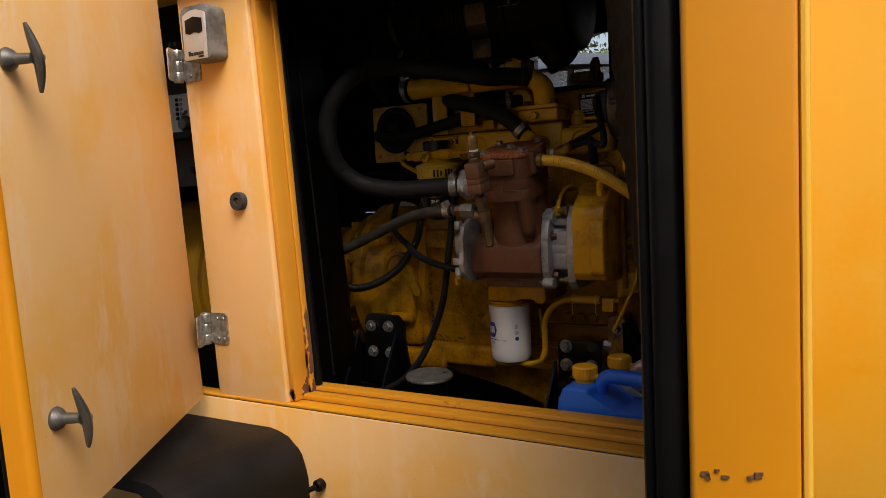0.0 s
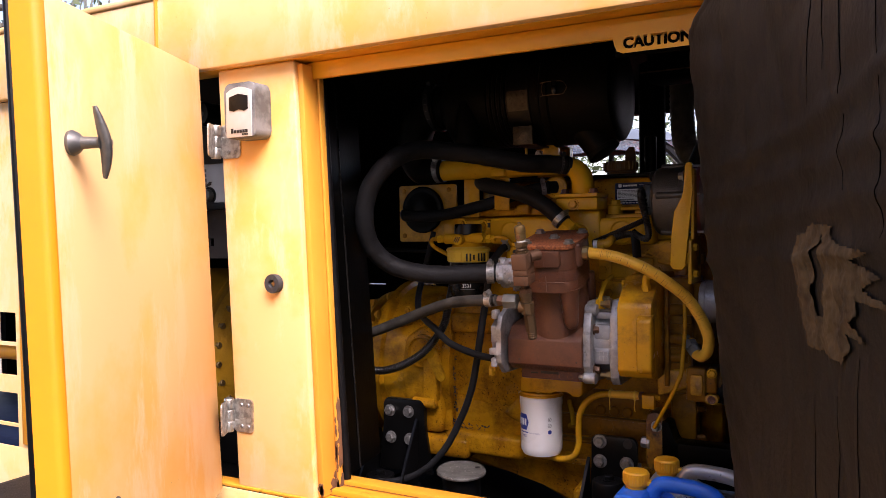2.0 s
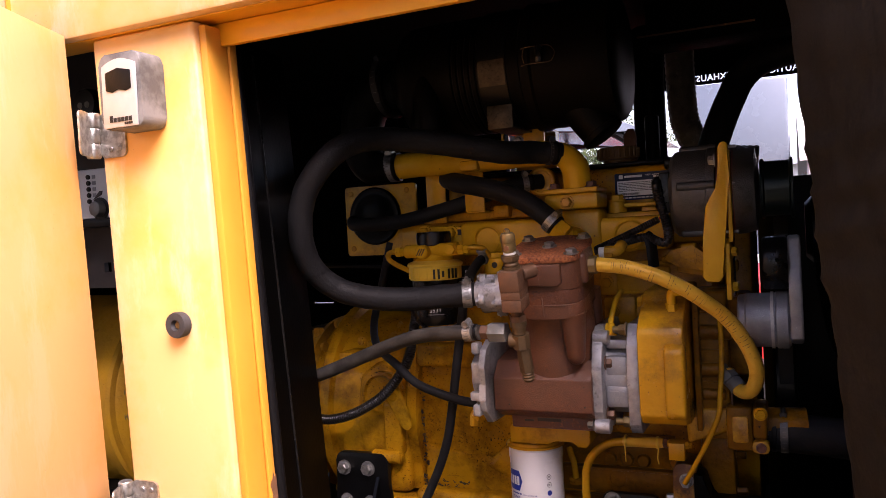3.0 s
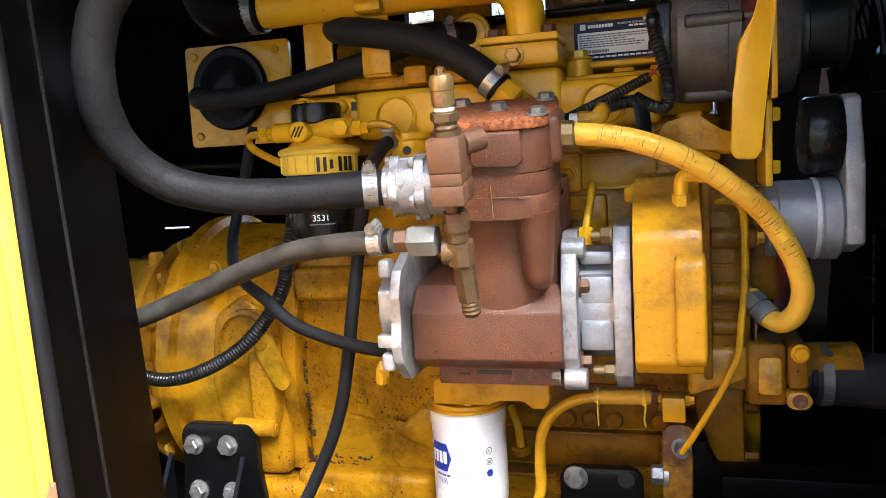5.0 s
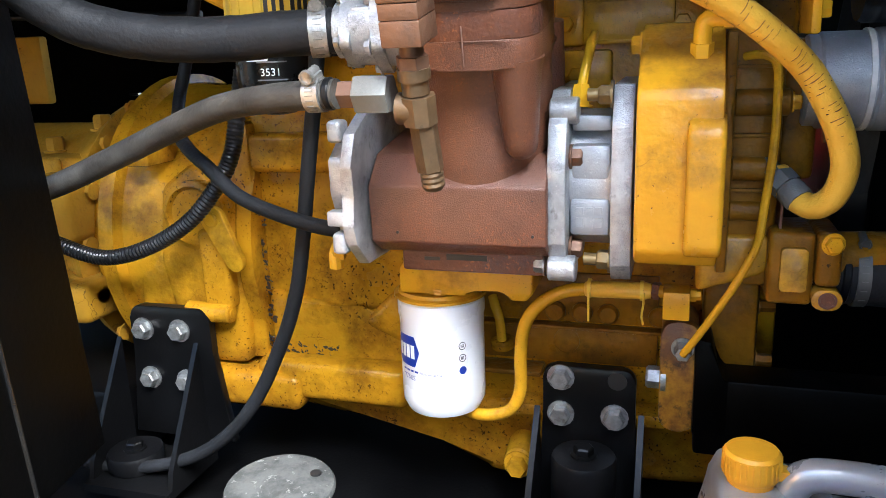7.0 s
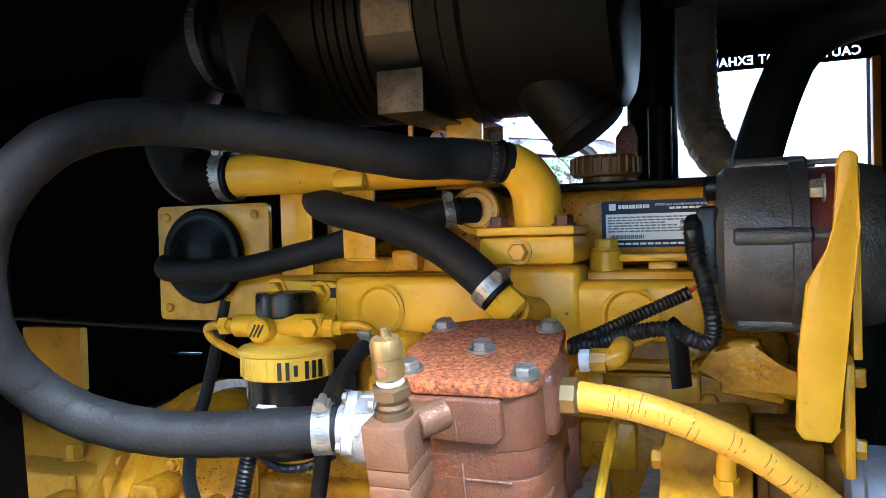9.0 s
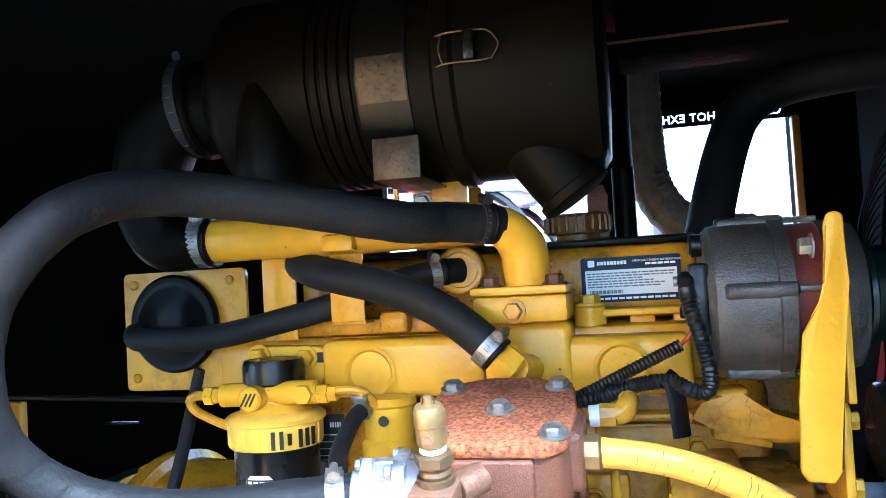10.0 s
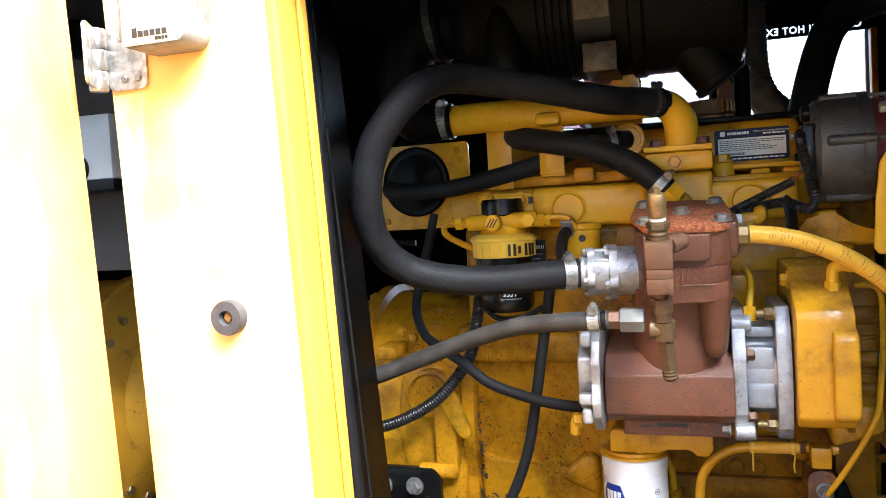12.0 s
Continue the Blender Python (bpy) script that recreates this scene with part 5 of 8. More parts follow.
part("feed_line", tube(B(), [(0.4147, 0.337, 1.278), (0.4165, 0.340, 1.290), (0.4185, 0.348, 1.303), (0.419, 0.368, 1.315), (0.416, 0.42, 1.322)], 0.0040, seg=12), ENGINE_CLEAN, eng)
# fixing lug and starter bolt low down
bm = B()
prism(bm, rounded(0.482, 0.517, 0.948, 1.06, 0.014, 5), "xz", 0.412, 0.47, 0.004)
part("mount_lug", bm, mat("rust_stained_yellow_enamel", (0.30, 0.15, 0.012), (0.10, 0.035, 0.010), 0.4, scale=30, mix=(0.42, 0.58), bump=0.2, stain=(0.02, 0.010, 0.005), stain_scale=40, stain_at=(0.52, 0.62)), eng, "yellow casting lug with rust stains")
part("lug_stud", hexbolt(B(), (0.502, 0.4115, 1.035), (0, -1, 0), 0.008, 0.016), ZINC, eng)
bm = B()
lathe(bm, [(0.011, 0), (0.011, 0.012), (0.009, 0.014), (0, 0.014)], (0.483, 0.424, 0.998), (-1, 0, 0), 6)
rod(bm, (0.488, 0.424, 0.998), (0.483, 0.424, 0.998), 0.015)
part("lug_bolt", bm, ZINC, eng)
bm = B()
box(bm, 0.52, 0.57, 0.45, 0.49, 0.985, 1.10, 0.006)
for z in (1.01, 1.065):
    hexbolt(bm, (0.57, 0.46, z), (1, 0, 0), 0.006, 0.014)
part("front_cover", bm, ENGINE_GRIMY_DIM, eng)
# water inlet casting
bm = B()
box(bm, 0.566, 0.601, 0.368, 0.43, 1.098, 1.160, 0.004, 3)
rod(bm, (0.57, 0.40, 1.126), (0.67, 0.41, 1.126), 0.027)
wi = part("water_inlet", bm, ENGINE_GRIMY_DIM, eng)
part("inlet_pad", prism(B(), rounded(0.5745, 0.5955, 1.111, 1.148, 0.004, 4), "xz", 0.3615, 0.370, 0.002), ENGINE_STAINED, wi)
part("inlet_flange", box(B(), 0.6015, 0.6205, 0.362, 0.43, 1.116, 1.160, 0.005, 3), ENGINE_GRIMY_DIM, wi)
part("inlet_bolt", hexbolt(B(), (0.612, 0.362, 1.153), (0.2, -1, 0), 0.007, 0.006), ENGINE, wi)
part("inlet_ear", prism(B(), rounded(0.5995, 0.6225, 1.0975, 1.1145, 0.0075, 5), "xz", 0.360, 0.40, 0.002), ENGINE_STAINED, wi)
part("ear_hole", lathe(B(), [(0.0040, 0), (0.0072, 0.0008), (0.0055, 0.0008), (0.0040, -0.004), (0, -0.004)], (0.6115, 0.3598, 1.106), (0, -1, 0), 20), RUST_DARK, wi)
# coolant outlet elbow, intake pipe and straps
bm = B()
tube(bm, [(0.345, 0.462, 1.480), (0.345, 0.461, 1.500), (0.343, 0.456, 1.524), (0.330, 0.444, 1.542), (0.308, 0.428, 1.550), (0.29, 0.415, 1.552)], lambda t: 0.0225 - 0.0060 * min(1, max(0, t - 0.40) * 2.2), seg=24, sub=8)
part("outlet_elbow", bm, ENGINE_CLEAN, eng)
bm = B()
tube(bm, [(0.014, 0.457, 1.551), (0.09, 0.453, 1.5515), (0.17, 0.453, 1.5490), (0.25, 0.456, 1.5485), (0.33, 0.462, 1.5480)], lambda t: 0.0225 - 0.0055 * max(0.0, t - 0.35) / 0.65, seg=24)
pi = part("intake_pipe", bm, ENGINE_CLEAN, eng)
part("pipe_lug", box(B(), 0.150, 0.185, 0.425, 0.45, 1.530, 1.548, 0.006), ENGINE_CLEAN, pi)
bm = B()
box(bm, 0.070, 0.107, 0.462, 0.466, 1.445, 1.54, 0.001)
part("pipe_strap", bm, ENGINE, eng)
bm = B()
box(bm, 0.150, 0.185, 0.448, 0.452, 1.462, 1.535, 0.001)
box(bm, 0.150, 0.185, 0.452, 0.50, 1.459, 1.463, 0.001)
part("pipe_strap", bm, ENGINE, eng)
port = part("breather_port", lathe(B(), [(0.0175, -0.03), (0.0245, -0.03), (0.0245, 0.004), (0.0225, 0.006), (0.0185, 0.006), (0.0175, 0.004)], (0.270, 0.508, 1.507), (0.1, -1, 0), 32), ENGINE_CLEAN, eng)
part("port_seal", lathe(B(), [(0.0, -0.006), (0.0174, -0.006), (0.0174, 0.001), (0.0150, 0.003), (0.0, 0.003)], (0.270, 0.508, 1.507), (0.1, -1, 0), 28), PLASTIC, port)
# left-hand small castings on the head
bm = B()
box(bm, 0.05, 0.30, 0.475, 0.51, 1.446, 1.463, 0.005)
box(bm, 0.195, 0.225, 0.46, 0.50, 1.448, 1.470, 0.005)
part("head_casting", bm, ENGINE_DIRTY, eng)

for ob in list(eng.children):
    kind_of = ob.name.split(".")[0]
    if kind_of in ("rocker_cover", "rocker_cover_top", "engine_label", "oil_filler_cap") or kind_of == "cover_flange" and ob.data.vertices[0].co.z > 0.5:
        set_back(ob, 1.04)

# ---- generator end beside the engine ----
gen = thing("generator_end", (-0.40, 0.64, 0.80), "dusty yellow cast generator housing bolted to the engine", "generator")
bm = B()
lathe(bm, [(0.05, -0.62), (0.135, -0.61), (0.146, -0.58), (0.146, -0.30), (0.152, -0.27), (0.178, -0.235), (0.182, -0.222), (0.160, -0.216)], (0.0, 0.640, 1.080), (1, 0, 0), 48)
part("frame_casting", bm, GEN_CAST, gen)
for x0, x1, y0, z0, z1 in ((-0.44, -0.26, 0.490, 1.155, 1.196), (-0.245, -0.20, 0.430, 1.10, 1.17), (-0.33, -0.19, 0.425, 1.00, 1.05), (-0.42, -0.35, 0.425, 1.06, 1.13), (-0.28, -0.255, 0.428, 1.075, 1.18)):
    part("cast_boss", box(B(), x0, x1, y0, 0.50, z0, z1, 0.011, 3), GEN_CAST, gen)
part("terminal_shelf", box(B(), -0.46, -0.21, 0.500, 0.62, 1.150, 1.1955, 0.008, 3), GEN_CAST, gen)
part("cast_plug", rod(B(), (-0.30, 0.445, 1.15), (-0.30, 0.425, 1.15), 0.018, bev=0.004), GEN_CAST, gen)
for k in range(9):
    a = radians(95 + 20 * k)
    part("rim_bolt", hexbolt(B(), (-0.19, 0.640 + 0.190 * math.cos(a), 1.080 + 0.190 * math.sin(a)), (-1, 0, 0), 0.008, 0.008), GEN_CAST, gen)
for x in (-0.235, -0.317):
    part("bolt", hexbolt(B(), (x, 0.552, 1.196 if x < -0.3 else 1.225), (0, 0, 1), 0.012, 0.018), GEN_CAST, gen)
part("stator_frame", lathe(B(), [(0.05, -1.25), (0.215, -1.24), (0.230, -1.21), (0.230, -0.715), (0.242, -0.710), (0.242, -0.684), (0.236, -0.678), (0.222, -0.677), (0.214, -0.668), (0.150, -0.640), (0.13, -0.60)], (0.0, 0.640, 1.085), (1, 0, 0), 64), GEN_CAST, gen)
for k in range(12):
    a = radians(110 + 15 * k)
    part("frame_bolt", hexbolt(B(), (-0.667, 0.640 + 0.198 * math.cos(a), 1.085 + 0.198 * math.sin(a)), (1, 0, 0), 0.009, 0.009), BRASS, gen)
bm = B()
box(bm, -1.20, -0.18, 0.45, 0.83, 0.80, 0.90, 0.01)
part("foot", bm, BLACK_PAINT, gen)


# ---- engine mounts ----
def arch(x0, x1, x2, x3, z0, z1, z2, r):
    """A bracket plate's outline: splayed feet from x0 and x3, shoulders at x1 and x2, the two upper corners rounded."""
    corner = [radians(a) for a in range(0, 91, 15)]
    return [(x0, z0), (x1, z1)] + [(x1 + r - r * math.cos(a), z2 - r + r * math.sin(a)) for a in corner] + [(x2 - r + r * math.sin(a), z2 - r + r * math.cos(a)) for a in corner] + [(x2, z1), (x3, z0)]


def mount(poly, bolts, holes, x0, x1, disc, label, lowz, fin=0.955):
    m = thing("engine_mount", (disc[0], disc[1], lowz), label, "engine mount", "engine mounts")
    part("plate", prism(B(), poly, "xz", 0.425, 0.436, 0.002), BLACK_PAINT, m)
    for x in (x0, x1):
        bm = B()
        prism(bm, [(0.4245, fin), (0.4245, lowz), (0.345, lowz), (0.35, lowz + 0.02)], "yz", x - 0.003, x + 0.003)
        part("gusset", bm, BLACK_PAINT, m)
    part("foot", box(B(), x0 - 0.003, x1 + 0.003, 0.335, 0.436, lowz - 0.01, lowz), BLACK_PAINT, m)
    for x, z in bolts:
        part("bolt", hexbolt(B(), (x, 0.425, z), (0, -1, 0), 0.0105, 0.010), ZINC, m)
    # A flat black disc stands in for the shade inside each hole.
    for x, z in holes:
        part("hole", rod(B(), (x, 0.4248, z), (x, 0.4242, z), 0.0095, seg=20), BLACK_INK, m)
    x, y, z, r, h = disc
    bm = B()
    lathe(bm, [(r * 0.92, 0), (r, 0.004), (r, h - 0.004), (r * 0.94, h), (r * 0.3, h), (r * 0.3, h + 0.001), (0, h + 0.001)], (x, y, z - h), (0, 0, 1), 36)
    part("isolator", bm, GASKET, m, "dusty black rubber isolator")
    part("isolator_nut", hexbolt(B(), (x, y, z), (0, 0, 1), 0.010, 0.008), BLACK_PAINT, m)
    return m


rear_mount = mount(arch(-0.150, -0.136, -0.027, -0.010, 0.86, 0.97, 1.027, 0.016),
      [(-0.118, 0.998), (-0.068, 0.999), (-0.116, 0.936), (-0.066, 0.936)], [], -0.155, -0.048, (-0.122, 0.385, 0.860, 0.033, 0.022),
      "black steel engine mount bracket with four bolts", 0.838, 0.985)
rear_mount.location += Vector((0.007, 0.0, 0.006))
mount(arch(0.362, 0.368, 0.460, 0.464, 0.84, 0.96, 1.001, 0.013),
      [(0.386, 0.989), (0.386, 0.949), (0.440, 0.950)], [(0.442, 0.989)], 0.362, 0.466, (0.414, 0.388, 0.925, 0.032, 0.05),
      "black steel engine mount bracket with three bolts", 0.842)
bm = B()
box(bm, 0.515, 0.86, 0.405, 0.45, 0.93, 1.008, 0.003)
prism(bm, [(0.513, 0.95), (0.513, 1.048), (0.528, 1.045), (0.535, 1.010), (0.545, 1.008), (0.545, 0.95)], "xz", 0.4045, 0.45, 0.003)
# Painted beam in the blacker lining colour, as little light reaches it.
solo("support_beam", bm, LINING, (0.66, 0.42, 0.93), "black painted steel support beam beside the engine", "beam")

# ---- air compressor ----
com = thing("air_compressor", (0.335, 0.335, 1.13), "rust-brown cast-iron air compressor with aluminium end plates", "compressor")
bm = B()
prism(bm, [(0.293, 1.159), (0.291, 1.207), (0.315, 1.231), (0.400, 1.246), (0.430, 1.230), (0.430, 1.150), (0.400, 1.140), (0.314, 1.146)], "yz", 0.2445, 0.3940, 0.0025, 3)
part("crankcase", bm, RUSTY, com)
bm = B()
box(bm, 0.262, 0.388, 0.318, 0.420, 1.1270, 1.1475, 0.003, 2)
foot = part("foot_flange", bm, RUST_DARK, com)
# Slots are black patches in place of shaded recesses.
part("foot_slot", box(B(), 0.303, 0.339, 0.3172, 0.3186, 1.1385, 1.1435), BLACK_INK, foot)
part("foot_slot", box(B(), 0.283, 0.297, 0.3172, 0.3186, 1.1375, 1.1405), BLACK_INK, foot)
# Tapped holes as black dots, their inner shade put into the colour.
for x in (0.269, 0.383):
    for z in (1.198, 1.168):
        part("tapped_hole", rod(B(), (x, 0.2914, z), (x, 0.2935, z), 0.0013, seg=10), BLACK_INK, com)
bm = B()
lathe(bm, [(0.0590, -0.045), (0.0590, -0.016), (0.0580, -0.004), (0.0560, 0.008), (0.0555, 0.018), (0.0555, 0.060), (0.057, 0.068), (0.060, 0.075)], (0.3355, 0.317, 1.236), (0, 0, 1), 56)
lathe(bm, [(0.0, -0.004), (0.007, -0.002), (0.0115, 0.003), (0.0135, 0.010), (0.0165, 0.045), (0.0185, 0.066), (0.021, 0.076)], (0.3745, 0.2645, 1.236), (0, 0, 1), 24)
tube(bm, [(0.385, 0.352, 1.236), (0.385, 0.352, 1.32)], 0.012, seg=14)
part("cylinder", bm, RUSTY, com)
bm = B()
oct_ = [(0.296, 0.252), (0.310, 0.240), (0.376, 0.240), (0.393, 0.256), (0.395, 0.30), (0.390, 0.372), (0.376, 0.386), (0.304, 0.386), (0.290, 0.372), (0.288, 0.30)]
oct_ = [(x, 0.25 + (y - 0.25) * 0.87) for x, y in oct_]
for _ in range(2):  # round the corners
    oct_ = [(a[0] * (1 - k) + b[0] * k, a[1] * (1 - k) + b[1] * k) for a, b in zip(oct_, oct_[1:] + oct_[:1]) for k in (0.22, 0.78)]
prism(bm, oct_, "xy", 1.308, 1.3290, 0.0012, 2)
hd = part("cylinder_head", bm, RUSTY, com)
bm = B()
prism(bm, [(x, y + 0.0006) for x, y in oct_], "xy", 1.3291, 1.3497, 0.0008, 2)
part("valve_plate", bm, RUST_DARK, com)
bm = B()
prism(bm, [(x + 0.0015 * (x - 0.34) / 0.05, y) for x, y in oct_], "xy", 1.3499, 1.389, 0.0012, 2)
prism(bm, [(0.300, 1.364), (0.306, 1.358), (0.366, 1.3565), (0.372, 1.362), (0.372, 1.3885), (0.300, 1.3885)], "xz", 0.2360, 0.26, 0.0022, 3)
prism(bm, [(0.380, 1.352), (0.403, 1.352), (0.403, 1.396), (0.380, 1.396)], "xz", 0.262, 0.31, 0.006, 3)
part("valve_head", bm, RUSTY, com)
bm = B()
prism(bm, [(0.300, 0.247), (0.312, 0.238), (0.380, 0.238), (0.394, 0.250), (0.398, 0.30), (0.393, 0.350), (0.380, 0.363), (0.356, 0.373), (0.322, 0.373), (0.300, 0.363), (0.286, 0.350), (0.283, 0.30)], "xy", 1.389, 1.3985, 0.003, 2)
part("head_cover", bm, RUSTY_TOP, com, "heavily rusted iron cover plate")
for x, y in ((0.385, 0.256), (0.302, 0.258), (0.297, 0.345), (0.381, 0.347), (0.342, 0.300)):
    part("bolt", hexbolt(B(), (x, y, 1.3985), (0, 0, 1), 0.0080, 0.0055), ZINC, com)
bm = B()
for z in (1.3668, 1.327):
    box(bm, 0.3405, 0.3410, 0.2356 if z > 1.35 else 0.2396, 0.242, z - (0.008 if z > 1.35 else 0.016), z + 0.013)
for k in range(9):
    box(bm, 0.343 + 0.0036 * k, 0.3458 + 0.0036 * k, 0.2396, 0.2412, 1.3288, 1.3293)
part("casting_line", bm, CHALK, com)
# left end plate with lobes
bm = B()
prism(bm, [(0.262, 1.152), (0.256, 1.170), (0.262, 1.195), (0.258, 1.222), (0.270, 1.250), (0.300, 1.266), (0.38, 1.266), (0.405, 1.24), (0.405, 1.15), (0.36, 1.125), (0.285, 1.128)], "yz", 0.2350, 0.2452, 0.0015, 2)
part("end_plate", bm, ALU, com, "cast aluminium end plate")
bm = B()
prism(bm, [(0.275, 1.196), (0.275, 1.226), (0.30, 1.245), (0.37, 1.245), (0.39, 1.20), (0.36, 1.15), (0.29, 1.155)], "yz", 0.217, 0.2349, 0.003, 2)
part("end_cover", bm, ALU, com)
for y, z in ((0.270, 1.152), (0.274, 1.252), (0.38, 1.25)):
    part("lobe", box(B(), 0.222, 0.2349, y - 0.008, y + 0.010, z - 0.010, z + 0.010, 0.004, 3), ALU, com)
part("web", box(B(), 0.219, 0.2349, 0.262, 0.2748, 1.168, 1.182, 0.002), ALU, com)
bm = B()
tube(bm, [(0.222, 0.268, 1.150), (0.218, 0.262, 1.146), (0.217, 0.262, 1.132)], 0.0062, seg=10)
lathe(bm, [(0.009, 0), (0.009, 0.008), (0.006, 0.010), (0, 0.010)], (0.224, 0.264, 1.147), (-1, -0.3, 0), 6)
part("drain_cock", bm, ENGINE, com)
# right flange, adapter and second flange
bm = B()
prism(bm, [(0.262, 1.165), (0.262, 1.225), (0.270, 1.262), (0.292, 1.288), (0.385, 1.290), (0.41, 1.25), (0.41, 1.15), (0.38, 1.125), (0.282, 1.132)], "yz", 0.399, 0.413, 0.0015, 2)
for y, z, r in ((0.272, 1.142, 0.013), (0.284, 1.272, 0.013)):
    rod(bm, (0.399, y, z), (0.420, y, z), r - 0.002, bev=0.0012, seg=18)
part("flange", bm, ALU, com, "silver cast aluminium flange")
bm = B()
lathe(bm, [(0.062, 0.0), (0.060, 0.003), (0.060, 0.028), (0.062, 0.032)], (0.413, 0.341, 1.208), (1, 0, 0), 48)
part("adapter", bm, ALU_GREY, com, "grey cast aluminium adapter")
for y0, y1, z0, z1 in ((0.279, 0.31, 1.168, 1.200), (0.281, 0.31, 1.214, 1.244), (0.288, 0.33, 1.254, 1.268)):
    part("adapter_boss", box(B(), 0.4135, 0.444, y0, y1, z0, z1, 0.004, 2), ALU_GREY, com)
for a, b in ((1.187, 1.193), (1.176, 1.184)):
    for k in range(3):
        part("cast_mark", box(B(), 0.419 + 0.007 * k, 0.4245 + 0.007 * k, 0.2778, 0.2795, a, b), ALU_GREY, com)
bm = B()
prism(bm, [(0.274, 1.145), (0.268, 1.20), (0.274, 1.262), (0.290, 1.292), (0.39, 1.292), (0.415, 1.25), (0.415, 1.15), (0.385, 1.130), (0.285, 1.130)], "yz", 0.4445, 0.460, 0.0015, 2)
part("flange", bm, ALU, com, "silver cast aluminium flange")
for at in ((0.4135, 0.285, 1.234), (0.4135, 0.285, 1.156)):
    part("bolt", hexbolt(B(), at, (1, 0, 0), 0.008, 0.008), BRONZE, com)
for at in ((0.426, 0.285, 1.284), (0.424, 0.288, 1.146)):
    bm = B()
    hexbolt(bm, (0.4445, at[1], at[2]), (-1, 0, 0), 0.0085, 0.009)
    rod(bm, at, (0.4445, at[1], at[2]), 0.0052)
    part("stud", bm, BRASS, com)
part("feed_nut", hexbolt(B(), (0.4145, 0.336, 1.266), (0.05, 0.1, 1), 0.0078, 0.016), ENGINE_CLEAN, com)
part("foot_bolt", hexbolt(B(), (0.395, 0.283, 1.140), (-1, 0, 0), 0.007, 0.008), ZINC, com)
# aluminium inlet housing on the head
IN, AX = Vector((0.2205, 0.311, 1.3325)), Vector((1.0, 0.12, 0.0)).normalized()


def cast(bm, r, lobe, n, turn, u0, u1, bev=0.0012):
    """A slice of the housing across its axis, its outline swelling round n screws."""
    poly = []
    for k in range(60):
        a = 2 * math.pi * k / 60
        q = r + lobe * max(0.0, math.cos(n * (a - radians(turn)))) ** 1.5
        poly.append((q * math.cos(a), q * math.sin(a)))
    return prism(bm, poly, "yz", u0, u1, bev, 2)


def housed(bm):
    bmesh.ops.transform(bm, matrix=Matrix.Translation(IN) @ Matrix.Rotation(math.atan2(AX.y, AX.x), 4, "Z"), verts=bm.verts)
    return bm


bm = B()
lathe(bm, [(0.0190, -0.002), (0.0222, 0.0), (0.0222, 0.008)], (0, 0, 0), (1, 0, 0), 40)
cast(bm, 0.0270, 0.0055, 4, 20, 0.0075, 0.0165)
cast(bm, 0.0285, 0.0, 4, 20, 0.0160, 0.0330)
cast(bm, 0.0310, 0.0050, 5, 62, 0.0335, 0.0440, 0.0016)
cast(bm, 0.0300, 0.0015, 3, 62, 0.0440, 0.0720)
inl = part("inlet_housing", housed(bm), ALU, com, "cast aluminium inlet housing")
for y, z, h, w in ((-0.021, 0.012, 0.010, 0.008), (-0.019, -0.016, 0.007, 0.006), (-0.006, 0.0255, 0.006, 0.010), (-0.0225, -0.001, 0.007, 0.005)):
    part("inlet_rib", housed(box(B(), 0.0165, 0.0340, y - w / 2, y + w / 2 + 0.006, z - h / 2, z + h / 2, 0.0016)), ALU, inl)
for a in (110, 200, 290):
    c = Vector((0.0075, 0.0272 * math.cos(radians(a)), 0.0272 * math.sin(radians(a))))
    part("inlet_bolt", housed(hexbolt(B(), c, (-1, 0, 0), 0.0046, 0.0042)), ZINC, inl)
for a in (62, 134, 206, 278):
    c = Vector((0.0335, 0.0312 * math.cos(radians(a)), 0.0312 * math.sin(radians(a))))
    part("inlet_bolt", housed(hexbolt(B(), c, (-1, 0, 0), 0.0048, 0.0045)), ALU_GREY, inl)
# bronze valve block with brass relief valve, tee and drain stem
bm = B()
box(bm, 0.294, 0.322, 0.196, 0.234, 1.347, 1.375, 0.0012)
rod(bm, (0.318, 0.222, 1.3655), (0.331, 0.239, 1.3665), 0.010, bev=0.001)
vb = part("valve_block", bm, BRONZE, com, "tarnished bronze valve block")
bm = B()
lathe(bm, [(0.012, 0), (0.012, 0.004), (0.0095, 0.004), (0.0105, 0.0065), (0.0095, 0.009), (0.0105, 0.0115), (0.0095, 0.014)], (0.308, 0.215, 1.375), (0, 0, 1), 18)
lathe(bm, [(0.0125, 0), (0.0125, 0.006), (0.010, 0.007)], (0.308, 0.215, 1.3875), (0, 0, 1), 6)
part("valve_base", bm, BRASS_DARK, vb)
part("block_neck", box(B(), 0.2945, 0.3215, 0.1966, 0.2336, 1.3363, 1.3467, 0.0006), BRONZE, vb)
part("block_foot", box(B(), 0.2942, 0.3218, 0.1962, 0.2338, 1.319, 1.336, 0.0012), BRONZE, vb)
part("thread_tape", rod(B(), (0.308, 0.215, 1.394), (0.308, 0.215, 1.3985), 0.0085, bev=0.0015), TEFLON, vb)
bm = B()
lathe(bm, [(0.0075, 0), (0.0095, 0.0015), (0.0095, 0.0135), (0.010, 0.014), (0.010, 0.0215), (0.0082, 0.0255), (0.004, 0.026), (0.0026, 0.0265), (0.0026, 0.031), (0, 0.0315)], (0.308, 0.215, 1.3985), (0, 0, 1), 18)
rv = part("relief_valve", bm, BRASS, vb, "brass pressure relief valve")
part("valve_window", rod(B(), (0.308, 0.2062, 1.4055), (0.308, 0.2047, 1.4055), 0.0034, seg=14), RUST, rv)
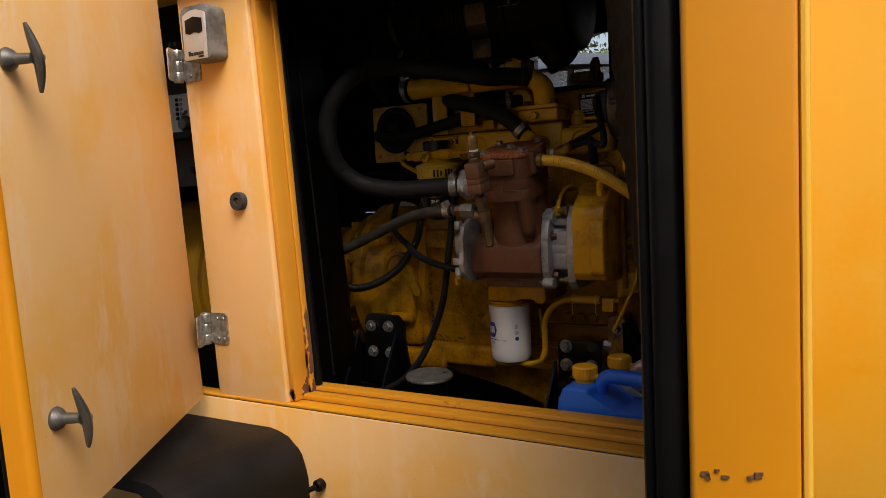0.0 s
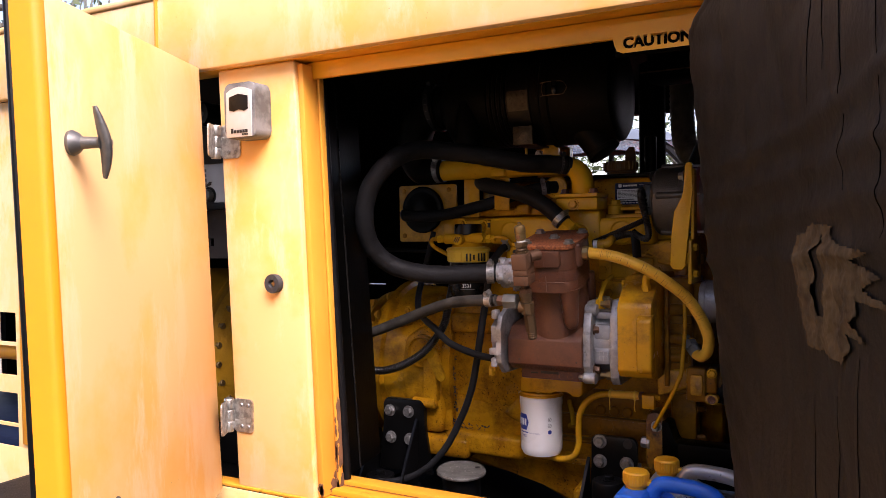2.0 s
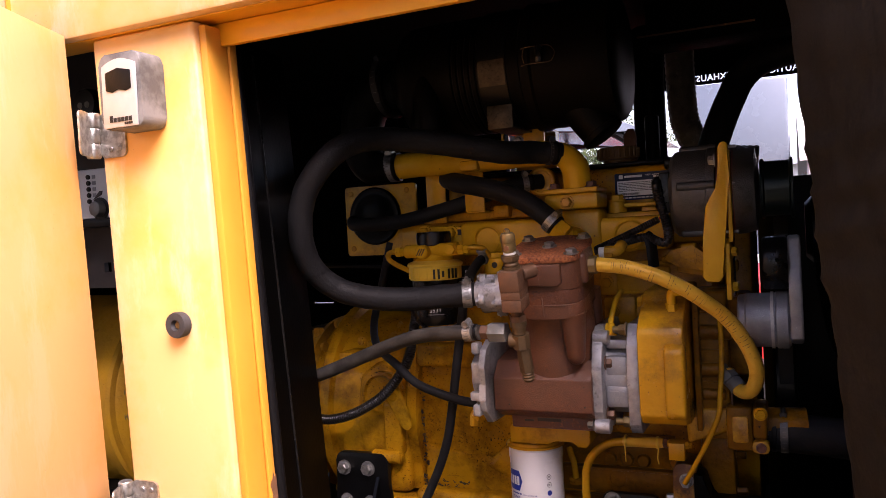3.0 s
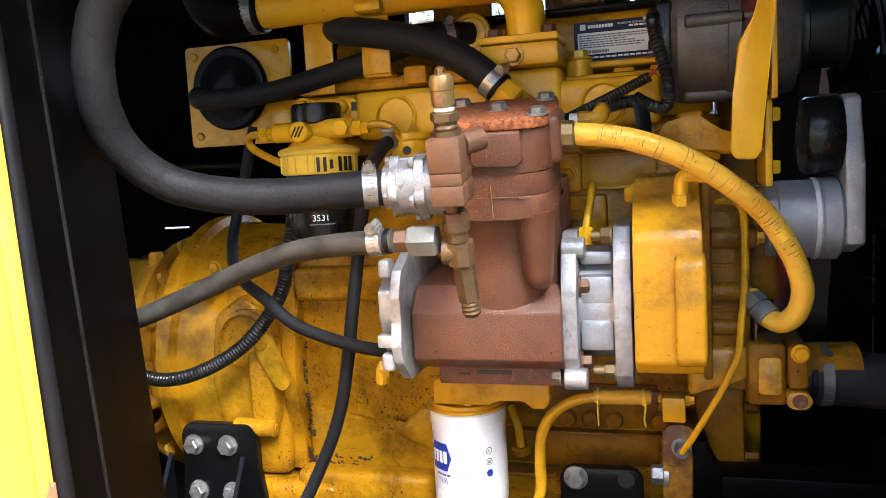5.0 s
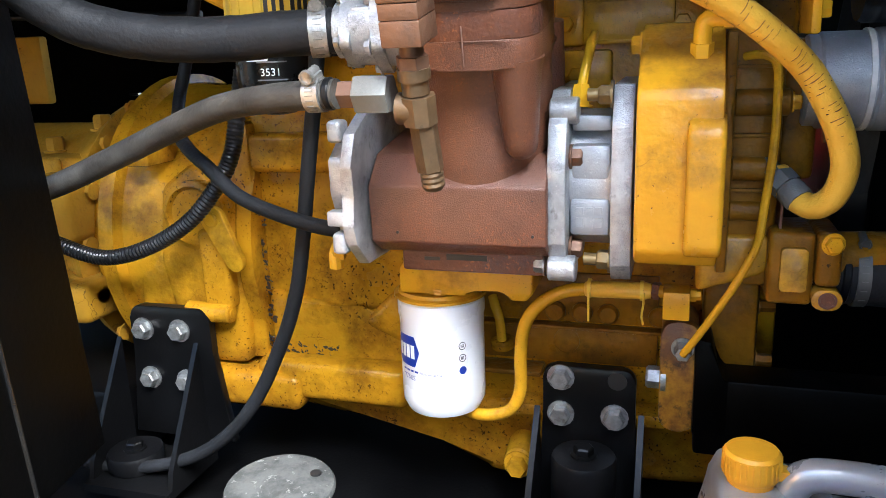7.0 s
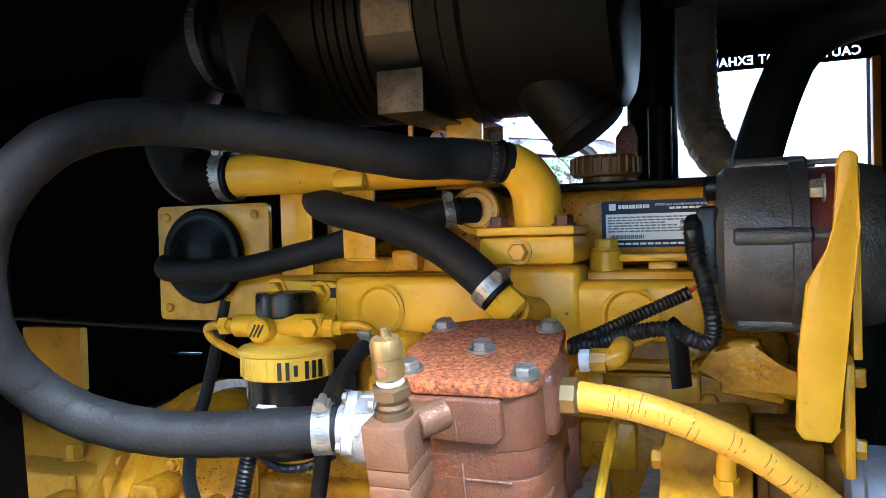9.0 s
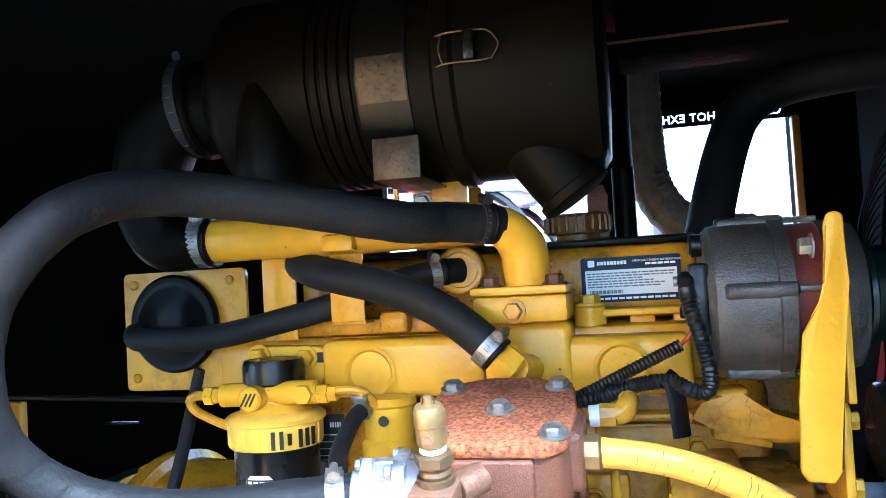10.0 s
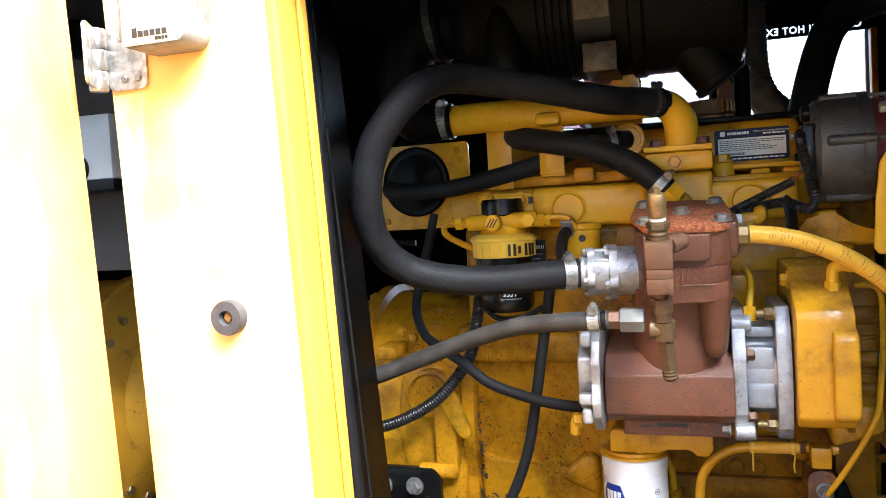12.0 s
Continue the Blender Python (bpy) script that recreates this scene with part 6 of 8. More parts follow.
part("pull_ring", tube(B(), [(0.3040, 0.215, 1.4245), (0.3045, 0.215, 1.4285), (0.308, 0.215, 1.4305), (0.3115, 0.215, 1.4285), (0.3120, 0.215, 1.4245)], 0.00045, seg=6), BRASS_DARK, rv)
bm = B()
lathe(bm, [(0.008, 0), (0.0085, 0.003), (0.008, 0.006), (0.0085, 0.009)], (0.308, 0.215, 1.310), (0, 0, 1), 14)
lathe(bm, [(0.0115, 0), (0.0115, 0.008)], (0.308, 0.215, 1.302), (0, 0, 1), 6)
part("copper_nipple", bm, COPPER, vb)
bm = B()
lathe(bm, [(0.0095, 0), (0.0095, 0.010), (0.0115, 0.010), (0.0115, 0.018)], (0.308, 0.215, 1.284), (0, 0, 1), 14)
lathe(bm, [(0.0125, 0), (0.0125, 0.020)], (0.309, 0.215, 1.263), (0, 0, 1), 8)
rod(bm, (0.294, 0.215, 1.274), (0.309, 0.215, 1.273), 0.011)
lathe(bm, [(0.0088, 0), (0.0098, 0.001), (0.0098, 0.034), (0.0088, 0.035)], (0.3125, 0.215, 1.228), (-0.06, 0, 1), 6)
lathe(bm, [(0.0, 0.0), (0.0065, 0.0), (0.008, 0.002), (0.0088, 0.004), (0.008, 0.006), (0.0088, 0.008), (0.008, 0.010), (0.0088, 0.012), (0.008, 0.014)], (0.3135, 0.215, 1.214), (-0.06, 0, 1), 14)
part("tee_fitting", bm, BRASS_DARK, vb, "dull brass tee fitting and drain stem")
bm = B()
lathe(bm, [(0.0135, 0), (0.0145, 0.0015), (0.0145, 0.024), (0.0135, 0.0255)], (0.270, 0.216, 1.275), (1, 0, 0), 6)
part("union_nut", bm, STEEL_WORN, vb, "grey steel union nut")
bm = B()
lathe(bm, [(0.0105, 0), (0.0105, 0.012)], (0.2575, 0.216, 1.275), (1, 0, 0), 6)
part("copper_nut", bm, COPPER, vb)
bm = B()
rod(bm, (0.405, 0.300, 1.392), (0.413, 0.300, 1.3925), 0.0085, seg=16)
part("thread_tape", bm, TEFLON, com)
bm = B()
lathe(bm, [(0.0095, 0), (0.0095, 0.012)], (0.413, 0.300, 1.3925), (1, 0, 0), 8)
tube(bm, [(0.424, 0.300, 1.393), (0.430, 0.301, 1.3945), (0.434, 0.305, 1.399), (0.435, 0.313, 1.402)], 0.0085, seg=14)
part("elbow_fitting", bm, ENGINE_STAINED, com, "paint-chipped yellow brass elbow")
bm = B()
lathe(bm, [(0.0115, 0), (0.0115, 0.006)], (0.3965, 0.281, 1.3725), (1, 0, 0), 6)
lathe(bm, [(0.013, 0), (0.013, 0.010), (0.011, 0.012)], (0.4025, 0.281, 1.3725), (1, 0, 0), 8)
part("hose_fitting", bm, BRASS, com)


def tip(ob, y0, z0, turn, dy, dz, dx=0.0):
    """Tips a part of the compressor towards the open side."""
    b = WHERE[ob.name]
    m = Matrix.Translation((dx - b.x, y0 + dy - b.y, z0 + dz - b.z)) @ Matrix.Rotation(radians(turn), 4, "X") @ Matrix.Translation((b.x, b.y - y0, b.z - z0))
    ob.data.transform(m)


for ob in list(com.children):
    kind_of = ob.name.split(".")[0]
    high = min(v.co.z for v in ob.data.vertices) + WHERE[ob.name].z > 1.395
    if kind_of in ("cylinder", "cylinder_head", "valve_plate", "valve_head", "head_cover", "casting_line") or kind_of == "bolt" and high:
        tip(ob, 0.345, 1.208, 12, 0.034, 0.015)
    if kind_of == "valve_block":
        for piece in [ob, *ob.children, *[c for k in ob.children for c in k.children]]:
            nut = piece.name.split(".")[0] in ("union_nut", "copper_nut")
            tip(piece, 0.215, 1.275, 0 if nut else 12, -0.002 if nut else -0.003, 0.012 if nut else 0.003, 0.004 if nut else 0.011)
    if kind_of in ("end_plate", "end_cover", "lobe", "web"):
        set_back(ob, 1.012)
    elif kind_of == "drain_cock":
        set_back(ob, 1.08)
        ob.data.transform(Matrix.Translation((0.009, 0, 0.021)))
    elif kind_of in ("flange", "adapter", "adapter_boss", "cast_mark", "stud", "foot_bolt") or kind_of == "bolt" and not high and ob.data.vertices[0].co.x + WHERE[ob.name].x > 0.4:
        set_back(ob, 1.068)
    elif kind_of in ("elbow_fitting", "thread_tape"):
        ob.data.transform(Matrix.Translation((-0.002, 0.045, -0.006)))
    if kind_of in ("end_plate", "end_cover", "lobe", "web", "flange", "adapter", "adapter_boss", "cast_mark", "stud", "foot_bolt") or kind_of == "bolt" and not high and ob.data.vertices[0].co.x + WHERE[ob.name].x > 0.4:
        z1 = 1.29 - WHERE[ob.name].z          # the end castings are squeezed in height to fit the camera's view
        for v in ob.data.vertices:
            v.co.z = z1 - (z1 - v.co.z) * 0.91

# ---- filters ----
of = thing("oil_filter", (0.267, 0.410, 0.948), "white spin-on oil filter with blue printed marks", "oil filter")
bm = B()
lathe(bm, [(0.0, 0.0), (0.030, 0.0), (0.040, 0.003), (0.0445, 0.012), (0.0450, 0.02), (0.0450, 0.101), (0.0462, 0.105), (0.0462, 0.120), (0.044, 0.123), (0.02, 0.123)], (0.267, 0.410, 0.948), (0, 0, 1), 56)
part("can", bm, WHITE, of)
bm = B()
lathe(bm, [(0.0465, 0), (0.0495, 0.001), (0.0495, 0.0035), (0.0450, 0.005), (0.0440, 0.0085), (0.03, 0.010)], (0.267, 0.410, 1.0705), (0, 0, 1), 48)
part("seal_plate", bm, ENGINE_STAINED, of, "yellow oily seal plate")


def on_can(bm, c, r, z, poly, turn_at, lift=0.0006):
    """Lays a flat outline (arc length, height) on an upright can, cut into narrow strips."""
    flat = B()
    flat.faces.new([flat.verts.new((s, h, 0)) for s, h in poly])
    lo, hi = min(s for s, h in poly), max(s for s, h in poly)
    n = int((hi - lo) / 0.002)
    for k in range(1, n + 1):
        bmesh.ops.bisect_plane(flat, geom=flat.verts[:] + flat.edges[:] + flat.faces[:], plane_co=(lo + (hi - lo) * k / (n + 1), 0, 0), plane_no=(1, 0, 0))
    wrap(bm, flat, c, r + lift, z, turn_at)
    return bm


def wrap(bm, flat, c, r, z, turn_at):
    """Rolls a flat mesh round an upright can."""
    vs = {}
    for v in flat.verts:
        a = turn_at + v.co.x / r
        vs[v] = bm.verts.new((c[0] + r * math.sin(a), c[1] - r * math.cos(a), z + v.co.y))
    for f in flat.faces:
        bm.faces.new([vs[v] for v in f.verts])
    flat.free()


def block(a, b, c, d, n=4):
    return [(a + (b - a) * k / n, c) for k in range(n + 1)] + [(b + (a - b) * k / n, d) for k in range(n + 1)]


OC, zc = (0.267, 0.410), 1.020
bm = B()
on_can(bm, OC, 0.045, zc, [(-0.024, -0.006), (-0.018, -0.0155), (-0.005, -0.016), (0.007, -0.016), (0.0135, 0.0), (0.007, 0.016), (-0.005, 0.016), (-0.018, 0.0155), (-0.024, 0.006)], -0.56)
mark = part("blue_mark", bm, BLUE_INK, of, smooth=False)
for k in range(4):
    part("mark_bar", on_can(B(), OC, 0.045, zc, block(-0.0180 + 0.0068 * k, -0.0128 + 0.0068 * k, -0.007, 0.007, 2), -0.56, 0.0012), WHITE, mark, smooth=False)
part("blue_dot", on_can(B(), OC, 0.045, 1.002, [(0.0043 * math.cos(radians(a)), 0.0043 * math.sin(radians(a))) for a in range(0, 360, 24)], 0.76), BLUE_INK, of, smooth=False)
for dz in (0.0255, 0.013):
    bm = B()
    ring = [(math.cos(radians(a)), math.sin(radians(a))) for a in range(0, 361, 30)]
    for (c, d), (e, f) in zip(ring, ring[1:]):
        on_can(bm, OC, 0.045, 1.002 + dz, [(0.0042 * c, 0.0042 * d), (0.0042 * e, 0.0042 * f), (0.0035 * e, 0.0035 * f), (0.0035 * c, 0.0035 * d)], 0.76)
    for k in range(3):
        on_can(bm, OC, 0.045, 1.002 + dz, block(-0.0018 + 0.0013 * k, -0.0011 + 0.0013 * k, -0.0018, 0.0016, 1), 0.76)
    part("print_ring", bm, BLACK_INK, of, smooth=False)
for k in range(4):
    part("print_bar", on_can(B(), OC, 0.045, 0.9982, block(-0.027 + 0.0062 * k, -0.0222 + 0.0062 * k, 0.0, 0.0022, 1), -0.24), BLUE_INK, of, smooth=False)
for body, size, at_z, s0 in (("Filtro de aceite", 0.0042, 0.9977, -0.002), ("7750S", 0.0075, 0.9898, -0.026)):
    flat = letters(body, size, 1.0)
    bmesh.ops.translate(flat, verts=flat.verts, vec=(s0, 0, 0))
    bm = B()
    wrap(bm, flat, OC, 0.0457, at_z, -0.24)
    part("print", bm, BLUE_INK, of, smooth=False)
for ob in of.children_recursive:     # can narrowed and raised to fit the camera's view
    b = WHERE[ob.name]
    ob.data.transform(Matrix.Translation((OC[0] - b.x, OC[1] - b.y, 0.006)) @ Matrix.Diagonal((0.95, 0.95, 1, 1)) @ Matrix.Translation((b.x - OC[0], b.y - OC[1], 0)))

ff = thing("fuel_filter", (0.108, 0.405, 1.27), "yellow fuel filter head over a black canister", "fuel filter")
FC = (0.108, 0.405)
part("canister", lathe(B(), [(0.0, 0.0), (0.034, 0.0), (0.0385, 0.006), (0.0395, 0.02), (0.0395, 0.075)], (*FC, 1.276), (0, 0, 1), 40), PLASTIC, ff, "glossy black canister")
bm = B()
lathe(bm, [(0.038, 0.0), (0.0425, 0.001), (0.0435, 0.003), (0.0440, 0.022), (0.0465, 0.0235), (0.0470, 0.027), (0.044, 0.030), (0.03, 0.034)], (*FC, 1.350), (0, 0, 1), 48)
ring = part("lock_ring", bm, YELLOW_PALE, ff)
for k in range(6):
    a = radians(22 + 9.5 * k + (4 if k > 2 else 0))
    bm = B()
    p = Vector((FC[0] + 0.0437 * math.sin(a), FC[1] - 0.0437 * math.cos(a), 1.361))
    bmesh.ops.create_cube(bm, size=1, matrix=Matrix.Translation(p) @ pose(0, 0, 0, 0, 0, math.degrees(a)) @ Matrix.Diagonal((0.0036, 0.003, 0.016 if k != 2 else 0.010, 1)))
    part("ring_slot", bm, BLACK_INK, ring)
for a0 in (-62, -48, -30, -14, 6, 16, 76, 86):
    a = radians(a0)
    p = (FC[0] + 0.0438 * math.sin(a), FC[1] - 0.0438 * math.cos(a))
    part("ring_rib", rod(B(), (*p, 1.353), (*p, 1.371), 0.0012, seg=6), YELLOW_PALE, ring)
bm = B()
lathe(bm, [(0.040, -0.004), (0.032, 0.004), (0.027, 0.012), (0.026, 0.022), (0.026, 0.026)], (*FC, 1.381), (0, 0, 1), 32)
rod(bm, (0.062, 0.388, 1.399), (0.160, 0.388, 1.401), 0.0110, bev=0.002)
rod(bm, (0.103, 0.38, 1.398), (0.103, 0.362, 1.398), 0.0115, bev=0.002)
rod(bm, (0.150, 0.388, 1.401), (0.150, 0.372, 1.400), 0.009, seg=6)
part("filter_head", bm, ENGINE_CLEAN, ff)
for k in (-1, 0, 1):
    part("plug_slot", box(B(), 0.1022 + 0.0042 * k, 0.1038 + 0.0042 * k, 0.3612, 0.3625, 1.3915, 1.4045, turn=(0, 30, 0)), BLACK_INK, ff)
bm = B()
lathe(bm, [(0.0275, 0), (0.0290, 0.002), (0.0290, 0.019), (0.0275, 0.023), (0.0, 0.0238)], (*FC, 1.4070), (0, 0, 1), 40)
cap = part("primer_cap", bm, PLASTIC, ff, "black plastic primer cap")
bm = B()
prism(bm, [(0.062, 1.428), (0.068, 1.440), (0.140, 1.438), (0.153, 1.432), (0.153, 1.420), (0.142, 1.400), (0.09, 1.40), (0.066, 1.41)], "xz", 0.436, 0.45, 0.003)
part("bracket", bm, ENGINE_CLEAN, ff)
for x, z in ((0.078, 1.430), (0.128, 1.427)):
    part("bolt", hexbolt(B(), (x, 0.436, z), (0, -1, 0), 0.009, 0.008), ENGINE_CLEAN, ff)
# Black patch for the dark inside of the bracket's slot.
part("bracket_slot", prism(B(), rounded(0.137, 0.150, 1.422, 1.432, 0.004), "xz", 0.4352, 0.4362), BLACK_INK, ff)
for x0, x1 in ((0.046, 0.062), (0.160, 0.178)):
    bm = B()
    lathe(bm, [(0.0090, 0), (0.0090, abs(x1 - x0) * 0.55), (0.0070, abs(x1 - x0) * 0.55), (0.0070, abs(x1 - x0))], (x0, 0.388, 1.399), (1, 0, 0), 6)
    part("pipe_nut", bm, ENGINE_CLEAN, ff)
bm = B()
tube(bm, [(0.050, 0.388, 1.399), (0.034, 0.388, 1.399), (0.026, 0.392, 1.393), (0.030, 0.398, 1.382), (0.055, 0.41, 1.366), (0.075, 0.425, 1.355)], 0.0045, seg=10)
part("fuel_pipe", bm, ENGINE, ff)
bm = B()
tube(bm, [(0.174, 0.388, 1.401), (0.190, 0.388, 1.402), (0.202, 0.392, 1.398), (0.210, 0.40, 1.385)], 0.0045, seg=10)
part("fuel_pipe", bm, ENGINE, ff)
bm = B()
on_can(bm, FC, 0.0395, 1.322, [(-0.014, -0.004), (-0.011, -0.010), (0.011, -0.010), (0.014, -0.004), (0.014, 0.003), (0.009, 0.008), (-0.009, 0.008), (-0.014, 0.003)], 0.02)
mk = part("white_mark", bm, LABEL_WHITE, ff, smooth=False)
bm = B()
on_can(bm, FC, 0.0395, 1.322, block(-0.0135, 0.0135, -0.0058, 0.0045), 0.02, 0.0009)
part("mark_field", bm, BLACK_INK, mk, smooth=False)
for k in range(4):
    part("mark_bar", on_can(B(), FC, 0.0395, 1.322, block(-0.0118 + 0.0062 * k, -0.0072 + 0.0062 * k, -0.0045, 0.0032, 1), 0.02, 0.0012), LABEL_WHITE, mk, smooth=False)

bm = B()
flat = letters("3531", 0.010, 1.0)
bmesh.ops.translate(flat, verts=flat.verts, vec=(-0.010, 0, 0))
wrap(bm, flat, FC, 0.0400, 1.2985, 0.35)
part("number", bm, LABEL_WHITE, ff, smooth=False)
for r in range(2):
    part("print", on_can(B(), FC, 0.0395, 1.2940 + 0.0165 * r, block(-0.013, 0.016, 0.0, 0.0013), 0.35), GREY_INK, ff, smooth=False)

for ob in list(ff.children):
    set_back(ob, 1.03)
lp = thing("lift_pump", (0.226, 0.42, 1.33), "small yellow fuel lift pump with pipe fittings", "fuel pump")
bm = B()
lathe(bm, [(0.022, 0), (0.0265, 0.004), (0.0265, 0.016), (0.0235, 0.020), (0.0235, 0.048), (0.0255, 0.050), (0.0255, 0.057), (0.0, 0.059)], (0.219, 0.412, 1.334), (0, 0, 1), 32)
part("pump_body", bm, ENGINE_CLEAN, lp)
bm = B()
lathe(bm, [(0.008, 0), (0.008, 0.012), (0.006, 0.012), (0.006, 0.02)], (0.244, 0.408, 1.375), (1, 0, 0), 6)
rod(bm, (0.219, 0.402, 1.374), (0.219, 0.396, 1.374), 0.006)
part("fitting", bm, BRASS, lp)
# Black disc for the dark inside of the pump's port.
part("port_hole", rod(B(), (0.221, 0.3885, 1.372), (0.221, 0.3875, 1.372), 0.0048, seg=16), BLACK_INK, lp)
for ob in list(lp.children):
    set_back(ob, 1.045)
part("nameplate", box(B(), 0.110, 0.148, 0.470, 0.473, 1.310, 1.368), BLACK_INK, lp)
bm = B()
for k in range(5):
    box(bm, 0.134 + 0.0026 * k, 0.1355 + 0.0026 * k, 0.4692, 0.4697, 1.355, 1.360)
    box(bm, 0.116, 0.144 - 0.004 * (k % 3), 0.4692, 0.4697, 1.347 - 0.007 * k, 1.3478 - 0.007 * k)
part("print", bm, LABEL_WHITE, lp)

# ---- alternator ----
alt = thing("alternator", (0.54, 0.44, 1.39), "dusty dark grey cast alternator with a red ring", "alternator")
AC = (0.440, 1.467)
bm = B()
lathe(bm, [(0.02, 0.0), (0.058, 0.0), (0.064, 0.006), (0.065, 0.012), (0.066, 0.020), (0.066, 0.052), (0.068, 0.053), (0.068, 0.064), (0.04, 0.065)], (0.500, *AC), (1, 0, 0), 56)
part("rear_case", bm, ALT_GREY, alt)
for a in (100, 172, 245):
    c, s = math.cos(radians(a)), math.sin(radians(a))
    part("case_rib", rod(B(), (0.512, AC[0] + 0.065 * c, AC[1] + 0.065 * s), (0.566, AC[0] + 0.065 * c, AC[1] + 0.065 * s), 0.0065, bev=0.002, seg=14), ALT_GREY, alt)
part("stator_ring", lathe(B(), [(0.04, 0), (0.062, 0.0), (0.062, 0.024), (0.04, 0.024)], (0.565, *AC), (1, 0, 0), 48), RED_RING, alt)
for a in (100, 172, 245):
    c, s = math.cos(radians(a)), math.sin(radians(a))
    part("through_bolt", rod(B(), (0.564, AC[0] + 0.066 * c, AC[1] + 0.066 * s), (0.592, AC[0] + 0.066 * c, AC[1] + 0.066 * s), 0.0025, seg=10), ZINC, alt)
part("front_case", lathe(B(), [(0.03, 0), (0.064, 0.0), (0.064, 0.012), (0.060, 0.028), (0.03, 0.032)], (0.589, *AC), (1, 0, 0), 48), ALT_GREY, alt)
bm = B()
lathe(bm, [(0.01, -0.022), (0.043, -0.022), (0.044, -0.018), (0.040, -0.016), (0.040, 0.016), (0.044, 0.018), (0.044, 0.021), (0.040, 0.022), (0.036, 0.0), (0.01, 0.0)], (0.645, *AC), (1, 0, 0), 48)
part("pulley", bm, mat("dark_green_black_pulley", (0.012, 0.022, 0.020), None, 0.3, 0.4, bump=0.02), alt)
bm = B()
box(bm, 0.486, 0.502, 0.385, 0.42, 1.44, 1.50, 0.004)
rod(bm, (0.480, 0.395, 1.486), (0.503, 0.395, 1.486), 0.006, bev=0.001)
rod(bm, (0.478, 0.40, 1.460), (0.503, 0.40, 1.460), 0.005, bev=0.001)
rod(bm, (0.490, 0.43, 1.515), (0.506, 0.43, 1.515), 0.010, bev=0.002)
part("terminal_block", bm, PLASTIC, alt)
part("terminal_stud", rod(B(), (0.474, 0.395, 1.486), (0.482, 0.395, 1.486), 0.0042, seg=12), ZINC, alt)
ab = thing("alternator_bracket", (0.57, 0.33, 1.32), "bent yellow steel strap holding the alternator", "bracket")
bm = B()
prism(bm, [(0.5745, 1.522), (0.5775, 1.530), (0.5835, 1.5315), (0.588, 1.528), (0.5885, 1.481), (0.5865, 1.468), (0.5835, 1.458), (0.5765, 1.350), (0.570, 1.341), (0.553, 1.342), (0.5485, 1.349), (0.551, 1.40), (0.556, 1.445), (0.563, 1.457), (0.571, 1.467), (0.5745, 1.480)], "xz", 0.322, 0.328, 0.002, 3)
part("strap", bm, ENGINE_CLEAN, ab)
bm = B()
prism(bm, [(0.3285, 1.316), (0.3285, 1.392), (0.345, 1.40), (0.42, 1.40), (0.42, 1.316)], "yz", 0.578, 0.585, 0.002)
prism(bm, [(0.3285, 1.395), (0.3285, 1.520), (0.355, 1.520), (0.36, 1.395)], "yz", 0.584, 0.5895, 0.001)
part("strap_fold", bm, ENGINE, ab)
for y, z in ((0.345, 1.333), (0.345, 1.381)):
    part("bolt", hexbolt(B(), (0.585, y, z), (1, -0.2, 0), 0.007, 0.007), ENGINE, ab)
part("bolt", hexbolt(B(), (0.5700, 0.34, 1.508), (-1, 0, 0), 0.007, 0.008), ZINC, ab)

# ---- belt tensioner, pulleys, fan ----
te = thing("belt_tensioner", (0.63, 0.41, 1.24), "cast aluminium belt tensioner with a black idler pulley", "tensioner")
bm = B()
lathe(bm, [(0.034, 0.0), (0.037, 0.002), (0.037, 0.010), (0.039, 0.012), (0.039, 0.050), (0.041, 0.052), (0.041, 0.066), (0.036, 0.070), (0.0, 0.070)], (0.586, 0.415, 1.278), (1, 0, 0), 40)
part("spring_case", bm, ALU_GREY, te)
bm = B()
prism(bm, [(0.375, 1.255), (0.38, 1.33), (0.395, 1.395), (0.412, 1.400), (0.43, 1.385), (0.45, 1.33), (0.452, 1.26), (0.42, 1.242)], "yz", 0.655, 0.672, 0.004, 2)
part("arm", bm, ALU_GREY, te)
part("cable_tie", lathe(B(), [(0.0392, 0), (0.041, 0), (0.041, 0.004), (0.0392, 0.004)], (0.630, 0.415, 1.278), (1, 0, 0), 32), TEFLON, te)
bm = B()
lathe(bm, [(0.01, 0), (0.036, 0.0), (0.038, 0.003), (0.038, 0.030), (0.036, 0.033), (0.01, 0.033)], (0.622, 0.412, 1.360), (1, 0, 0), 40)
part("idler", bm, PLASTIC, te, "glossy black idler pulley")
be = thing("drive_belt", (0.65, 0.42, 1.05), "black ribbed drive belt around the pulleys", "belt")
bm = B()
loop = [(0.409, 1.470), (0.415, 1.495), (0.44, 1.498), (0.47, 1.48), (0.60, 1.28), (0.64, 1.18), (0.63, 1.10), (0.56, 1.06), (0.50, 1.10), (0.452, 1.22), (0.43, 1.32), (0.416, 1.40)]
prism(bm, loop + [(y + (0.55 - y) * 0.03, z + (1.28 - z) * 0.03) for y, z in loop[::-1]], "yz", 0.636, 0.656)
part("belt", bm, TYRE, be)
bm = B()
lathe(bm, [(0.02, 0), (0.10, 0.0), (0.105, 0.004), (0.105, 0.028), (0.10, 0.032), (0.02, 0.032)], (0.628, 0.575, 1.165), (1, 0, 0), 48)
part("crank_pulley", bm, BLACK_PAINT, be)
fan = thing("cooling_fan", (0.70, 0.62, 1.12), "black cooling fan behind a round wire guard", "fan")
FX, FY, FZ, FR = 0.742, 0.640, 1.400, 0.268
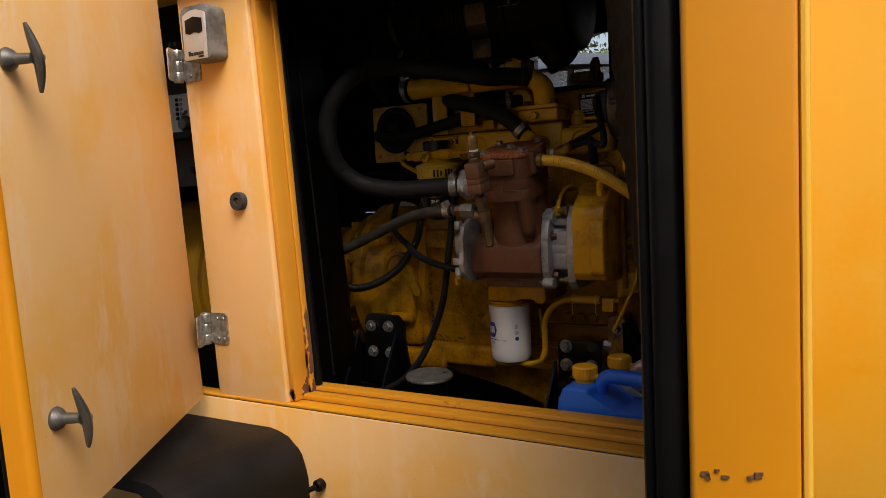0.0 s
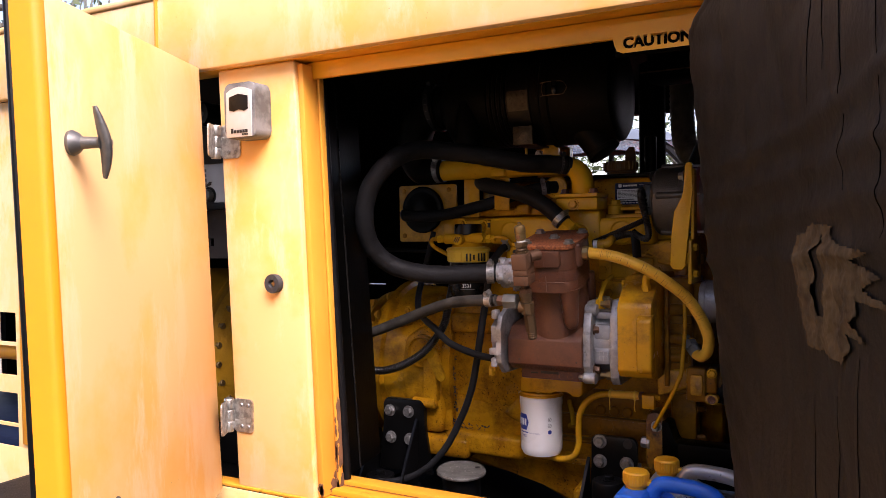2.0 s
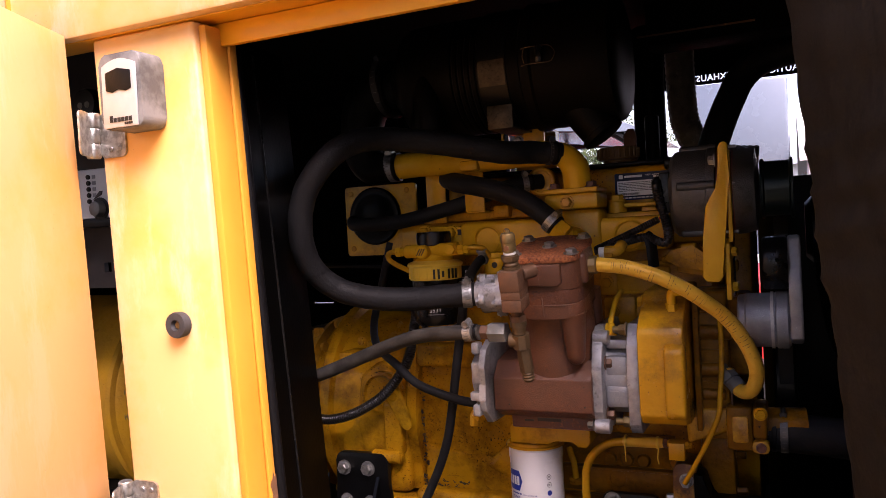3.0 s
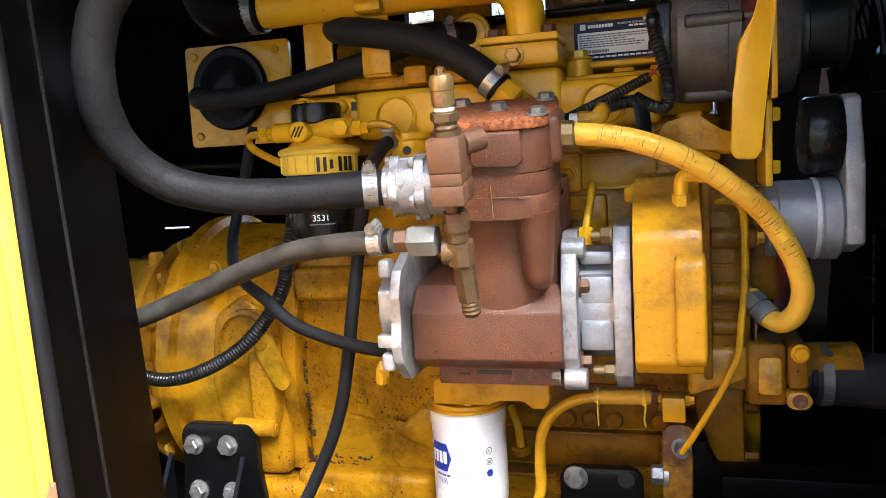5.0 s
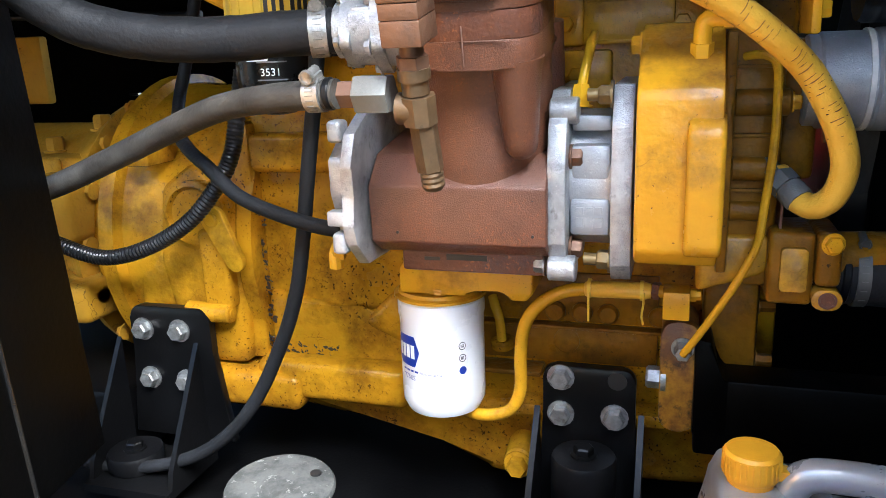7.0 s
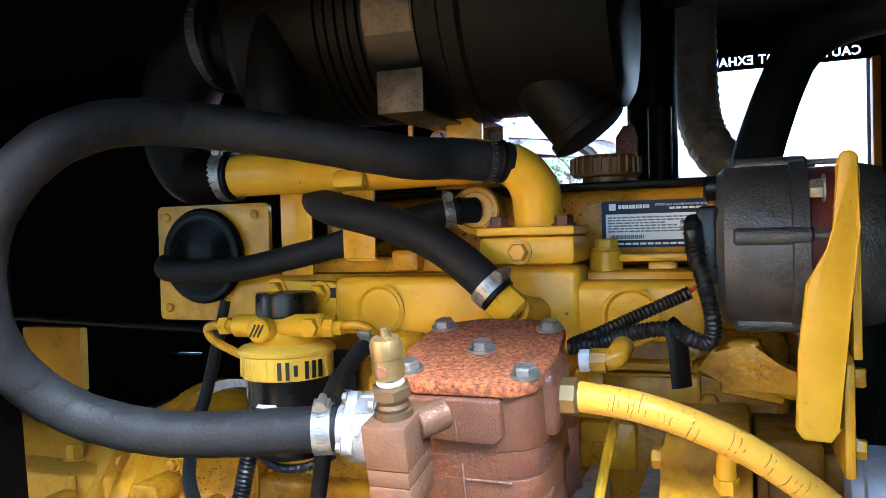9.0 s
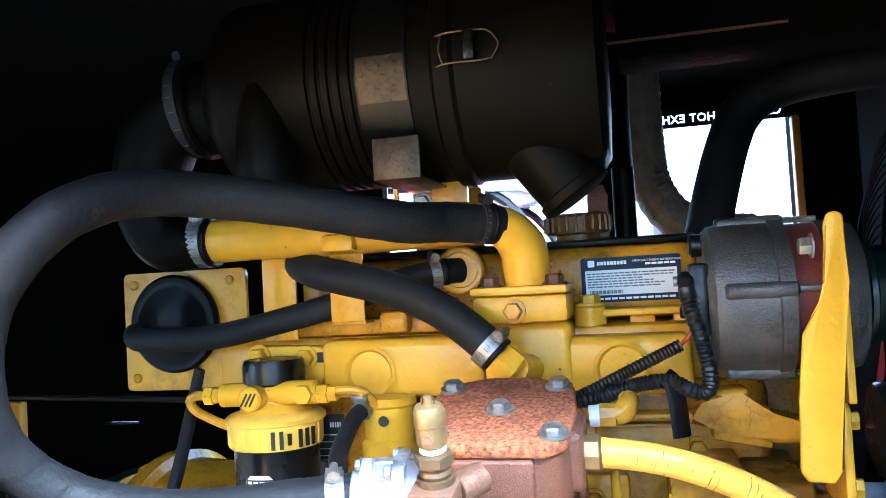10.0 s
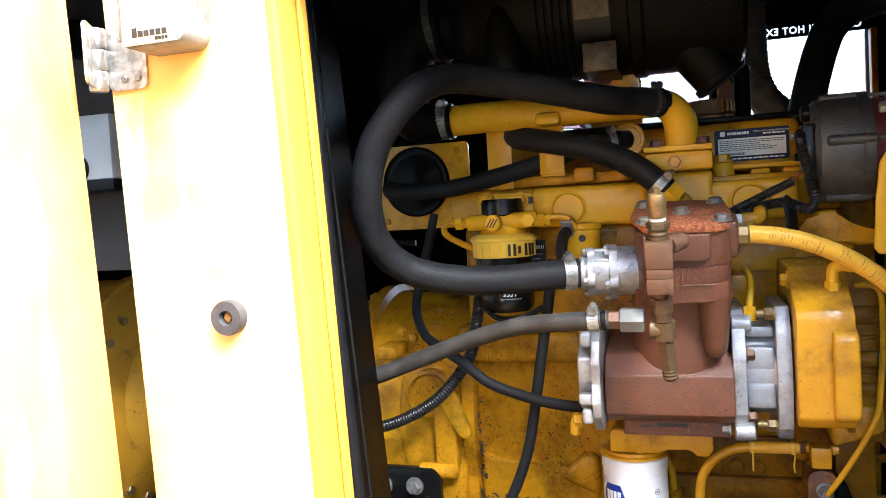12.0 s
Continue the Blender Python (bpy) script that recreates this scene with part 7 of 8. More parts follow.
for k in range(6):
    bm = B()
    a = radians(60 * k + 12)
    p = [(0.05, -0.03), (0.05, 0.03), (0.23, 0.055), (0.235, -0.045)]
    lo, hi = [], []
    for r, s in p:
        y, z = r * math.cos(a) - s * math.sin(a), r * math.sin(a) + s * math.cos(a)
        lo.append(bm.verts.new((FX + 0.035 + s * 0.5, FY + y, FZ + z)))
        hi.append(bm.verts.new((FX + 0.039 + s * 0.5, FY + y, FZ + z)))
    bm.faces.new(lo), bm.faces.new(hi)
    for i in range(4):
        bm.faces.new((lo[i], lo[(i + 1) % 4], hi[(i + 1) % 4], hi[i]))
    part("blade", bm, BLACK_PAINT, fan)
part("hub", rod(B(), (FX - 0.06, FY, FZ), (FX + 0.06, FY, FZ), 0.055, bev=0.01), BLACK_PAINT, fan)
for k in range(17):
    bm = B()
    r = 0.075 + 0.0118 * k
    ring_pts = [(FX - 0.012 * (1 - (r / FR) ** 2) * 4, FY + r * math.cos(radians(a)), FZ + r * math.sin(radians(a))) for a in range(0, 361, 8)]
    tube(bm, ring_pts, 0.0013, seg=6, curved=False)
    part("guard_ring", bm, FOAM, fan)
bm = B()
for a in range(0, 360, 45):
    c, s = math.cos(radians(a)), math.sin(radians(a))
    tube(bm, [(FX - 0.046, FY + 0.075 * c, FZ + 0.075 * s), (FX - 0.030, FY + 0.18 * c, FZ + 0.18 * s), (FX + 0.002, FY + 0.27 * c, FZ + 0.27 * s)], 0.0024, seg=6)
part("guard_spoke", bm, FOAM, fan)
rad = thing("radiator_shroud", (0.84, 0.62, 0.80), "black steel radiator shroud with a round fan opening", "shroud")
bm = B()
for k in range(40):
    a0, a1 = 2 * math.pi * k / 40, 2 * math.pi * (k + 1) / 40
    q = []
    for a in (a0, a1):
        c, s = math.cos(a), math.sin(a)
        o = 0.40 / max(abs(c), abs(s))
        q += [(FY + 0.285 * c, FZ + 0.285 * s), (FY + o * c, FZ + o * s)]
    vs = [bm.verts.new((0.792, *p)) for p in (q[0], q[1], q[3], q[2])]
    ws = [bm.verts.new((0.800, *p)) for p in (q[0], q[1], q[3], q[2])]
    bm.faces.new(vs), bm.faces.new(ws)
    bm.faces.new((vs[0], vs[3], ws[3], ws[0]))
bmesh.ops.remove_doubles(bm, verts=bm.verts, dist=1e-5)
part("face", bm, FOAM, rad)
# Black sheet added to block the brightness behind the tensioner.
part("side_guard", box(B(), 0.60, 0.79, 0.85, 0.856, 0.82, 1.50, 0.002), BLACK_PAINT, rad)
part("core", box(B(), 0.86, 0.93, 0.25, 1.03, 0.82, 1.78, 0.004), FOAM, rad)
for y, z in ((0.30, 1.665), (0.272, 1.16)):
    bm = B()
    rod(bm, (0.792, y, z), (0.786, y, z), 0.014, bev=0.003, seg=18)
    hexbolt(bm, (0.786, y, z), (-1, 0, 0), 0.007, 0.006)
    part("bolt", bm, STEEL_WORN, rad)

# ---- air cleaner and intake ----
ac = thing("air_cleaner", (0.25, 0.465, 1.59), "large dusty black plastic air cleaner canister", "air cleaner")
ACY, ACZ = 0.465, 1.692
bm = B()
prof = [(0.03, 0.0), (0.045, 0.0), (0.047, 0.004), (0.048, 0.024), (0.060, 0.033), (0.092, 0.054), (0.098, 0.066), (0.0985, 0.150)]
x = 0.150
for k in range(5):
    prof += [(0.0985, x + 0.006), (0.0962, x + 0.0075), (0.0962, x + 0.009), (0.0985, x + 0.0105)]
    x += 0.0105
prof += [(0.0985, 0.272), (0.104, 0.276), (0.104, 0.290), (0.101, 0.294), (0.102, 0.40), (0.099, 0.412), (0.09, 0.418), (0.05, 0.420)]
lathe(bm, prof, (0.012, ACY, ACZ), (1, 0, 0), 64)
part("canister", bm, CLEANER, ac)
bm = B()
lathe(bm, [(0.0988, 0), (0.1012, 0), (0.1012, 0.047), (0.0988, 0.047)], (0.217, ACY, ACZ), (1, 0, 0), 64)
part("mount_band", bm, BLACK_PAINT, ac)
bm = B()
arc = [radians(178 + 23 * k / 8) for k in range(9)]
pts = [(ACY + 0.1018 * math.cos(a), ACZ + 0.1018 * math.sin(a)) for a in arc]
prism(bm, pts + [(ACY + (y - ACY) * 0.992, ACZ + (z - ACZ) * 0.992) for y, z in pts[::-1]], "yz", 0.2185, 0.2625)
part("band_plate", bm, TAG, ac, "dull bare-metal band plate")
bm = B()
for z in (1.7045, 1.6785):
    tube(bm, [(0.290, 0.363, z), (0.304, 0.359, z + 0.001), (0.332, 0.359, z + 0.0005), (0.340, 0.361, z - (0.002 if z > 1.69 else -0.002))], 0.0008, seg=6)
tube(bm, [(0.340, 0.361, 1.7025), (0.3455, 0.360, 1.6945), (0.3455, 0.360, 1.6885), (0.340, 0.361, 1.6805)], 0.0008, seg=6)
tube(bm, [(0.297, 0.361, 1.7048), (0.2955, 0.358, 1.6915), (0.298, 0.361, 1.6788)], 0.0008, seg=6)
part("wire_clip", bm, BRASS_DARK, ac, "bent wire clip")
part("clip_latch", box(B(), 0.3165, 0.3265, 0.354, 0.364, 1.680, 1.7055, 0.002), PLASTIC, ac)
bm = B()
tube(bm, [(0.36, 0.44, 1.625), (0.378, 0.44, 1.598), (0.396, 0.44, 1.572)], lambda t: 0.036 - 0.004 * t, seg=28)
lathe(bm, [(0.031, 0), (0.0345, 0.002), (0.0345, 0.010), (0.030, 0.012)], (0.392, 0.44, 1.576), (0.55, 0, -0.8), 28)
part("dust_spout", bm, CLEANER, ac)
bm = B()
tube(bm, [(0.118, 0.375, 1.690), (0.119, 0.377, 1.66), (0.122, 0.38, 1.62), (0.124, 0.385, 1.58)], lambda t: 0.006 + 0.024 * min(1, t * 1.4) ** 0.7, seg=20)
part("drain_cone", bm, CLEANER, ac)
mb = thing("air_cleaner_bracket", (0.25, 0.42, 1.50), "bent yellow and bare steel bracket under the air cleaner", "bracket")
bm = B()
box(bm, 0.227, 0.270, 0.373, 0.377, 1.588, 1.625, 0.001)
box(bm, 0.227, 0.270, 0.377, 0.47, 1.588, 1.591, 0.001)
part("steel_tab", bm, TAG, mb)
bm = B()
sheet(bm, [0.228, 0.30], [1.552, 1.589], [(0.232, 0.266, 1.557, 1.585)], "xz", 0.432, 0.436)
box(bm, 0.228, 0.30, 0.436, 0.52, 1.5855, 1.589)
box(bm, 0.228, 0.30, 0.50, 0.52, 1.52, 1.585)
part("yellow_bracket", bm, ENGINE, mb)
part("bolt", hexbolt(B(), (0.252, 0.45, 1.570), (0, -1, 0), 0.007, 0.006), ZINC, mb)
bm = B()
box(bm, 0.282, 0.305, 0.43, 0.46, 1.590, 1.612, 0.002)
part("black_tab", bm, BLACK_PAINT, mb)
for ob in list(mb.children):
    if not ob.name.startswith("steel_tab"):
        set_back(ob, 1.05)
ih = hose("intake_hose", [(0.016, ACY, ACZ - 0.0), (-0.012, ACY, 1.688), (-0.040, 0.462, 1.668), (-0.052, 0.458, 1.625), (-0.052, 0.457, 1.585), (-0.036, 0.457, 1.556), (-0.010, 0.457, 1.551), (0.02, 0.456, 1.551)],
     lambda t: 0.050 - 0.0255 * t, CLEANER, "thick black moulded rubber intake hose", seg=28)
part("hose_cuff", lathe(B(), [(0.0505, 0), (0.0525, 0.002), (0.0525, 0.007), (0.0505, 0.009)], (0.0085, ACY, ACZ), (1, 0, 0.02), 40), CLEANER, ih)
part("hose_cuff", lathe(B(), [(0.0250, 0), (0.0266, 0.0015), (0.0266, 0.005), (0.0250, 0.0065)], (0.0165, 0.457, 1.551), (1, 0, 0), 36), GASKET, ih)
clamp((0.001, ACY, ACZ + 0.004), (1, 0, 0.10), 0.0515, 0.012, metal=STEEL_HULL, label="dull steel hose clamp on the air cleaner neck")
clamp((0.008, 0.457, 1.551), (1, 0, 0), 0.0255, 0.016)

# ---- hoses ----
ch = hose("coolant_hose", [(0.322, 0.436, 1.546), (0.317, 0.432, 1.547), (0.28, 0.405, 1.550), (0.252, 0.370, 1.550), (0.172, 0.323, 1.567), (0.115, 0.284, 1.576), (0.090, 0.250, 1.577), (0.072, 0.217, 1.571), (0.056, 0.187, 1.555),
                      (0.035, 0.172, 1.530), (0.013, 0.168, 1.498), (-0.001, 0.172, 1.460), (-0.008, 0.184, 1.422), (-0.008, 0.202, 1.390), (0.003, 0.223, 1.364), (0.029, 0.242, 1.344), (0.079, 0.258, 1.332), (0.130, 0.277, 1.329), (0.181, 0.294, 1.3315), (0.231, 0.312, 1.3325)],
     0.0180, RUBBER, "thick black wrapped rubber hose looping over the engine", seg=36, pitch=0.004, spiral=0.0006)
part("hose_cuff", lathe(B(), [(0.0184, 0), (0.0197, 0.001), (0.0197, 0.005), (0.0184, 0.006)], (0.2235, 0.3096, 1.3324), (1, 0.36, 0.02), 32), GASKET, ch)
part("hose_cuff", lathe(B(), [(0.0184, 0), (0.0196, 0.001), (0.0196, 0.004), (0.0184, 0.005)], (0.316, 0.431, 1.5475), (0.8, 0.6, -0.1), 32), GASKET, ch)
clamp((0.206, 0.3031, 1.332), (1, 0.36, 0.02), 0.0194, 0.0145)
clamp((0.310, 0.4265, 1.548), (0.8, 0.6, -0.1), 0.0188, 0.005, metal=STEEL_HULL)
rh = hose("drain_hose", [(0.262, 0.207, 1.288), (0.21, 0.212, 1.2855), (0.15, 0.232, 1.277), (0.085, 0.252, 1.257), (0.02, 0.262, 1.233), (-0.06, 0.266, 1.204), (-0.15, 0.27, 1.180)], 0.0106, RUBBER_GREY,
     "dusty grey rubber hose running from the compressor", seg=18)
part("hose_cuff", lathe(B(), [(0.0107, 0), (0.0115, 0.001), (0.0115, 0.004), (0.0107, 0.005)], (0.254, 0.207, 1.288), (1, 0, 0.05), 24), GASKET, rh)
clamp((0.2456, 0.2078, 1.2875), (1, -0.04, 0.05), 0.0112, 0.012)
hh = hose("head_hose", [(0.322, 0.402, 1.430), (0.314, 0.402, 1.439), (0.290, 0.404, 1.459), (0.263, 0.409, 1.476), (0.235, 0.414, 1.488), (0.207, 0.420, 1.497), (0.170, 0.427, 1.506), (0.138, 0.443, 1.513), (0.112, 0.468, 1.521), (0.090, 0.500, 1.530), (0.07, 0.53, 1.535)], 0.0165, RUBBER,
     "black rubber coolant hose clamped to a brass elbow", seg=20)
part("hose_cuff", lathe(B(), [(0.0166, 0), (0.0174, 0.001), (0.0174, 0.004), (0.0166, 0.005)], (0.320, 0.402, 1.432), (0.72, 0, -0.7), 28), GASKET, hh)
clamp((0.316, 0.402, 1.436), (0.72, 0, -0.7), 0.0172, 0.012)
bm = B()
lathe(bm, [(0.016, 0), (0.017, 0.002), (0.017, 0.022), (0.012, 0.026)], (0.320, 0.404, 1.430), (0.74, 0.1, -0.66), 6)
rod(bm, (0.336, 0.406, 1.418), (0.345, 0.46, 1.410), 0.013)
solo("hose_fitting", bm, ENGINE_CLEAN, (0.336, 0.41, 1.418), "yellow-painted brass hose fitting on the manifold", "fitting")
bh = hose("breather_hose", [(-0.094, 0.480, 1.458), (-0.085, 0.470, 1.452), (-0.055, 0.464, 1.450), (0.015, 0.461, 1.452), (0.093, 0.460, 1.466), (0.145, 0.462, 1.478), (0.19, 0.467, 1.492), (0.232, 0.482, 1.503), (0.256, 0.492, 1.506), (0.270, 0.506, 1.507)], 0.0130, RUBBER, "black rubber breather hose from the round cup", seg=18)
part("hose_cuff", lathe(B(), [(0.0131, 0), (0.0140, 0.001), (0.0140, 0.004), (0.0131, 0.005)], (0.2555, 0.4918, 1.506), (0.85, 0.5, 0.06), 28), GASKET, bh)
clamp((0.2475, 0.488, 1.5050), (0.85, 0.45, 0.12), 0.0138, 0.010)
dh = hose("delivery_hose", [(0.410, 0.281, 1.3725), (0.417, 0.281, 1.3725), (0.452, 0.283, 1.3675), (0.487, 0.288, 1.356), (0.520, 0.298, 1.339), (0.549, 0.308, 1.318), (0.576, 0.322, 1.293), (0.594, 0.330, 1.266), (0.606, 0.335, 1.240), (0.611, 0.340, 1.216),
                       (0.606, 0.348, 1.194), (0.594, 0.358, 1.184), (0.580, 0.372, 1.190), (0.570, 0.39, 1.205)], 0.0102, HOSE_YELLOW, "yellow-painted rubber hose with cracked paint", seg=20)
bm = B()
path = smooth_path([(0.424, 0.281, 1.3725), (0.452, 0.283, 1.3675), (0.487, 0.288, 1.356), (0.520, 0.298, 1.339), (0.549, 0.308, 1.318), (0.576, 0.322, 1.293), (0.594, 0.330, 1.266), (0.606, 0.335, 1.240)], 9)
for i in range(3, len(path) - 2):
    if rng.random() < 0.45:
        continue
    d = (path[i + 1] - path[i - 1]).normalized()
    c = path[i]
    r0 = 0.01026
    side = d.cross(Vector((0, -1, 0))).normalized()
    fwd = side.cross(d).normalized()
    if fwd.y > 0:
        fwd = -fwd
    a0, a1 = rng.uniform(-80, -10), rng.uniform(0, 75)
    tube(bm, [c + (side * math.sin(radians(a)) + fwd * math.cos(radians(a))) * r0 + d * 0.0015 * rng.random() for a in (a0, (a0 + a1) / 2, a1)], 0.00018 + 0.00035 * rng.random(), seg=4, sub=3)
part("paint_crack", bm, RUST, dh, "thin dark cracks in the paint")
bm = B()
lathe(bm, [(0.0112, 0), (0.0118, 0.002), (0.0118, 0.014), (0.0104, 0.016)], (0.586, 0.3655, 1.1865), (-0.55, 0.62, 0.56), 20)
lathe(bm, [(0.0125, 0), (0.0125, 0.012), (0.0085, 0.014), (0.0085, 0.03)], (0.577, 0.3755, 1.1955), (-0.55, 0.62, 0.56), 6)
part("hose_end", bm, STEEL_WORN, dh, "grey crimped steel hose end")
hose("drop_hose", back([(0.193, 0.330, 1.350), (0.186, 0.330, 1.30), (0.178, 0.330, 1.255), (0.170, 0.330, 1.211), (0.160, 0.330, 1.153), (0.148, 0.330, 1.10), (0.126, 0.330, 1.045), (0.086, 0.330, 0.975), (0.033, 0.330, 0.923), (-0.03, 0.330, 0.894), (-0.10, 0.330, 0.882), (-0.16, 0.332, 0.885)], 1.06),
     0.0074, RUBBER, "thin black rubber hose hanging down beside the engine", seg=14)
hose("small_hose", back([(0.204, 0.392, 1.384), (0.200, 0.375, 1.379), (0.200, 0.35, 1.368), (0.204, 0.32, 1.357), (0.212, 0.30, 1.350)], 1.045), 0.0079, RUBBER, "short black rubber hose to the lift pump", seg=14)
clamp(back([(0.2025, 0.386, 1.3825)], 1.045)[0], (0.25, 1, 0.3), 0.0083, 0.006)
hose("wiring_loom", [(0.060, 0.420, 1.300), (0.052, 0.412, 1.25), (0.046, 0.405, 1.215), (0.027, 0.402, 1.183), (-0.012, 0.400, 1.143), (-0.069, 0.398, 1.112), (-0.125, 0.396, 1.099), (-0.176, 0.394, 1.110), (-0.24, 0.40, 1.13)], 0.0092, LOOM,
     "black corrugated wiring loom curling across the housing", rib=0.0012, group="wiring looms", category="wiring loom", seg=14)
hose("cable", [(-0.030, 0.502, 1.415), (-0.044, 0.500, 1.363), (-0.058, 0.499, 1.315), (-0.062, 0.480, 1.268), (-0.036, 0.435, 1.237), (0.000, 0.398, 1.222), (0.041, 0.370, 1.207), (0.084, 0.356, 1.180), (0.148, 0.345, 1.162), (0.200, 0.330, 1.158), (0.222, 0.32, 1.162)], 0.0072, RUBBER,
     "smooth black cable curving to the compressor", group="wiring looms", category="cable", seg=14)
hose("cable", [(0.060, 0.418, 1.285), (0.085, 0.41, 1.262), (0.12, 0.41, 1.262), (0.15, 0.42, 1.275)], 0.0048, LOOM, "thin black wire below the fuel filter", rib=0.0007, group="wiring looms", category="cable", seg=8)
hose("wiring_loom", [(0.385, 0.400, 1.390), (0.405, 0.405, 1.398), (0.436, 0.415, 1.412), (0.478, 0.424, 1.431)], 0.0058, LOOM, "black corrugated alternator wiring loom", rib=0.0009, group="wiring looms", category="wiring loom", seg=12, pitch=0.0036)
hose("wiring_loom", [(0.383, 0.403, 1.387), (0.41, 0.40, 1.392), (0.44, 0.395, 1.402), (0.466, 0.392, 1.405), (0.482, 0.388, 1.398), (0.494, 0.384, 1.397), (0.497, 0.380, 1.412), (0.492, 0.378, 1.44), (0.485, 0.378, 1.465), (0.483, 0.380, 1.482), (0.484, 0.392, 1.489)], 0.0068, LOOM,
     "black corrugated alternator wiring loom", rib=0.001, group="wiring looms", category="wiring loom", seg=12, pitch=0.0038)
bm = B()
tube(bm, [(0.462, 0.392, 1.410), (0.468, 0.390, 1.404), (0.471, 0.389, 1.388), (0.472, 0.389, 1.374), (0.473, 0.390, 1.360)], 0.0085, seg=12, flat=0.28)
solo("tape_wrap", bm, GASKET, (0.472, 0.386, 1.40), "black insulating tape hanging off a wiring loom", "tape")
hose("wire", [(0.478, 0.424, 1.431), (0.486, 0.42, 1.440), (0.49, 0.425, 1.452)], 0.0016, RED_PAINT, "thin red wire ending at the alternator", group="wiring looms", category="wire", seg=6)
lo = hose("radiator_hose", [(0.60, 0.405, 1.120), (0.645, 0.405, 1.118), (0.70, 0.41, 1.113), (0.80, 0.43, 1.100)], 0.0275, RUBBER, "thick black lower radiator hose", seg=28)
part("hose_cuff", lathe(B(), [(0.0276, 0), (0.0290, 0.0015), (0.0290, 0.006), (0.0276, 0.0075)], (0.6235, 0.405, 1.119), (1, 0.03, -0.03), 32), GASKET, lo)
clamp((0.640, 0.405, 1.1185), (1, 0.03, 0), 0.0283, 0.010, metal=HANDLE)
uo = hose("radiator_hose", [(0.520, 0.69, 1.49), (0.536, 0.705, 1.555), (0.553, 0.735, 1.610), (0.568, 0.762, 1.650), (0.584, 0.775, 1.683), (0.610, 0.780, 1.708), (0.65, 0.780, 1.722), (0.72, 0.77, 1.728), (0.80, 0.76, 1.730)], 0.0265, RUBBER, "thick black upper radiator hose arching to the radiator", seg=24)
part("hose_cuff", lathe(B(), [(0.0266, 0), (0.0280, 0.0015), (0.0280, 0.006), (0.0266, 0.0075)], (0.5235, 0.693, 1.502), (0.23, 0.21, 0.95), 32), GASKET, uo)
hose("exhaust_pipe", [(0.466, 0.862, 1.81), (0.466, 0.862, 1.76), (0.467, 0.862, 1.685), (0.473, 0.862, 1.62), (0.498, 0.862, 1.573), (0.543, 0.862, 1.545), (0.606, 0.862, 1.536)], 0.0295, WRAP, "exhaust pipe in crinkled silver-brown heat wrap", rib=0.0015, category="exhaust pipe", group="", seg=24, pitch=0.012)
bm = B()
rod(bm, (0.420, 0.75, 1.45), (0.420, 0.75, 1.80), 0.030, bev=0.004)
rod(bm, (0.437, 0.66, 1.47), (0.437, 0.66, 1.62), 0.013, bev=0.003)
box(bm, 0.425, 0.47, 0.62, 0.70, 1.46, 1.50, 0.004)
solo("turbo_pipe", bm, CLEANER, (0.42, 0.75, 1.45), "dark upright pipes behind the rocker cover", "pipe")
bm = B()
prism(bm, [(0.398, 1.52), (0.398, 1.58), (0.406, 1.592), (0.416, 1.592), (0.420, 1.58), (0.420, 1.52)], "xz", 0.59, 0.598, 0.001)
solo("lifting_eye", bm, RUST_DARK, (0.41, 0.594, 1.52), "rust-brown steel lifting eye on the engine", "lifting eye")

# ---- containers on the floor ----
def jug(name, at, w, d, h, body, cap_mat, label, cap_dx, neck):
    x, y, z = at
    j = thing(name, at, label, "jug", "fluid jugs")
    bm = B()
    hx = x + cap_dx
    poly = [(x - w / 2, z + 0.01), (x - w / 2 + 0.006, z), (x + w / 2 - 0.006, z), (x + w / 2, z + 0.01), (x + w / 2, z + h * 0.70), (x + w / 2 - 0.012, z + h * 0.78),
            (x + 0.012, z + h * 0.74), (hx + 0.026, z + h * 0.86), (hx + 0.022, z + h * 0.93), (hx - 0.022, z + h * 0.93), (hx - 0.028, z + h * 0.84), (x - w / 2, z + h * 0.66)]
    prism(bm, poly, "xz", y - d / 2, y + d / 2, 0.012, 3)
    part("body", bm, body, j)
    bm = B()
    tube(bm, [(hx + 0.022, y, z + h * 0.84), (hx + 0.036, y, z + h * 0.965), (hx + 0.065, y, z + h * 0.985), (x + w / 2 - 0.035, y, z + h * 0.965), (x + w / 2 - 0.014, y, z + h * 0.90), (x + w / 2 - 0.012, y, z + h * 0.72)], 0.0125, seg=16)
    part("handle", bm, body, j)
    bm = B()
    rod(bm, (hx, y, z + h * 0.92), (hx, y, z + h * 0.955), 0.017)
    lathe(bm, [(0.0195, 0), (0.0205, 0.002), (0.0205, 0.019), (0.0185, 0.0215), (0, 0.022)], (hx, y, z + h * 0.955), (0, 0, 1), 32)
    box(bm, hx + 0.016, hx + 0.027, y - 0.006, y + 0.006, z + h * 0.955, z + h * 0.955 + 0.008, 0.001)
    c = part("cap", bm, cap_mat, j)
    bm = B()
    for k in range(28):
        a = 2 * math.pi * k / 28
        rod(bm, (hx + 0.0206 * math.cos(a), y + 0.0206 * math.sin(a), z + h * 0.955 + 0.003), (hx + 0.0206 * math.cos(a), y + 0.0206 * math.sin(a), z + h * 0.955 + 0.018), 0.0008, seg=5)
    part("cap_ribs", bm, cap_mat, c)


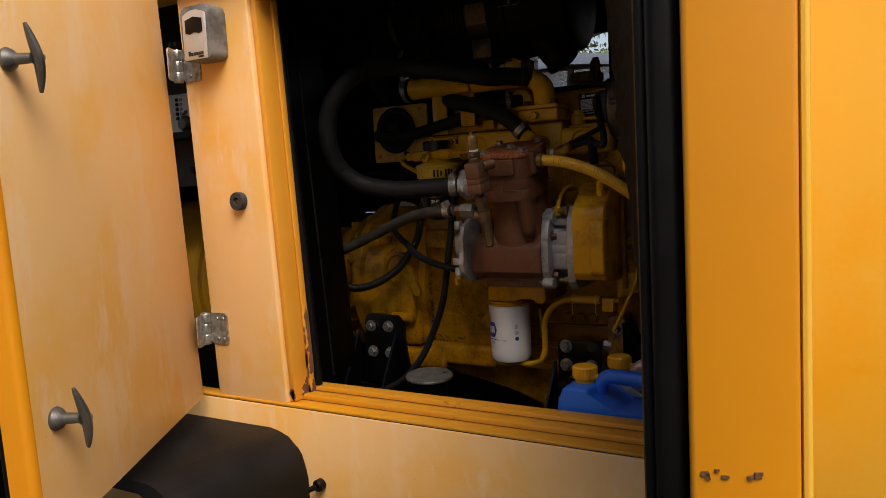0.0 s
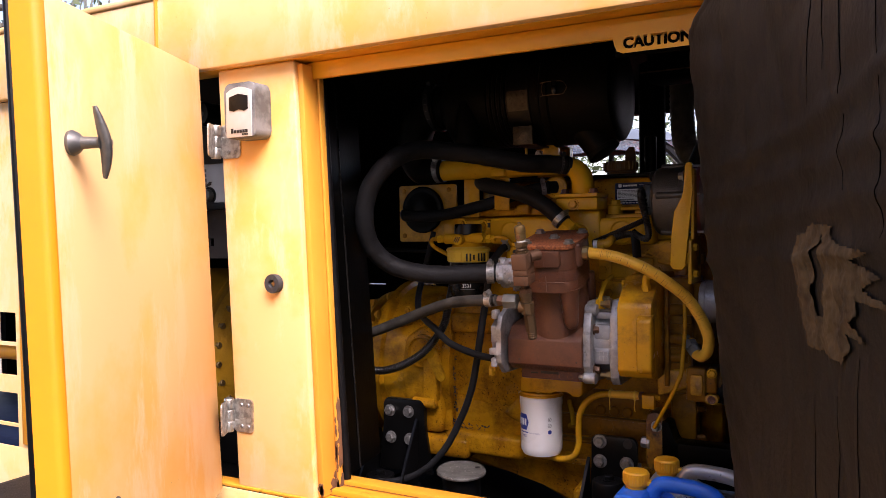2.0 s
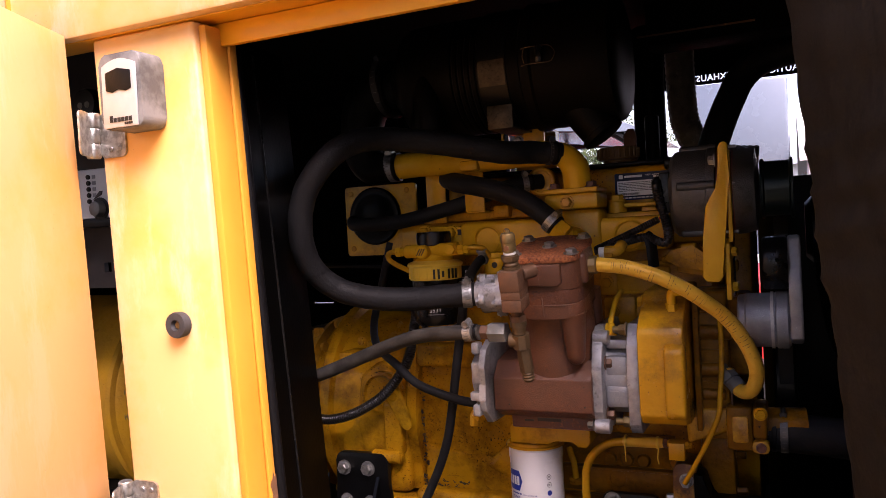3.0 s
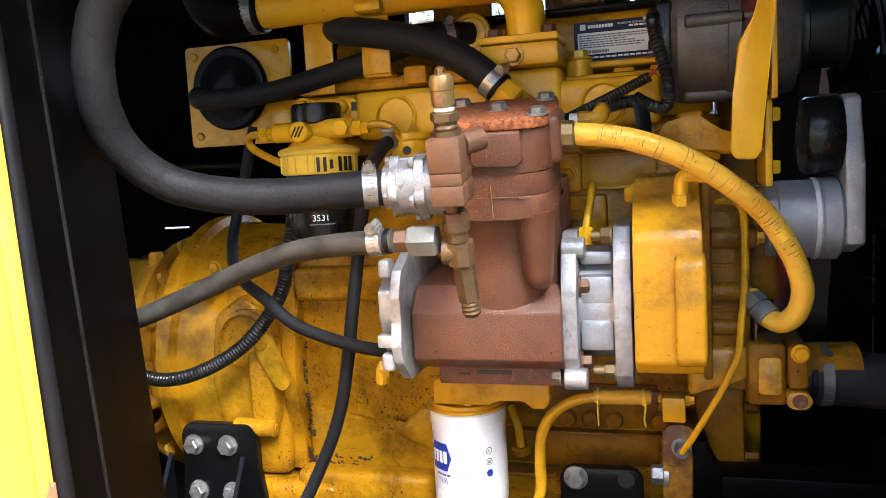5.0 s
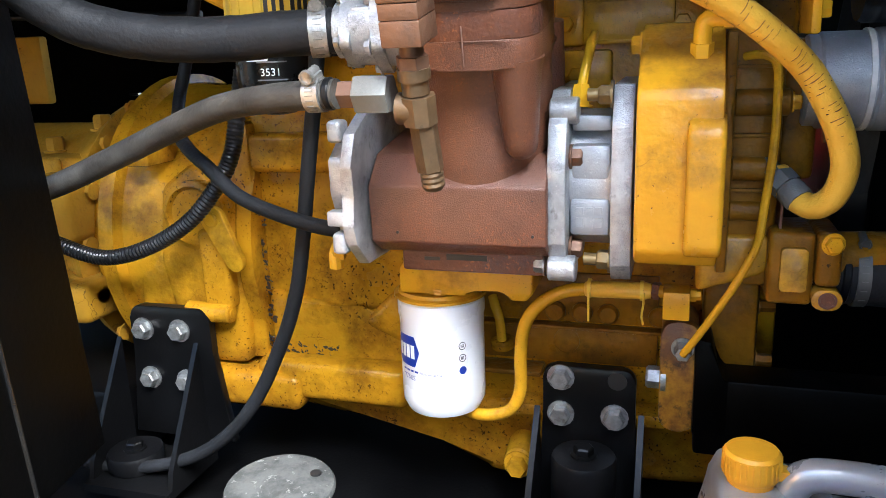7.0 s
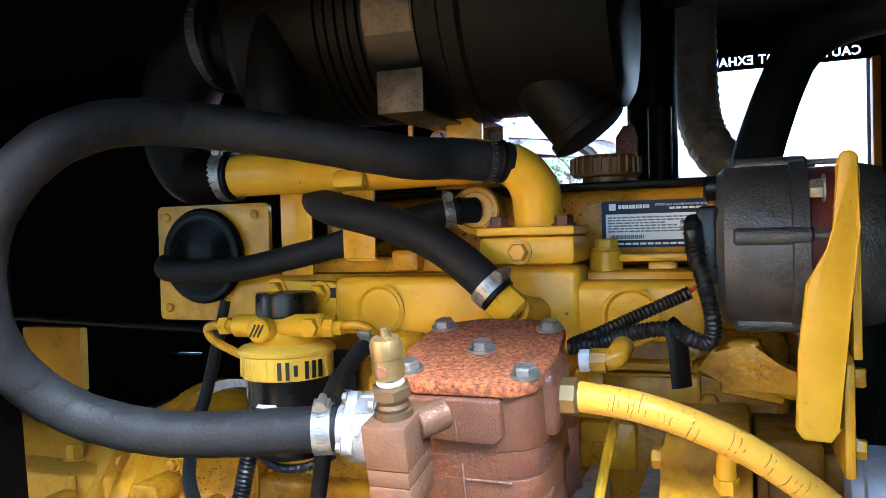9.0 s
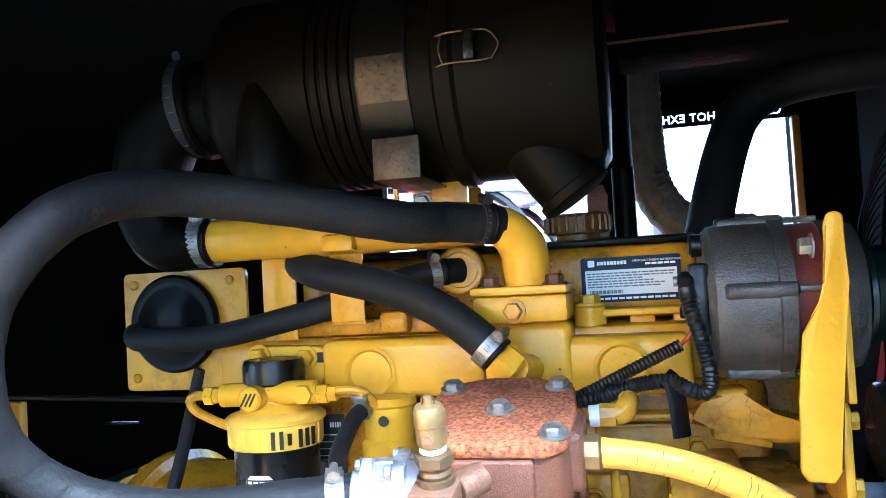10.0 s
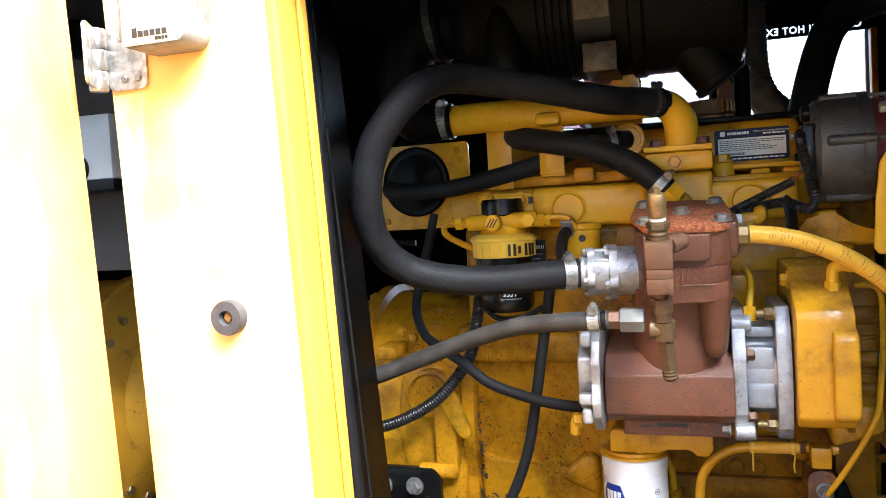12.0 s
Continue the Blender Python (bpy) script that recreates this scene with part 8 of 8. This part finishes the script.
jug("fluid_jug", (0.578, 0.160, 0.80), 0.178, 0.10, 0.212, BLUE_JUG, CAP_YELLOW, "blue plastic fluid jug with a yellow cap", -0.052, 0)
jug("fluid_jug", (0.606, 0.262, 0.80), 0.18, 0.10, 0.207, GREY_JUG, CAP_YELLOW, "silver-grey plastic oil jug with a yellow cap", -0.053, 0)
fl = thing("filler_cap", (0.180, 0.214, 0.80), "worn grey steel lid on a black filler neck", "lid")
part("neck", rod(B(), (0.180, 0.214, 0.80), (0.180, 0.214, 0.958), 0.036, bev=0.003), BLACK_PAINT, fl)
bm = B()
lathe(bm, [(0.044, 0.0), (0.0465, 0.001), (0.0470, 0.004), (0.0455, 0.0065), (0.02, 0.0075), (0, 0.0075)], (0.180, 0.214, 0.9575), (0.04, -0.06, 1), 44)
part("lid", bm, LID, fl)
# Black disc gives the hole its inner darkness.
part("rivet_hole", rod(B(), (0.203, 0.236, 0.9645), (0.203, 0.236, 0.9662), 0.005, seg=14), BLACK_INK, fl)
bm = B()
box(bm, -0.05, 0.36, 0.10, 0.34, 0.80, 0.845, 0.01)
solo("tank_top", bm, FOAM, (0.15, 0.22, 0.80), "dark dusty tank top under the engine", "tank")

# ---- other compartment, seen past the engine and through the door gap ----
bm = B()
box(bm, -0.575, -0.452, 0.695, 0.712, 1.25, 1.352, 0.004)
solo("control_box", bm, GEN_CAST, (-0.51, 0.78, 1.25), "dusty yellow sheet-metal box on the generator", "box")
bm = B()
rod(bm, (-0.52, 0.60, 1.380), (-0.10, 0.60, 1.366), 0.005, seg=10)
solo("stay_rod", bm, BLACK_PAINT, (-0.3, 0.60, 1.37), "thin dark steel rod across the compartment", "rod")
ba = thing("battery", (-0.24, 0.72, 1.09), "dull dark olive battery with a lid and clips", "battery")
part("case", box(B(), -0.34, -0.17, 0.66, 0.80, 1.09, 1.205, 0.005), GREEN_BOX, ba)
part("lid", box(B(), -0.345, -0.165, 0.655, 0.805, 1.2055, 1.23, 0.005), GREEN_BOX, ba)
part("post", rod(B(), (-0.21, 0.70, 1.23), (-0.21, 0.70, 1.248), 0.009), ZINC, ba)
cp = thing("control_cabinet", (-0.50, 0.22, 1.487), "light grey control cabinet with black buttons and a round knob", "cabinet")
part("case", box(B(), -0.62, -0.38, 0.2005, 0.258, 1.487, 1.574, 0.003), PANEL_GREY, cp)
part("lower_trim", box(B(), -0.622, -0.378, 0.1990, 0.259, 1.472, 1.4868, 0.002), BLACK_PAINT, cp)
for k in range(5):
    part("button", lathe(B(), [(0.0042, 0), (0.0042, 0.003), (0.003, 0.004), (0, 0.004)], (-0.462, 0.2005, 1.560 - 0.0107 * k), (0, -1, 0), 16), BLACK_PAINT, cp)
for k in range(4):
    part("legend", box(B(), -0.4535, -0.4455, 0.1997, 0.2004, 1.5565 - 0.0107 * k, 1.5630 - 0.0107 * k), GREY_INK, cp)
kn = part("knob", lathe(B(), [(0.0145, 0), (0.0145, 0.006), (0.0125, 0.014), (0.011, 0.015), (0, 0.015)], (-0.4375, 0.2005, 1.503), (0, -1, 0), 28), HANDLE, cp, "dull round knob")
part("knob_skirt", lathe(B(), [(0.020, 0), (0.020, 0.0015), (0.0146, 0.002)], (-0.4375, 0.2005, 1.503), (0, -1, 0), 28), BLACK_PAINT, kn)
part("pointer", prism(B(), [(-0.452, 1.520), (-0.432, 1.5275), (-0.430, 1.534), (-0.436, 1.534)], "xz", 0.1985, 0.2004), BLACK_INK, cp)
gg = thing("round_gauge", (-0.468, 0.235, 1.690), "round black gauge with two small pale dials", "gauge")
part("body", lathe(B(), [(0.0, 0.0), (0.026, 0.0), (0.028, -0.004), (0.028, -0.055), (0.0, -0.055)], (-0.468, 0.205, 1.690), (0, -1, 0), 32), PLASTIC, gg)
for dx in (-0.008, 0.009):
    part("dial", lathe(B(), [(0.0055, 0), (0.0055, 0.0012), (0.0042, 0.0016), (0, 0.0016)], (-0.468 + dx, 0.205, 1.688), (0, -1, 0), 18), STEEL_WORN, gg)
pf = thing("panel_frame", (-0.50, 0.27, 1.36), "dark steel frame plate with a round hole behind the control cabinet", "frame")
bm = B()
sheet(bm, [-0.64, -0.36], [1.36, 1.8145], [(-0.505, -0.487, 1.389, 1.407)], "xz", 0.2605, 0.270)
part("back_plate", bm, STEEL_HULL, pf)
for x in (-0.66, -0.3595):
    part("upright", box(B(), x, x + 0.0195, 0.245, 0.275, 1.36, 1.8145, 0.003), BLACK_PAINT, pf)

# ---- beyond the far side ----
def building(name, at, w, d, h, roof_h, label):
    b = thing(name, at, label, "building")
    x, y, z = at
    part("wall", box(B(), x - w / 2, x + w / 2, y, y + d, z, z + h), WALL_WHITE, b)
    bm = B()
    prism(bm, [(y - 0.3, z + h), (y + d / 2, z + h + roof_h), (y + d + 0.3, z + h)], "yz", x - w / 2 - 0.3, x + w / 2 + 0.3)
    part("roof", bm, ROOF_BLUE, b)
    for k in range(3):
        wx = x - w / 3 + k * w / 3
        part("window", box(B(), wx - 0.5, wx + 0.5, y - 0.03, y - 0.005, z + 1.0, z + 2.1), DARK_GLASS, b)
    part("door", box(B(), x + w * 0.4 - 0.45, x + w * 0.4 + 0.45, y - 0.03, y - 0.005, z, z + 2.0), ROOF_BLUE, b)


building("white_shed", (0.5, 26.0, 0.0), 9.0, 7.0, 2.9, 1.4, "white clad shed with a pale blue metal roof")
building("white_shed", (12.5, 30.0, 0.0), 8.0, 7.0, 2.6, 1.2, "long white shed with a pale metal roof")


def car(at):
    x, y, z = at
    c = thing("parked_car", at, "pale blue parked car with dark windows", "car")
    bm = B()
    prism(bm, [(x - 2.1, z + 0.35), (x - 2.1, z + 0.85), (x - 1.9, z + 1.0), (x - 1.0, z + 1.12), (x - 0.35, z + 1.62), (x + 1.0, z + 1.66), (x + 1.8, z + 1.15), (x + 2.1, z + 1.05), (x + 2.15, z + 0.35)], "xz", y - 0.85, y + 0.85, 0.08, 3)
    part("body", bm, CAR_PAINT, c)
    bm = B()
    prism(bm, [(x - 0.9, z + 1.15), (x - 0.32, z + 1.54), (x + 0.3, z + 1.57), (x + 0.3, z + 1.15)], "xz", y - 0.862, y - 0.85)
    part("window", bm, DARK_GLASS, c)
    bm = B()
    prism(bm, [(x + 0.4, z + 1.15), (x + 0.4, z + 1.57), (x + 0.95, z + 1.57), (x + 1.5, z + 1.15)], "xz", y - 0.862, y - 0.85)
    part("window", bm, DARK_GLASS, c)
    for wx in (x - 1.35, x + 1.35):
        w = part("wheel", lathe(B(), [(0.2, -0.1), (0.33, -0.1), (0.34, 0), (0.33, 0.1), (0.2, 0.1)], (wx, y - 0.8, z + 0.34), (0, 1, 0), 28), TYRE, c)
        part("rim", lathe(B(), [(0.0, -0.105), (0.2, -0.105), (0.2, 0.0)], (wx, y - 0.8, z + 0.34), (0, 1, 0), 20), STEEL_WORN, w)


car((-2.6, 7.2, 0.0))


def machine(at):
    x, y, z = at
    m = thing("red_tractor", at, "red compact tractor parked on the gravel", "tractor")
    part("hood", box(B(), x - 0.9, x + 0.3, y - 0.35, y + 0.35, z + 0.75, z + 1.35, 0.08, 3), RED_PAINT, m)
    part("fender", box(B(), x + 0.3, x + 1.0, y - 0.6, y + 0.6, z + 0.85, z + 1.1, 0.08, 3), RED_PAINT, m)
    part("seat", box(B(), x + 0.4, x + 0.75, y - 0.25, y + 0.25, z + 1.1, z + 1.45, 0.05, 2), BLACK_PAINT, m)
    for wx, r in ((x - 0.65, 0.38), (x + 0.65, 0.55)):
        part("wheel", lathe(B(), [(0.1, -0.14), (r - 0.04, -0.14), (r, -0.1), (r, 0.1), (r - 0.04, 0.14), (0.1, 0.14)], (wx, y - 0.62, z + r), (0, 1, 0), 28), TYRE, m)
        part("wheel", lathe(B(), [(0.1, -0.14), (r - 0.04, -0.14), (r, -0.1), (r, 0.1), (r - 0.04, 0.14), (0.1, 0.14)], (wx, y + 0.62, z + r), (0, 1, 0), 28), TYRE, m)


machine((-1.4, 11.0, 0.0))
ct = thing("canopy_tent", (2.3, 10.5, 0.0), "white canopy tent on thin poles", "tent")
bm = B()
prism(bm, [(8.6, 1.98), (8.6, 2.08), (10.5, 2.85), (12.4, 2.08), (12.4, 1.98), (10.5, 2.72)], "yz", 0.75, 3.9)
part("roof", bm, WALL_WHITE, ct)
for x in (0.85, 2.3, 3.8):
    for y in (8.7, 12.3):
        part("pole", rod(B(), (x, y, 0), (x, y, 2.02), 0.03, seg=10), FENCE, ct)
bt = thing("box_truck", (0.1, 9.6, 0.0), "pale blue and white parked box truck", "truck")
part("cargo_box", box(B(), -0.55, 0.66, 9.0, 12.5, 0.95, 3.0, 0.04), CAR_PAINT, bt)
part("skirt", box(B(), -0.55, 0.66, 8.99, 12.4, 0.55, 0.945, 0.02), WALL_WHITE, bt)
for x in (-0.4, 0.5):
    part("wheel", lathe(B(), [(0.1, -0.1), (0.36, -0.12), (0.38, 0), (0.36, 0.12), (0.1, 0.1)], (x, 9.6, 0.38), (1, 0, 0), 24), TYRE, bt)
machine((1.4, 8.0, 0.0))
fe = thing("fence", (2.0, 18.0, 0.0), "pale weathered post-and-rail fence", "fence")
for k in range(14):
    part("post", box(B(), -9.06 + 1.6 * k, -8.94 + 1.6 * k, 17.95, 18.05, 0, 1.5), FENCE, fe)
for z in (0.5, 0.95, 1.4):
    part("rail", box(B(), -9.1, 12.0, 17.97, 18.03, z - 0.05, z + 0.05), FENCE, fe)


def buggy(at):
    """An open utility vehicle: roof, dark frame tubes, windscreen, red body, seats and wheels."""
    x, y, z = at
    v = thing("utility_vehicle", at, "red utility vehicle with a blue-grey roof on a black frame", "vehicle")
    bm = B()
    prism(bm, [(x - 1.15, z + 2.02), (x - 1.0, z + 2.12), (x - 0.3, z + 2.16), (x + 0.45, z + 2.06), (x + 0.62, z + 1.98), (x + 0.4, z + 2.0), (x - 0.3, z + 2.09), (x - 1.0, z + 2.05)], "xz", y - 0.7, y + 0.7, 0.01)
    part("roof", bm, CAR_PAINT, v)
    for dy in (-0.66, 0.66):
        part("frame_tube", tube(B(), [(x - 1.1, y + dy, z + 0.9), (x - 1.12, y + dy, z + 1.6), (x - 1.0, y + dy, z + 2.03), (x - 0.3, y + dy, z + 2.07), (x + 0.40, y + dy, z + 1.99), (x + 0.75, y + dy, z + 1.5), (x + 0.95, y + dy, z + 1.0)], 0.03, seg=8), BLACK_PAINT, v)
        part("frame_tube", tube(B(), [(x - 0.3, y + dy, z + 2.05), (x - 0.35, y + dy, z + 1.5), (x - 0.35, y + dy, z + 0.9)], 0.025, seg=8), BLACK_PAINT, v)
    part("body", prism(B(), [(x - 1.3, z + 0.4), (x - 1.3, z + 1.0), (x - 0.4, z + 1.05), (x - 0.35, z + 0.7), (x + 0.5, z + 0.7), (x + 0.7, z + 1.15), (x + 1.4, z + 1.0), (x + 1.5, z + 0.5), (x + 1.4, z + 0.35)], "xz", y - 0.7, y + 0.7, 0.05, 2), RED_PAINT, v)
    for dy in (-0.35, 0.35):
        part("seat", box(B(), x - 0.45, x - 0.25, y + dy - 0.25, y + dy + 0.25, z + 0.8, z + 1.5, 0.05, 2), RED_PAINT, v)
    for wx in (x - 0.85, x + 1.0):
        for dy in (-0.72, 0.72):
            part("wheel", lathe(B(), [(0.1, -0.12), (0.28, -0.13), (0.32, -0.08), (0.32, 0.08), (0.28, 0.13), (0.1, 0.12)], (wx, y + dy, z + 0.32), (0, 1, 0), 24), TYRE, v)


buggy((-0.75, 4.9, 0.0))


def leaf_cloud(bm, c, r, n, size, seed):
    q = random.Random(seed)
    for _ in range(n):
        d = Vector((q.gauss(0, 1), q.gauss(0, 1), q.gauss(0, 0.7)))
        p = Vector(c) + d.normalized() * r * q.random() ** 0.4
        a, b = Vector((q.gauss(0, 1), q.gauss(0, 1), q.gauss(0, 1))).normalized(), Vector((q.gauss(0, 1), q.gauss(0, 1), q.gauss(0, 1))).normalized()
        s = size * (0.6 + 0.8 * q.random())
        bm.faces.new([bm.verts.new(p + v) for v in (a * s, b * s * 0.5, -a * s, -b * s * 0.5)])


def tree(at, h, seed, moss):
    q = random.Random(seed)
    x, y, z = at
    t = thing("oak_tree", at, "old oak with grey hanging moss" if moss else "leafy dark green oak tree", "tree", "oak trees")
    bm = B()
    tube(bm, [(x, y, z), (x + 0.1, y, z + h * 0.25), (x - 0.1, y + 0.1, z + h * 0.5), (x, y, z + h * 0.75)], lambda s: h * 0.045 * (1 - 0.6 * s), seg=12)
    tips = []
    for k in range(9):
        a = 2 * math.pi * k / 9 + q.random()
        b = Vector((x, y, z + h * (0.35 + 0.35 * q.random())))
        e = b + Vector((math.cos(a), math.sin(a), 0.25 + 0.4 * q.random())) * h * (0.25 + 0.2 * q.random())
        tube(bm, [b, b.lerp(e, 0.5) + Vector((0, 0, 0.2)), e], lambda s: h * 0.016 * (1 - 0.75 * s), seg=7)
        tips.append(e)
    part("trunk", bm, BARK, t)
    bm = B()
    for k, e in enumerate(tips + [Vector((x, y, z + h * 0.85))]):
        leaf_cloud(bm, e, h * 0.17, 90 if moss else 420, h * 0.012, seed * 50 + k)
        leaf_cloud(bm, e + Vector((q.gauss(0, 1), q.gauss(0, 1), q.gauss(0, 0.6))) * h * 0.1, h * 0.11, 60 if moss else 260, h * 0.012, seed * 70 + k)
    tagged(part("crown", bm, LEAF, t, smooth=False), kind="stuff")
    if moss:
        bm = B()
        for e in tips:
            for _ in range(26):
                p = e + Vector((q.gauss(0, 1), q.gauss(0, 1), q.gauss(0, 0.4))) * h * 0.09
                n = 0.5 + 1.2 * q.random()
                tube(bm, [p, p + Vector((0.05 * q.gauss(0, 1), 0.05 * q.gauss(0, 1), -n * 0.5)), p + Vector((0.08 * q.gauss(0, 1), 0, -n))], lambda s: 0.022 * (1 - s) + 0.006, seg=5, sub=3)
        tagged(part("hanging_moss", bm, MOSS, t), kind="stuff")


tree((-18.5, 9.5, 0), 9.5, 2, True)
for k, (x, y, h) in enumerate(((-14, 33, 6), (-7, 38, 6.5), (3, 40, 6), (9, 40, 6.5), (17, 36, 6), (-22, 30, 7))):
    tree((x, y, 0), h, 11 + k, False)
tree((-6.0, 15.0, 0), 6.5, 71, False)
tree((-10.5, 18.0, 0), 7.5, 72, False)
# unseen oaks and undergrowth added behind the camera to block low sky light
for k, (x, y, h) in enumerate(((-15, -13, 10), (-9.5, -14, 9.5), (-4.5, -13, 10), (0.5, -13.5, 9.5), (5.5, -13, 10), (11, -14, 9.5), (16, -12, 9.5), (-19, -8, 9.5))):
    tree((x, y, 0), h, 31 + k, False)
for k, (x, y, h) in enumerate(((-14, -15, 5), (-8, -15.5, 5.2), (-2.5, -15, 5), (3, -15.5, 5.2), (8.5, -15, 5), (14, -15, 5.2))):
    tree((x, y, 0), h, 51 + k, False)
